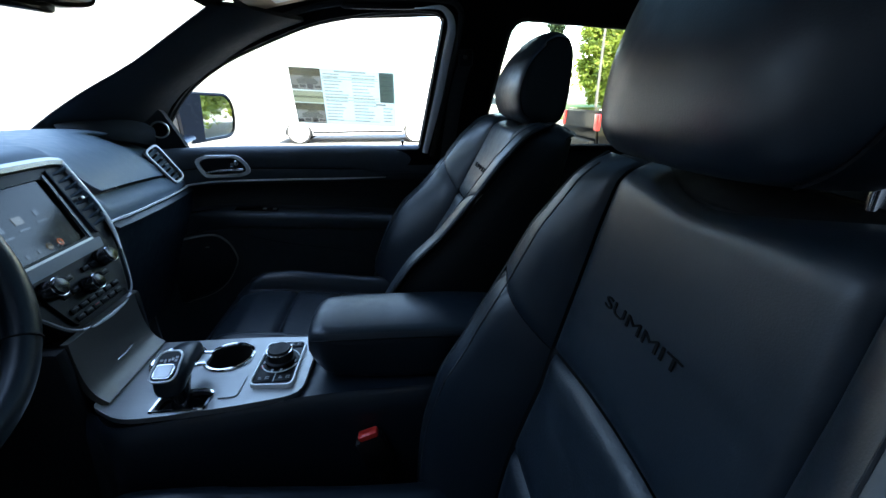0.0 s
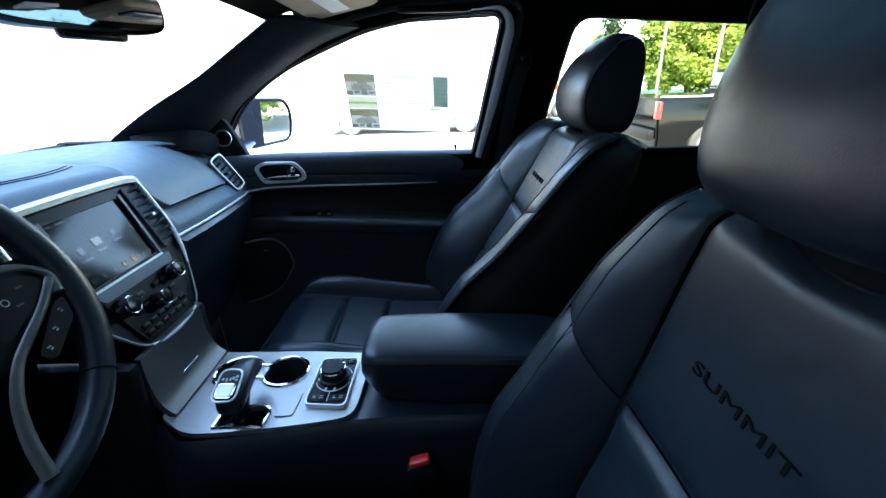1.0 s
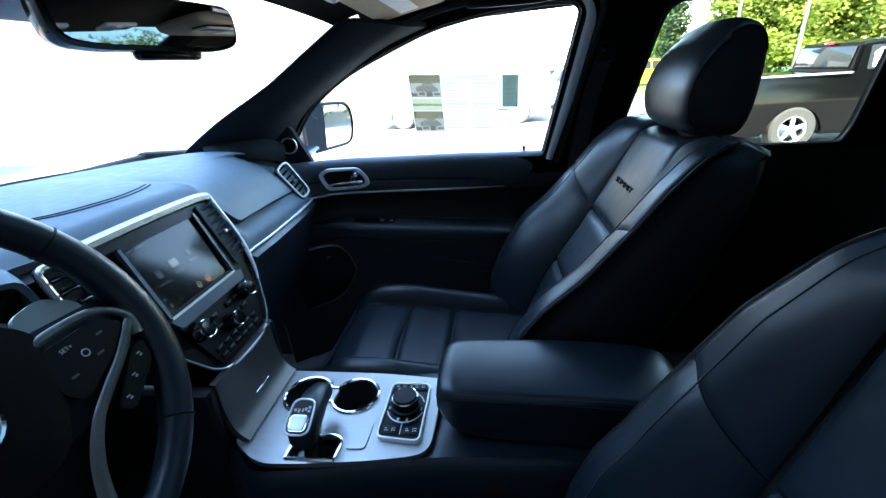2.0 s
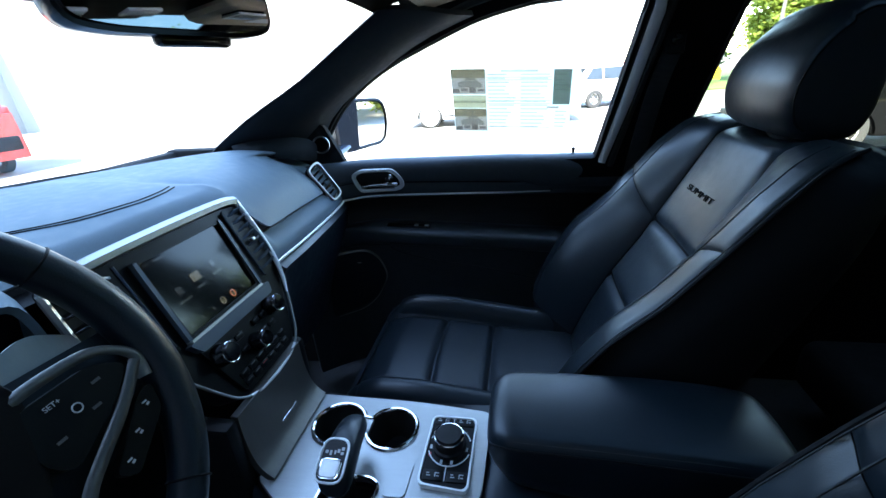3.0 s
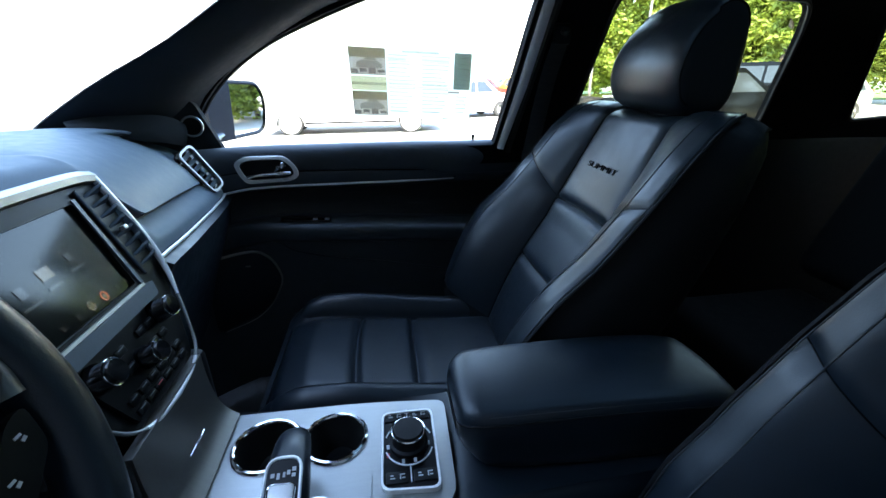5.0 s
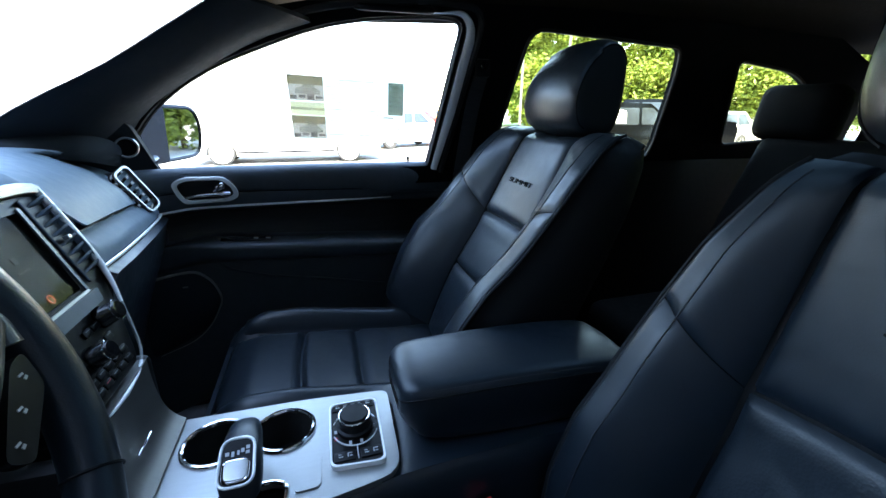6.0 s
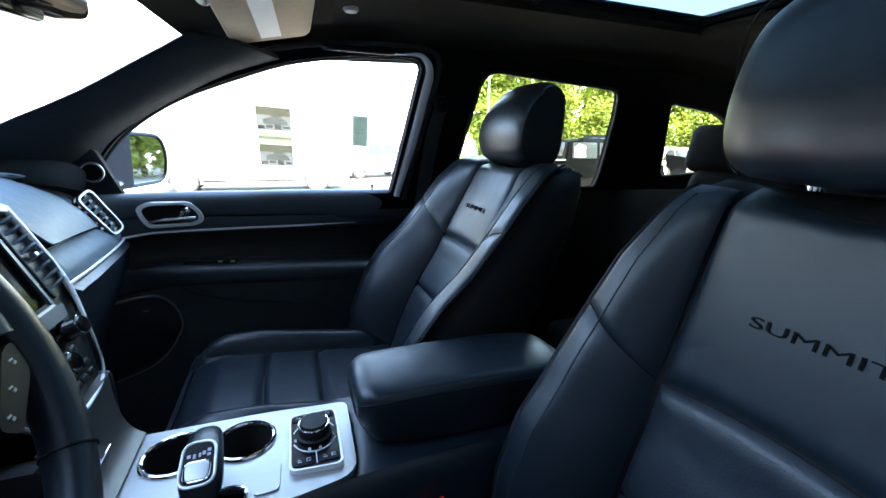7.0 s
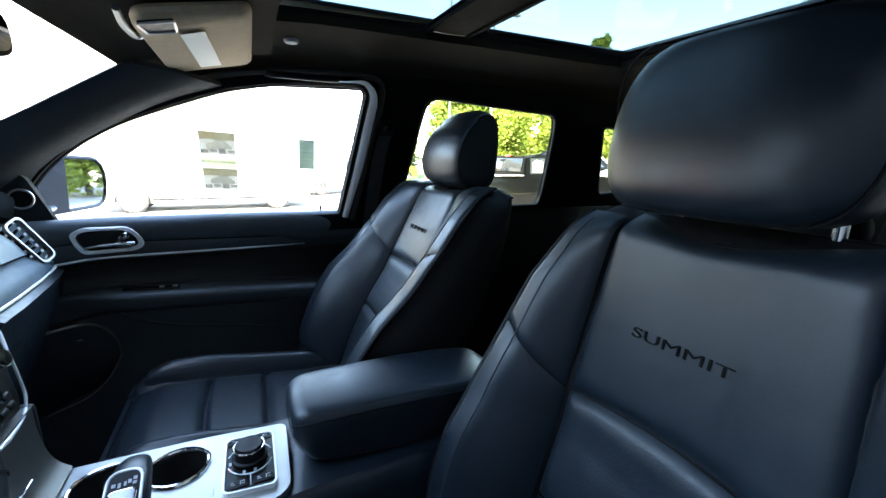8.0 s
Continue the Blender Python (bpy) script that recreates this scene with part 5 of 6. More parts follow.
def stack_part(name, outline, h0, h1, mat, parent=dash, lab="", hole=None):
    f = lambda a, b, d: stk(a, b, h0 + d)
    bm = holed(outline, [hole] if hole else [], f, h1 - h0)
    return dash_part(name, bm, mat, parent, lab)


STK = rounded([(0.572, 0.004), (0.868, 0.004), (0.872, 0.115), (0.862, 0.158), (0.844, 0.195), (0.802, 0.262), (0.775, 0.276), (0.665, 0.276), (0.638, 0.262), (0.596, 0.195), (0.578, 0.158), (0.568, 0.115)], 0.012, 4)
stack = stack_part("stack_face", STK, -0.045, 0.0, STACK_BLACK, lab="gloss black centre stack")
# screen
SCR = rounded([(0.632, 0.020), (0.806, 0.020), (0.798, 0.150), (0.630, 0.150)], 0.006, 3)
SCI = rounded([(0.640, 0.026), (0.799, 0.026), (0.792, 0.143), (0.637, 0.143)], 0.004, 3)
stack_part("screen_surround", SCR, 0.0, 0.010, STACK_BLACK, stack, "gloss black surround", SCI)
scr = stack_part("touch_screen", SCI, 0.0, 0.005, SCREEN, stack, "dark glossy screen showing menu icons")
ICON = glow_material("screen_icon_glow", (0.26, 0.25, 0.16), 0.015)
ICON_RED = glow_material("screen_icon_red", (0.6, 0.20, 0.10), 0.03)
ICON_TXT = glow_material("screen_text_glow", (0.10, 0.105, 0.10), 0.005)


def stack_box(name, y, s, wy, ws, h0, hh, mat, parent, bev=0.001):
    b = box((hh, wy, ws), (0, 0, 0), bev, 2)
    m = Matrix(((SN[0], 0, -SD[0], 0), (0, 1, 0, 0), (SN[2], 0, -SD[2], 0), (0, 0, 0, 1)))
    m.translation = Vector(stk(y, s, h0 + hh / 2))
    bmesh.ops.transform(b, matrix=m, verts=b.verts)
    bmesh.ops.translate(b, vec=doff, verts=b.verts)
    return part(name, b, mat, parent)


stack_box("map_icon", 0.705, 0.078, 0.017, 0.013, 0.0052, 0.0006, ICON, scr, 0)
stack_box("flag_icon", 0.668, 0.083, 0.010, 0.012, 0.0052, 0.0006, ICON_TXT, scr, 0)
stack_box("menu_icon", 0.744, 0.075, 0.008, 0.009, 0.0052, 0.0006, ICON_TXT, scr, 0)
for y, s, w in ((0.668, 0.099, 0.024), (0.705, 0.094, 0.020), (0.744, 0.090, 0.022), (0.650, 0.031, 0.010), (0.672, 0.031, 0.018), (0.645, 0.119, 0.014)):
    stack_box("screen_text", y, s, w, 0.003, 0.0052, 0.0005, ICON_TXT, scr, 0)
for k, y in enumerate((0.650, 0.673, 0.697, 0.720, 0.744, 0.768, 0.786)):
    if k in (3, 4):
        ring = tube([stk(y + 0.0045 * math.cos(a), 0.132 + 0.0055 * math.sin(a), 0.0054) for a in np.linspace(0, 2 * math.pi, 16, endpoint=False)], 0.0009, 5, closed=True)
        dash_part("tray_icon", ring, ICON_RED if k == 4 else ICON, scr)
    stack_box("tray_icon", y, 0.133, 0.005, 0.006, 0.0052, 0.0006, ICON if k in (3, 4) else ICON_TXT, scr, 0)
# vents beside the screen
for sg in (1, -1):
    yv = 0.72 + sg * 0.1265
    vo2 = rounded([(yv - 0.020, 0.012), (yv + 0.020, 0.012), (yv + 0.021, 0.138), (yv - 0.016, 0.146)], 0.006, 3)
    vb = stack_part("stack_vent", vo2, -0.002, 0.003, STACK_BLACK, stack)
    for k in range(8):
        s0 = 0.022 + k * 0.0152
        fin = [(yv - sg * 0.012, 0.003), (yv + sg * 0.016, 0.003), (yv + sg * 0.016, 0.0135), (yv + sg * 0.008, 0.0115)]
        dash_part("vent_slat", prism(fin if sg > 0 else fin[::-1], lambda a, b, d: stk(a, s0 - 0.6 * (b - 0.003) + d, b), 0.0035), LEDGE, vb)
    stack_box("vent_tab", yv, 0.078, 0.008, 0.006, 0.006, 0.008, SATIN, vb)
    dash_part("vent_edge", tube([stk(yv - sg * 0.021, 0.014, 0.004), stk(yv - sg * 0.019, 0.142, 0.004)], 0.002, 5), LEDGE, vb)
# chrome bezel: wide band along the top, thin down the sides
top = spline([(0.556, 0.001), (0.60, -0.003), (0.72, -0.004), (0.83, -0.002), (0.870, 0.004)], 30)
rows = []
for a, b in top:
    c = stk(a, b)
    rows.append([c + SD * (-0.008) + SN * 0.000, c + SD * (-0.007) + SN * 0.008, c + SD * 0.000 + SN * 0.013, c + SD * 0.008 + SN * 0.011, c + SD * 0.010 + SN * 0.002])
dash_part("bezel_top", grid_bm(rows), SATIN, stack, "wide satin chrome band")
for sg in (1, -1):
    pts = [(0.148, 0.006), (0.1525, 0.06), (0.152, 0.115), (0.142, 0.158), (0.124, 0.195), (0.104, 0.230), (0.082, 0.260), (0.050, 0.275), (0.0, 0.279)]
    ln = [stk(0.72 + sg * a, b, 0.008) for a, b in spline(pts, 50)]
    dash_part("bezel_side", tube(ln[:25], [0.0048] * 15 + list(np.linspace(0.0048, 0.0022, 10)), 10), BRIGHT, stack, "chrome edging")
    dash_part("bezel_lower", tube(ln[24:41], 0.0022, 8), SATIN_DARK, stack)
    dash_part("bezel_foot", tube(ln[40:], list(np.linspace(0.0022, 0.0038, 10)), 8), BRIGHT, stack, "chrome edging")
# controls
stack_part("control_panel", rounded([(0.632, 0.160), (0.808, 0.160), (0.800, 0.20), (0.782, 0.262), (0.655, 0.262), (0.640, 0.20)], 0.010, 4), 0.0, 0.006, STACK_BLACK, stack)
stack_part("screen_ledge", rounded([(0.622, 0.152), (0.815, 0.152), (0.808, 0.171), (0.634, 0.171)], 0.004, 3), 0.0, 0.014, LEDGE, stack, "dark satin ledge")
stack_part("ledge_line", [(0.630, 0.1475), (0.800, 0.1475), (0.800, 0.1515), (0.630, 0.1515)], 0.0, 0.013, SATIN, stack)
for ya, yb2 in ((0.800, 0.796), (0.6375, 0.633)):
    sgn = 1 if ya > 0.7 else -1
    stack_part("screen_edge", [(ya, 0.022), (ya + sgn * 0.006, 0.022), (yb2 + sgn * 0.006, 0.147), (yb2, 0.147)], 0.004, 0.0125, LEDGE, stack)
MR = Matrix(((0, SD[0], SN[0], 0), (1, 0, 0, 0), (0, SD[2], SN[2], 0), (0, 0, 0, 1)))
for y, s, r in ((0.655, 0.192, 0.0155), (0.7215, 0.216, 0.0135), (0.788, 0.188, 0.0145)):
    b = lathe([(r * 1.12, 0.0), (r * 1.10, 0.006), (r, 0.008), (r * 0.93, 0.024), (r * 0.80, 0.0275), (0.0, 0.028)], (0, 0, 0), 24)
    m = MR.copy()
    m.translation = Vector(stk(y, s, 0.006))
    bmesh.ops.transform(b, matrix=m, verts=b.verts)
    kb = dash_part("control_knob", b, PIANO, stack)
    b = tube([(r * 0.97 * math.cos(a), r * 0.97 * math.sin(a), 0.0235) for a in np.linspace(0, 2 * math.pi, 24, endpoint=False)], 0.0008, 5, closed=True)
    bmesh.ops.transform(b, matrix=m, verts=b.verts)
    dash_part("knob_ring", b, CHROME, kb)
rnd = random.Random(8)
for row, (s, n, y0, y1) in enumerate(((0.190, 2, 0.678, 0.700), (0.190, 2, 0.744, 0.764), (0.212, 2, 0.675, 0.696), (0.212, 2, 0.748, 0.770), (0.238, 6, 0.668, 0.774), (0.252, 6, 0.668, 0.770))):
    for y in np.linspace(y0, y1, n):
        bt = stack_box("control_button", y, s, 0.018, 0.0095, 0.006, 0.004, STACK_BLACK, stack, 0.0015)
        stack_box("button_mark", y, s - 0.003, 0.010, 0.0012, 0.0103, 0.0004, MARK_RED if rnd.random() < 0.08 else MARK_DIM, bt, 0)

# ---- steering wheel ----
wheel = thing("steering_wheel", "black leather steering wheel with silver spoke trim and buttons", "steering wheel", at=(-0.467, 0.305, 1.238))
WM = Matrix(((0, -0.42, 0.91, 0), (1, 0, 0, 0), (0, 0.91, 0.42, 0), (0, 0, 0, 1)))


def wheel_part(name, bm, mat, parent=wheel, lab=""):
    bmesh.ops.transform(bm, matrix=WM, verts=bm.verts)
    return part(name, bm, mat, parent, lab)


ang = np.linspace(0, 2 * math.pi, 72, endpoint=False)
wheel_part("rim", tube([(0.180 * math.cos(a), 0.180 * math.sin(a), 0) for a in ang], [0.0165 + 0.0015 * math.cos(2 * a) for a in ang], 16, closed=True), LEATHER, lab="black leather rim")
for a in (0.55, math.pi - 0.55, -0.75, math.pi + 0.75):
    wheel_part("rim_seam", tube([(0.180 * math.cos(a) + 0.0172 * math.cos(b) * math.cos(a), 0.180 * math.sin(a) + 0.0172 * math.cos(b) * math.sin(a), 0.0172 * math.sin(b)) for b in np.linspace(0, 2 * math.pi, 20, endpoint=False)], 0.0012, 5, closed=True), PIPING)
cover = rounded([(-0.095, 0.030), (-0.06, 0.060), (0.06, 0.060), (0.095, 0.030), (0.078, -0.030), (0.046, -0.080), (-0.046, -0.080), (-0.078, -0.030)], 0.022, 6)
hub = wheel_part("airbag_cover", grid_bm([[(a * k, b * k, h) for a, b in cover] for k, h in ((0.90, -0.040), (1.0, -0.020), (1.0, -0.002), (0.94, 0.010), (0.75, 0.016), (0.4, 0.019))], wrap=True, caps=True), MATT)
wheel_part("emblem", lathe([(0.0, 0.0), (0.024, 0.0), (0.023, 0.003), (0.0, 0.004)], (0, -0.006, 0.0185), 24), PIANO, hub)
wheel_part("emblem_ring", tube([(0.025 * math.cos(a), -0.006 + 0.025 * math.sin(a), 0.021) for a in np.linspace(0, 2 * math.pi, 28, endpoint=False)], 0.0025, 6, closed=True), CHROME, hub)
for sg in (1, -1):
    rows = []
    for t in np.linspace(0, 1, 9):
        x = 0.055 + 0.118 * t
        h0, h1 = 0.030 - 0.006 * t, -0.072 + 0.012 * t
        rows.append([(sg * x, h0 * (1 - v) + h1 * v, -0.012 + 0.006 * math.sin(v * math.pi)) for v in np.linspace(0, 1, 9)])
    wheel_part("spoke", sheet(np.array(rows), 0.014), LEATHER)
    lp = rounded([(sg * 0.074, 0.009), (sg * 0.128, 0.009), (sg * 0.152, -0.006), (sg * 0.124, -0.027), (sg * 0.078, -0.048), (sg * 0.066, -0.030)], 0.010, 5)
    pod = wheel_part("button_pod", prism(lp, lambda a, b, d: (a, b, 0.003 + d), 0.009), STACK_BLACK)
    for bx, by in ((0.125, -0.004), (0.084, -0.024), (0.114, -0.020)):
        wheel_part("button_mark", box((0.007, 0.0022, 0.0006), (sg * bx, by, 0.0123), 0, 1), MARK_DIM, pod)
    wheel_part("cruise_symbol", tube([(sg * 0.104 + 0.0035 * math.cos(a), -0.012 + 0.0035 * math.sin(a), 0.0125) for a in np.linspace(0, 2 * math.pi, 12, endpoint=False)], 0.0006, 4, closed=True), MARK, pod)
    band = spline([(sg * 0.066, 0.016), (sg * 0.100, 0.019), (sg * 0.138, 0.015), (sg * 0.160, -0.004), (sg * 0.156, -0.026)], 30)
    wheel_part("spoke_trim", tube([(a, b, 0.010) for a, b in band], [0.0045] * 18 + list(np.linspace(0.0045, 0.0075, 12)), 8, flat=0.55), WHEEL_TRIM, lab="dark satin metal trim")
    band = spline([(sg * 0.158, -0.010), (sg * 0.128, -0.033), (sg * 0.094, -0.053), (sg * 0.072, -0.068), (sg * 0.049, -0.095), (sg * 0.032, -0.130), (sg * 0.022, -0.166)], 44)
    wheel_part("spoke_trim", tube([(a, b, 0.011) for a, b in band], [0.005] * 20 + list(np.linspace(0.005, 0.0085, 24)), 8, flat=0.55), WHEEL_TRIM, lab="dark satin metal trim")
    lp2 = rounded([(sg * 0.142, -0.034), (sg * 0.156, -0.032), (sg * 0.150, -0.056), (sg * 0.104, -0.084), (sg * 0.092, -0.072)], 0.006, 4)
    pod = wheel_part("button_pod", prism(lp2, lambda a, b, d: (a, b, 0.003 + d), 0.007), STACK_BLACK)
    for bx, by in ((0.142, -0.044), (0.124, -0.058), (0.106, -0.071)):
        wheel_part("button_mark", box((0.0042, 0.0014, 0.0006), (sg * bx - 0.0006, by + 0.0016, 0.0103), 0, 1), MARK, pod)
        wheel_part("button_mark", box((0.0030, 0.0018, 0.0006), (sg * bx + 0.0008, by - 0.0014, 0.0103), 0, 1, (0, 0, 18)), MARK, pod)
sw_m = WM @ Matrix.Translation((0.094, 0.000, 0.0122))
letters("SET+", 0.0055, sw_m, MARK, wheel, 0.0002, "button_lettering")
wheel_part("steering_column", lathe([(0.0, -0.30), (0.055, -0.30), (0.062, -0.06), (0.05, -0.042), (0.0, -0.04)], (0, -0.01, 0), 24), SHELL)
wheel_part("paddle", prism(rounded([(0.100, 0.018), (0.158, 0.012), (0.160, 0.032), (0.132, 0.052), (0.100, 0.046)], 0.010, 5), lambda a, b, d: (a, b, -0.034 + d), 0.006), SATIN, lab="satin silver shift paddle")
# side vent and instrument hood behind the wheel
hoodp = []
for t in np.linspace(0, 1, 9):
    a = math.pi * t
    hoodp.append([(-0.60 - 0.10 * k, 0.305 - (0.165 + 0.01 * k) * math.cos(a), 1.19 + (0.105 + 0.02 * k) * math.sin(a)) for k in (0, 0.4, 1)])
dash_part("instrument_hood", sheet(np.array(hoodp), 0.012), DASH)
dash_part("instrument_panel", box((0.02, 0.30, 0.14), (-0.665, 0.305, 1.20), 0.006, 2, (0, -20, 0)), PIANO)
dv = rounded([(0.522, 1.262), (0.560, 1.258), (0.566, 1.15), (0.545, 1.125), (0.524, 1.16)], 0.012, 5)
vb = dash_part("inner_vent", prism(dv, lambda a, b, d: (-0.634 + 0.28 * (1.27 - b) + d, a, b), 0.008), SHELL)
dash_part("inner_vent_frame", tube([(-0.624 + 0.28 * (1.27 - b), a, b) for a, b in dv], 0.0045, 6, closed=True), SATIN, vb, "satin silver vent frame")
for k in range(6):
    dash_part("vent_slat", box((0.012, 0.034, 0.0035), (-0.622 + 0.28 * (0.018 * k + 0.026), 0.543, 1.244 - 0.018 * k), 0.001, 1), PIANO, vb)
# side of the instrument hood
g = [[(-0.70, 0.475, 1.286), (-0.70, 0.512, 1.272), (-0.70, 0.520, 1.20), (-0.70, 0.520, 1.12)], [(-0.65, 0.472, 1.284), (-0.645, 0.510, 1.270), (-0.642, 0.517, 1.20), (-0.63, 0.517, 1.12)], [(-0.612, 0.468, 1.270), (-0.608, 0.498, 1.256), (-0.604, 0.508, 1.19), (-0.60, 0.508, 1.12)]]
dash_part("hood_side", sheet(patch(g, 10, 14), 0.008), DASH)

# ---- interior mirror ----
rv = thing("rear_view_mirror", "black interior mirror on a stalk below the windscreen top", "interior mirror", at=(-0.515, CY, 1.538))
MM = pose(0, 0, 0, 0, -6, -14)
rows = []
for t, k in ((-0.050, 0.35), (-0.044, 0.72), (-0.030, 0.93), (-0.012, 1.0), (0.0, 0.98)):
    rows.append([(t, a * (0.55 + 0.45 * k), b * k) for a, b in rounded([(-0.135, -0.030), (-0.09, -0.037), (0.09, -0.037), (0.135, -0.026), (0.138, 0.030), (-0.138, 0.034)], 0.022, 5)])
bm = grid_bm(rows, wrap=True, caps=True)
bmesh.ops.transform(bm, matrix=MM, verts=bm.verts)
part("mirror_housing", bm, PIANO, rv)
bm = prism(rounded([(-0.127, -0.024), (-0.085, -0.030), (0.085, -0.030), (0.127, -0.021), (0.130, 0.026), (-0.130, 0.029)], 0.018, 5), lambda a, b, d: (0.0005 + d, a, b), 0.003)
bmesh.ops.transform(bm, matrix=MM, verts=bm.verts)
part("mirror_glass", bm, MIRROR, rv)
part("mirror_button_bar", box((0.02, 0.10, 0.014), (-0.012, 0.02, -0.040), 0.006, 2, (0, 0, -14)), PIANO, rv)
part("mirror_stalk", tube(spline([(-0.04, 0, 0.01), (-0.07, 0, 0.03), (-0.10, 0, 0.055)], 8), 0.014, 10), SHELL, rv)
part("sensor_cover", box((0.16, 0.16, 0.035), (-0.10, -0.06, 0.05), 0.015, 3, (0, -22, 0)), SHELL, rv)

# ---- sun visor ----
vis = thing("sun_visor", "taupe fabric sun visor folded up, with white warning label", "sun visor", at=(-0.27, 1.06, 1.61))
A, B, C, D = np.array((-0.165, 1.262, 1.616)), np.array((-0.345, 1.270, 1.580)), np.array((-0.355, 0.87, 1.598)), np.array((-0.170, 0.87, 1.632))
lp = rounded([(0, 0), (1, 0), (1, 1), (0, 1)], [0.10, 0.10, 0.14, 0.16], 7)
vp = lambda a, b, d: (D * (1 - a) * (1 - b) + C * b * (1 - a) + A * a * (1 - b) + B * a * b) + np.array((0, 0, -d)) - np.array((-0.27, 1.06, 1.61))
rows = []
for dz, k in ((0.010, 0.93), (0.006, 0.985), (0.0, 1.0), (-0.008, 0.985), (-0.013, 0.93)):
    rows.append([vp(0.5 + (a - 0.5) * k, 0.5 + (b - 0.5) * k, -dz) for a, b in lp])
part("visor_panel", grid_bm(rows, wrap=True, caps=True), VISOR, vis)
part("warning_label", prism([(0.19, 0.43), (0.85, 0.37), (0.85, 0.61), (0.22, 0.65)], lambda a, b, d: vp(a, b, 0.0175 + d), 0.0008), LABEL, vis, "white paper label")
part("visor_clip", tube(spline([vp(0.28, 0.96, 0.004), vp(0.30, 1.04, 0.006), vp(0.18, 1.08, 0.0), vp(0.05, 1.06, -0.008)], 14), 0.006, 8), SATIN, vis)
part("visor_mirror_lid", prism(rounded([(0.03, 0.64), (0.17, 0.66), (0.17, 0.90), (0.04, 0.93)], 0.02, 4), lambda a, b, d: vp(a, b, 0.0135 + d), 0.004), SHELL, vis, "black mirror lid")
part("lid_frame", tube([vp(a, b, 0.0185) for a, b in rounded([(0.03, 0.64), (0.17, 0.66), (0.17, 0.90), (0.04, 0.93)], 0.02, 4)], 0.0022, 6, closed=True), SATIN, vis)
# lamp console lip between the visors, ceiling knob, grab handle
oc = thing("overhead_console", "taupe overhead console with map lamps", "overhead console", at=(-0.28, CY, 1.65))
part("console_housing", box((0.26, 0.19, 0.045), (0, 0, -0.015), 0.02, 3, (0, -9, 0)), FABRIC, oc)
part("map_lamp", box((0.05, 0.05, 0.006), (0.02, 0.05, -0.040), 0.008, 3, (0, -9, 0)), LAMP_CLEAR, oc)
part("map_lamp", box((0.05, 0.05, 0.006), (0.02, -0.05, -0.040), 0.008, 3, (0, -9, 0)), LAMP_CLEAR, oc)
kn = part("ceiling_button", lathe([(0.0, 0.0), (0.014, 0.001), (0.018, 0.006), (0.018, 0.014)], (-0.075, 1.185, 1.648), 20), MARK)
tagged(kn, "round pale plastic cover on the roof lining", "ceiling cover")
gh = thing("grab_handle", "black folded grab handle above the door", "grab handle", at=(-0.03, 1.345, 1.612))
part("grip", tube(spline([(-0.10, 0.020, -0.005), (-0.085, -0.004, -0.012), (0, -0.012, -0.014), (0.085, -0.004, -0.012), (0.10, 0.020, -0.005)], 20), 0.009, 10), SHELL, gh)
part("handle_base", box((0.035, 0.025, 0.02), (-0.095, 0.014, 0.0), 0.006), SHELL, gh)
part("handle_base", box((0.035, 0.025, 0.02), (0.095, 0.014, 0.0), 0.006), SHELL, gh)


# ---- outside ----
GZ = -0.45         # level of the parking lot
tagged(part("ground", box((700, 700, 0.2), (0, 0, GZ - 0.1), 0, 1), ASPHALT), "pale concrete parking lot in bright sun", "ground", kind="structure")
tagged(part("verge", box((80, 26, 0.10), (42, 39, GZ + 0.05), 0.02), GRASS), "green grass verge below the trees", "grass", kind="structure")

# showroom: white walls ahead and across, with recessed window bays
bld = thing("showroom", "pale cream single-storey showroom building in bright sun", "building", at=(-14, 22, GZ))
bm = holed([(-16, 0), (14.5, 0), (14.5, 6.5), (-16, 6.5)], [], lambda a, b, d: (a, -d, b), 0.4)
part("wall", bm, STUCCO, bld)
part("wall", box((0.4, 60, 11.0), (-15.8, -30, 5.5), 0.02), GREY_STUCCO, bld, "grey rendered side wall")
part("window", box((0.1, 2.0, 3.0), (-15.55, -2.2, 2.9), 0.02), PALEGLASS, bld)
part("roof", box((30.9, 8, 0.3), (-0.75, 3.8, 6.65), 0.03), STUCCO, bld)

# unseen wall added behind the camera to shade the car and its driver's side
blocker = thing("added_shade_wall", "tall dark grey wall, added out of view to shade the car", "building", at=(-1.0, -1.3, GZ))
part("wall", box((14.0, 0.4, 7.4), (0, 0, 3.7), 0.02), SHADE_WALL, blocker)


def wheel_at(parent, x, y, r, w, mat=ALLOY):
    t = part("wheel", lathe([(r * 0.62, -w / 2), (r * 0.92, -w / 2), (r, -w / 2 + 0.03), (r, w / 2 - 0.03), (r * 0.92, w / 2), (r * 0.62, w / 2)], (x, y, r), 28, (90, 0, 0)), TYRE, parent)
    part("hub", lathe([(0, -0.02), (r * 0.14, -0.02), (r * 0.14, 0.02), (0, 0.02)], (x, y - w * 0.30, r), 14, (90, 0, 0)), mat, t)
    for k in range(5):
        a = k * 2 * math.pi / 5 + 0.3
        part("spoke", box((r * 0.50, 0.03, r * 0.20), (x + r * 0.34 * math.cos(a), y - w * 0.28, r + r * 0.34 * math.sin(a)), 0.01, 2, (0, -math.degrees(a), 0)), mat, t)
    part("rim", lathe([(r * 0.56, -0.04), (r * 0.66, -0.05), (r * 0.66, 0.05), (r * 0.56, 0.04)], (x, y - w * 0.25, r), 28, (90, 0, 0)), mat, t)
    return t


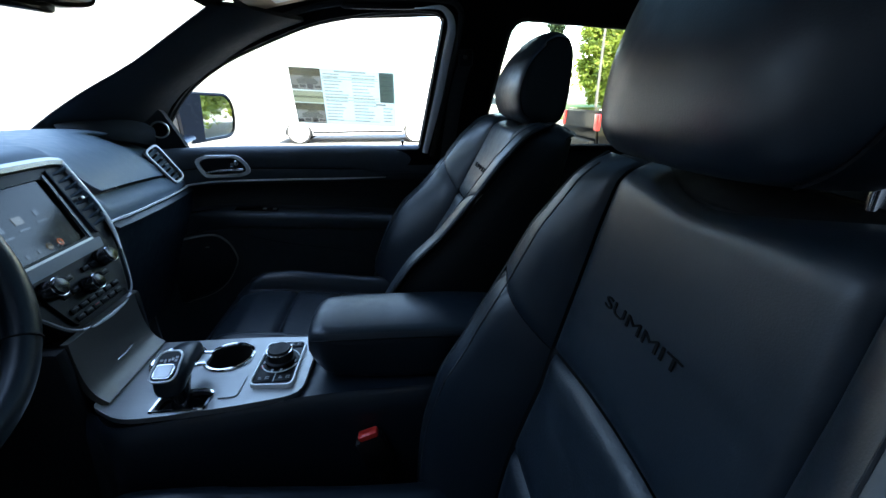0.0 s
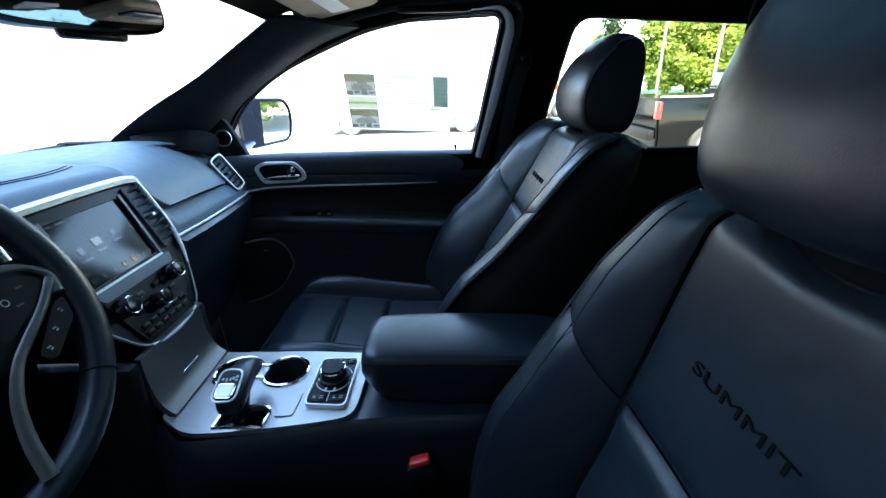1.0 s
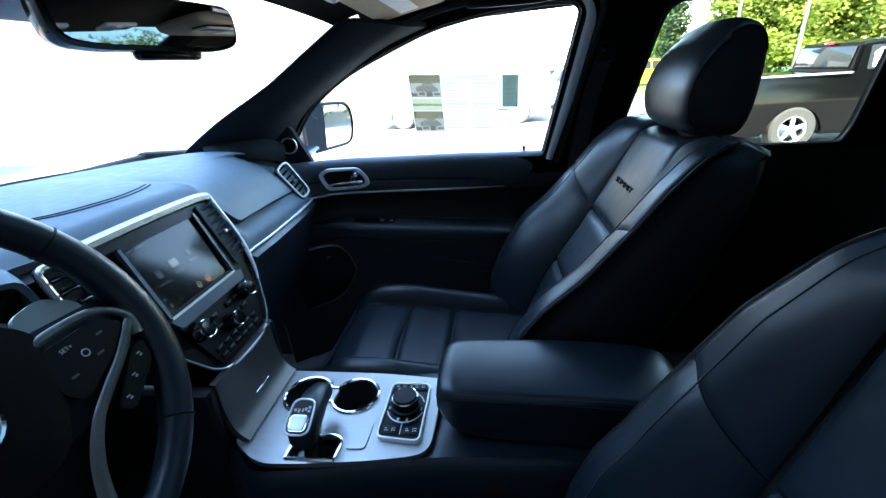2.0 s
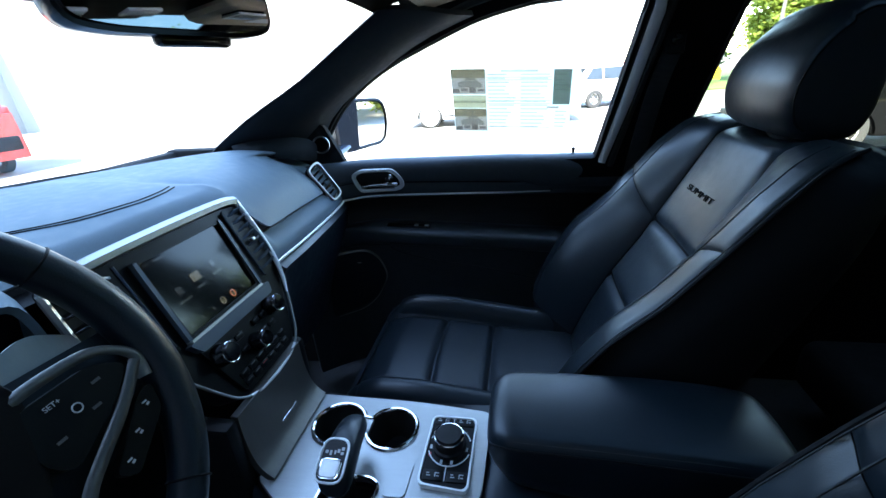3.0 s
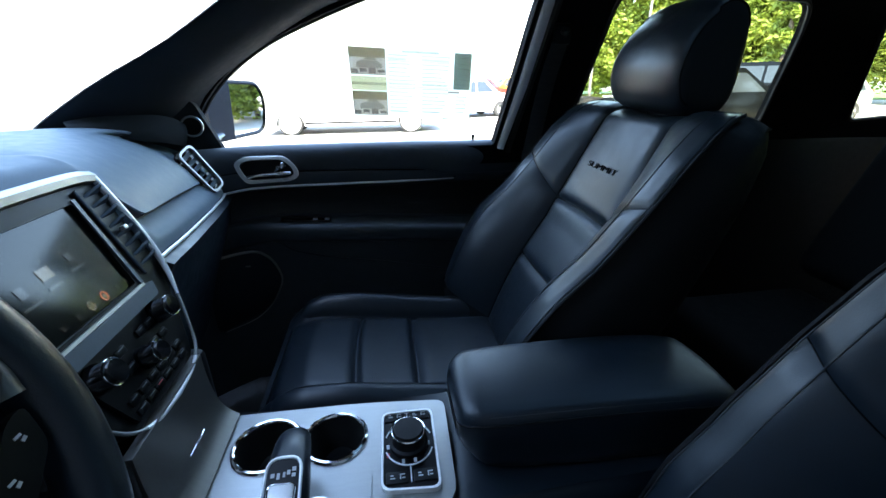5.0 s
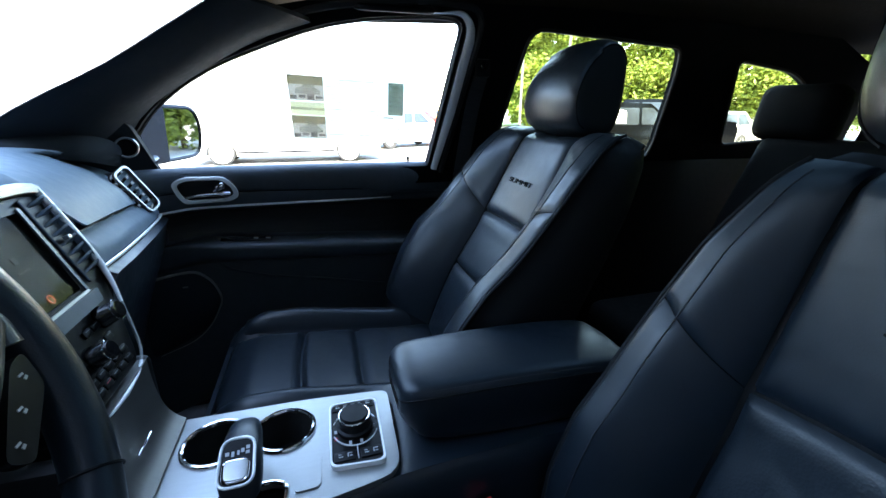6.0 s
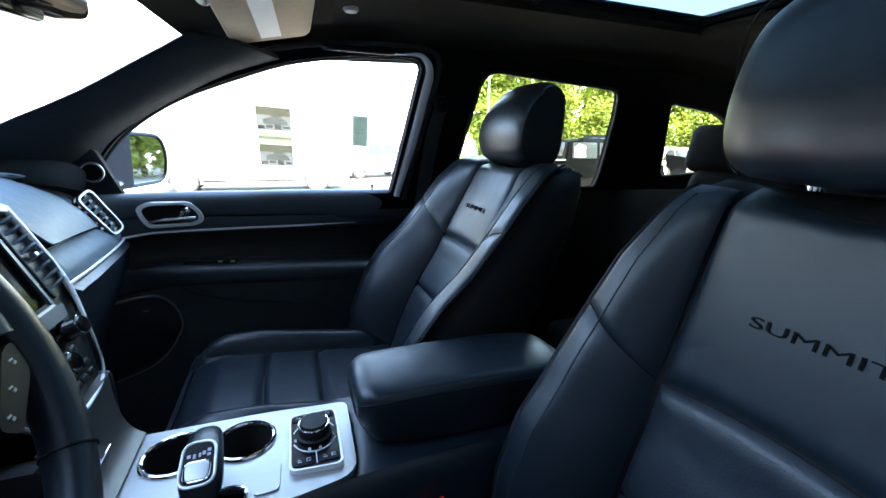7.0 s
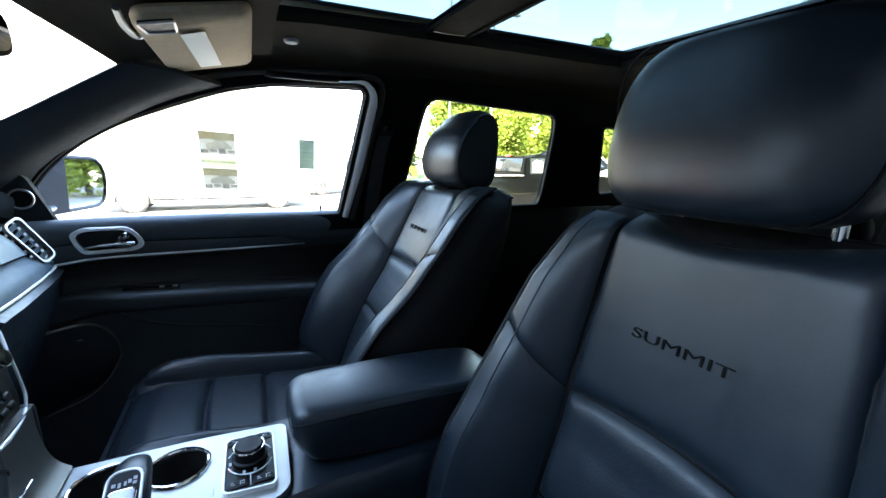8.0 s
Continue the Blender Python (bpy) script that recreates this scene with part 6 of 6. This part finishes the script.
def car_body(profile, y0, y1, tuck, paint, parent, arches):
    """A car's painted shell from its side outline (x, z), with wheel arches, narrower above the waist."""
    pts = []
    for x, z in profile:
        pts.append((x, z))
    low = [(profile[-1][0], 0.28)]
    for ax, r in sorted(arches, reverse=True):
        for a in np.linspace(0, math.pi, 12):
            low.append((ax + r * 1.14 * math.cos(a), 0.30 + r * 1.14 * math.sin(a)))
    low.append((profile[0][0], 0.28))
    loop = pts + low
    n = len(loop)
    mid_z = 0.95
    rows = []
    for t, yy in ((0, y0), (1, y1)):
        rows.append([(x, yy + (1 if t == 0 else -1) * tuck * max(0, z - mid_z) / 0.8, z) for x, z in loop])
    from mathutils.geometry import tessellate_polygon
    tris = tessellate_polygon([[Vector((x, z, 0)) for x, z in loop]])
    bm = bmesh.new()
    vs = [[bm.verts.new(p) for p in r] for r in rows]
    for t in tris:
        if len(set(t)) == 3:
            bm.faces.new([vs[0][i] for i in t])
            bm.faces.new([vs[1][i] for i in reversed(t)])
    for i in range(n):
        j = (i + 1) % n
        bm.faces.new((vs[0][i], vs[0][j], vs[1][j], vs[1][i]))
    bmesh.ops.recalc_face_normals(bm, faces=bm.faces)
    bmesh.ops.bevel(bm, geom=[e for e in bm.edges if e.is_manifold and e.calc_face_angle(0) > 0.9], offset=0.045, segments=2, affect="EDGES", clamp_overlap=True)
    return part("body", bm, paint, parent, sharp=30)


def suv(name, label, at, turn, paint, long=4.7):
    """A parked sport-utility car: nose towards -x before turning, near side at y = 0."""
    car = thing(name, label, "parked car")
    k = long / 4.7
    prof = [(0.05 * k, 0.45), (0.02 * k, 0.75), (0.12 * k, 0.98), (1.05 * k, 1.10), (1.75 * k, 1.62), (2.2 * k, 1.70), (3.9 * k, 1.68), (4.45 * k, 1.20), (4.66 * k, 1.05), (4.68 * k, 0.45)]
    ax = (0.92 * k, 3.72 * k)
    car_body(prof, 0.0, 1.85, 0.16, paint, car, [(a, 0.37) for a in ax])
    for a in ax:
        wheel_at(car, a, 0.10, 0.36, 0.22)
        wheel_at(car, a, 1.75, 0.36, 0.22)
    for q in ([(1.35, 1.12), (2.3, 1.12), (2.3, 1.58), (1.85, 1.58)], [(2.38, 1.12), (3.3, 1.12), (3.3, 1.58), (2.38, 1.58)], [(3.38, 1.12), (4.2, 1.14), (3.85, 1.57), (3.38, 1.58)]):
        part("side_window", prism(rounded([(x * k, z) for x, z in q], 0.04), lambda a, b, d: (a, -0.006 + 0.16 * max(0, b - 0.95) / 0.8 + d - 0.004, b), 0.012), CARGLASS, car)
        part("side_window", prism(rounded([(x * k, z) for x, z in q], 0.04), lambda a, b, d: (a, 1.856 - 0.16 * max(0, b - 0.95) / 0.8 - d + 0.004, b), 0.012), CARGLASS, car)
    # windscreen glass given a pale base colour for the sky it reflects
    part("windscreen", box((0.02, 1.35, 0.80), (1.40 * k, 0.925, 1.365), 0.01, 2, (0, 53, 0)), PALEGLASS, car)
    part("rear_window", box((0.02, 1.3, 0.42), (4.20 * k, 0.925, 1.43), 0.01, 2, (0, -38, 0)), CARGLASS, car)
    for y in (0.12, 1.73):
        part("tail_lamp", box((0.08, 0.20, 0.30), (4.60 * k, y, 1.02), 0.03), LAMP_RED, car)
        part("head_lamp", box((0.12, 0.30, 0.16), (0.10 * k, y + (0.1 if y < 1 else -0.1), 0.84), 0.03), LAMP_CLEAR, car)
    part("bumper", box((0.10, 1.7, 0.25), (4.66 * k, 0.925, 0.55), 0.04), SHELL, car)
    car.matrix_world = Matrix.Translation(at) @ pose(0, 0, 0, 0, 0, turn)
    return car


def van(at):
    v = thing("white_van", "white panel van parked in full sun", "parked van")
    prof = [(0.02, 0.45), (0.0, 0.80), (0.15, 1.02), (0.85, 1.25), (1.55, 1.92), (2.0, 2.05), (5.95, 2.13), (6.05, 1.2), (6.06, 0.45)]
    car_body(prof, 0.0, 1.9, 0.10, WHITE_PAINT, v, [(0.92, 0.42), (4.98, 0.42)])
    for a in (0.92, 4.98):
        for y in (0.10, 1.80):
            w = part("wheel", lathe([(0.25, -0.11), (0.37, -0.11), (0.41, -0.08), (0.41, 0.08), (0.37, 0.11), (0.25, 0.11)], (a, y, 0.41), 28, (90, 0, 0)), TYRE, v)
            part("wheel_cover", lathe([(0.0, -0.02), (0.33, -0.01), (0.355, 0.0), (0.34, 0.02), (0.0, 0.05)], (a, y - 0.10, 0.41), 28, (90, 0, 0)), WHITE_PAINT, w, "white wheel cover")
    part("sill_strip", box((3.1, 0.03, 0.06), (2.95, -0.005, 0.40), 0.01), SHELL, v)
    part("front_lamp", box((0.12, 0.3, 0.2), (0.12, 0.2, 0.9), 0.03), LAMP_CLEAR, v)
    v.location = at
    return v


van((-4.21, 15.4, GZ))

# wheels and bonnet of the car that the camera looks into
own = thing("road_wheels", "black tyres with alloy wheels under the car", "car wheels", at=(0, 0, GZ))
for wx in (-1.05, 1.72):
    for wy in (-0.02, 1.46):
        wheel_at(own, wx, wy, 0.40, 0.24)
rows = [[(-1.28 - 0.95 * t, CY + q * (0.80 - 0.10 * t), 1.17 - 0.16 * t - 0.05 * q * q - 0.10 * max(0, t - 0.8) * 5 * t) for q in np.linspace(-1, 1, 13)] for t in np.linspace(0, 1, 9)]
tagged(part("bonnet", sheet(np.array(rows), 0.02), BODY_BLUE), "dark blue painted bonnet of the car", "car bonnet", kind="structure")
tagged(part("underbody", box((3.3, 1.5, 0.40), (0.35, CY, 0.21), 0.06), SHELL), "black underbody of the car", "car underbody", kind="structure")
tagged(part("front_body", box((0.95, 1.55, 0.80), (-1.76, CY, 0.42), 0.10), BODY_BLUE), "dark blue painted front of the car", "car body", kind="structure")


big = suv("red_van", "tall red passenger van parked in the sun", (0, 0, 0), 0, RED_PAINT, 4.7)
big.matrix_world = Matrix.Translation((-19.1, 8.25, GZ)) @ pose(0, 0, 0, 0, 0, -6) @ Matrix.Diagonal((1.15, 1.15, 1.5, 1))
suv("white_car", "white car parked in a far row", (5.6, 22.6, GZ), 200, WHITE_PAINT, 4.4)
suv("red_car", "red car parked in a far row", (8.0, 30.5, GZ), 195, RED_PAINT, 4.4)
suv("yellow_car", "yellow car parked in a far row", (11.8, 32.5, GZ), 190, YELLOW, 4.4)
suv("silver_car", "silver car parked in the back row", (14.0, 14.0, GZ), 10, GREY_PAINT, 4.7)
black = suv("black_car", "black sport-utility car parked behind, nose turned aside", (0, 0, 0), 0, DARK_PAINT, 4.7)
black.matrix_world = Matrix.Translation((17.8, 15.0, GZ)) @ pose(0, 0, 0, 0, 0, 130) @ Matrix.Diagonal((1.15, 1.15, 1.30, 1))

# dark pickup
pk = thing("pickup_truck", "dark grey pickup truck with chrome wheels and red tail lamp", "pickup truck")
PX, PY = 4.45, 9.1
prof = [(0.05, 0.55), (0.0, 0.95), (0.02, 1.36), (1.95, 1.38), (2.02, 1.40), (2.10, 1.88), (2.6, 1.94), (3.4, 1.92), (4.15, 1.42), (5.35, 1.28), (5.45, 0.95), (5.42, 0.5)]
car_body(prof, 0.0, 1.95, 0.12, DARK_PAINT, pk, [(1.18, 0.42), (4.60, 0.42)])
for x in (1.18, 4.60):
    wheel_at(pk, x, 0.10, 0.41, 0.26)
    wheel_at(pk, x, 1.85, 0.41, 0.26)
for q, mt in (([(2.22, 1.42), (3.0, 1.42), (3.0, 1.82), (2.24, 1.82)], CARGLASS), ([(3.08, 1.42), (3.95, 1.42), (3.40, 1.82), (3.08, 1.82)], CARGLASS)):
    part("side_window", prism(rounded(q, 0.04), lambda a, b, d: (a, -0.008 + 0.12 * max(0, b - 0.95) / 0.8 + d - 0.004, b), 0.012), mt, pk)
part("window_paper", prism([(2.30, 1.46), (2.62, 1.46), (2.62, 1.74), (2.42, 1.78), (2.30, 1.70)], lambda a, b, d: (a, -0.017 + 0.12 * max(0, b - 0.95) / 0.8 + d - 0.004, b), 0.004), LABEL, pk, "white paper behind the glass")
part("rear_window", box((0.02, 1.5, 0.36), (2.045, 0.975, 1.64), 0.01, 2, (0, 9, 0)), CARGLASS, pk)
part("brake_lamp", box((0.03, 0.24, 0.05), (2.09, 0.975, 1.885), 0.01), LAMP_RED, pk)
for y in (0.06, 1.89):
    part("tail_lamp", box((0.10, 0.16, 0.36), (0.03, y, 1.12), 0.03), LAMP_RED, pk)
    part("head_lamp", box((0.14, 0.34, 0.22), (5.40, y + (0.12 if y < 1 else -0.12), 1.05), 0.04), LAMP_CLEAR, pk)
part("bumper", box((0.16, 1.9, 0.22), (-0.06, 0.975, 0.62), 0.04), SHELL, pk)
part("bed_rail", box((1.95, 0.06, 0.035), (1.0, 0.03, 1.385), 0.008), ALLOY, pk, "bright metal rail")
pk.location = (PX, PY, GZ)


# ---- trees and poles ----
def tree(label, at, height, spread, leafmat, seed, conifer=False, low=0.30):
    rnd = random.Random(seed)
    t = thing("tree", label, "tree", "trees behind the car park", at=at)
    trunk_h = height * (low if not conifer else 0.12)
    path = spline([(0, 0, 0), (rnd.uniform(-.15, .15), rnd.uniform(-.15, .15), height * 0.4), (rnd.uniform(-.3, .3), rnd.uniform(-.3, .3), height * 0.92)], 12)
    bm = tube(path, list(np.linspace(height * 0.022, height * 0.005, 12)), 9)
    ends = []
    for k in range(16 if not conifer else 0):
        h = rnd.uniform(trunk_h, height * 0.85)
        a = rnd.uniform(0, 2 * math.pi)
        L = spread * rnd.uniform(0.5, 0.95) * (1.1 - 0.5 * h / height)
        p0 = Vector(path[min(11, int(h / height * 12))])
        p2 = p0 + Vector((math.cos(a) * L, math.sin(a) * L, L * rnd.uniform(0.3, 0.9)))
        p1 = (p0 + p2) / 2 + Vector((0, 0, -0.1 * L))
        tube(spline([p0, p1, p2], 6), list(np.linspace(height * 0.009, height * 0.002, 6)), 6, bm=bm)
        ends += [p1, p2, (p1 + p2) / 2]
    part("trunk", bm, BARK, t)
    vs, fs = [], []

    def leaf(c, s):
        u = Vector((rnd.gauss(0, 1), rnd.gauss(0, 1), rnd.gauss(0, 0.6))).normalized()
        w = u.cross(Vector((rnd.gauss(0, 1), rnd.gauss(0, 1), rnd.gauss(0, 1)))).normalized()
        i = len(vs)
        vs.extend([c - u * s, c + w * s * 0.45, c + u * s, c - w * s * 0.45])
        fs.append((i, i + 1, i + 2, i + 3))

    if conifer:
        for k in range(5200):
            h = rnd.uniform(0.08, 1.0)
            r = spread * (1 - h) ** 0.85 * rnd.uniform(0.25, 1.0) * (0.78 + 0.22 * math.sin(h * 55))
            a = rnd.uniform(0, 2 * math.pi)
            leaf(Vector((r * math.cos(a), r * math.sin(a), h * height)), rnd.uniform(0.10, 0.22))
    else:
        clumps = []
        for k in range(70):
            z = rnd.uniform(trunk_h * 0.8, height)
            q = (z - trunk_h * 0.8) / (height - trunk_h * 0.8)
            r = spread * math.sqrt(max(0.03, math.sin(math.pi * min(1, q * 0.85 + 0.12)))) * rnd.uniform(0.3, 1.0)
            a = rnd.uniform(0, 2 * math.pi)
            clumps.append((Vector((r * math.cos(a), r * math.sin(a), z)), rnd.uniform(0.35, 0.8) * spread * 0.36))
        clumps += [(e, spread * 0.24) for e in ends]
        for c, s in clumps:
            for k in range(230):
                d = Vector((rnd.gauss(0, 1), rnd.gauss(0, 1), rnd.gauss(0, 0.75))) * s * 0.6
                leaf(c + d, rnd.uniform(0.09, 0.20))
    me = bpy.data.meshes.new("crown")
    me.from_pydata([tuple(v) for v in vs], [], fs)
    me.materials.append(leafmat)
    cr = new("crown", me)
    cr.parent = t
    return t


LAB = "leafy green tree in bright spring leaf"
spots = [(15.0, 30, 9.5, 2.0), (16.5, 30, 10.5, 3.4), (21, 29, 8.6, 3.4), (25, 27, 8.0, 3.4), (28.5, 24, 8.3, 3.4), (31, 19.5, 8.8, 3.4), (33, 14, 11, 3.6), (30, 7, 10.5, 3.5), (27, 1, 10, 3.6), (25, -5, 10, 3.8), (22, -11, 10, 3.8), (33, -4, 11, 4.0), (20, 36, 11, 3.8), (30, 33, 9.4, 3.8)]
for i, (x, y, h, s) in enumerate(spots):
    tree(LAB, (x, y, GZ), h, s, LEAF, 20 + i, low=0.13)
for i, (x, y) in enumerate(((38, -3), (35, -12), (20.5, 3.2), (24, 7.5))):
    tree("low bushy green tree with leaves almost to the ground", (x, y, GZ), 7.0, 2.8, LEAF, 60 + i, low=0.10)
tree("tall dark green conifer behind the leafy trees", (13.2, 36, GZ), 11, 1.8, LEAF_DARK, 77, True)
tree("slim green poplar in the far distance", (13.1, 38.0, GZ), 4.6, 0.9, LEAF, 91)
tree("tall pointed tree behind the car park", (19.1, 19.75, GZ), 8.6, 0.8, LEAF, 92)
for x, y, h in ((11.75, 24.5, 11), (13.3, 22.1, 9.5)):
    lp = thing("street_lamp", "tall grey steel lamp post at the car park edge", "lamp post", "lamp posts", at=(x, y, GZ))
    part("post", tube([(0, 0, 0), (0, 0, h)], [0.085, 0.05], 10), POLE, lp)
    part("arm", tube(spline([(0, 0, h - 0.1), (0.3, -0.2, h + 0.1), (0.9, -0.5, h + 0.15)], 8), 0.035, 8), POLE, lp)
    part("lamp_head", box((0.6, 0.3, 0.12), (1.0, -0.55, h + 0.13), 0.04), POLE, lp)
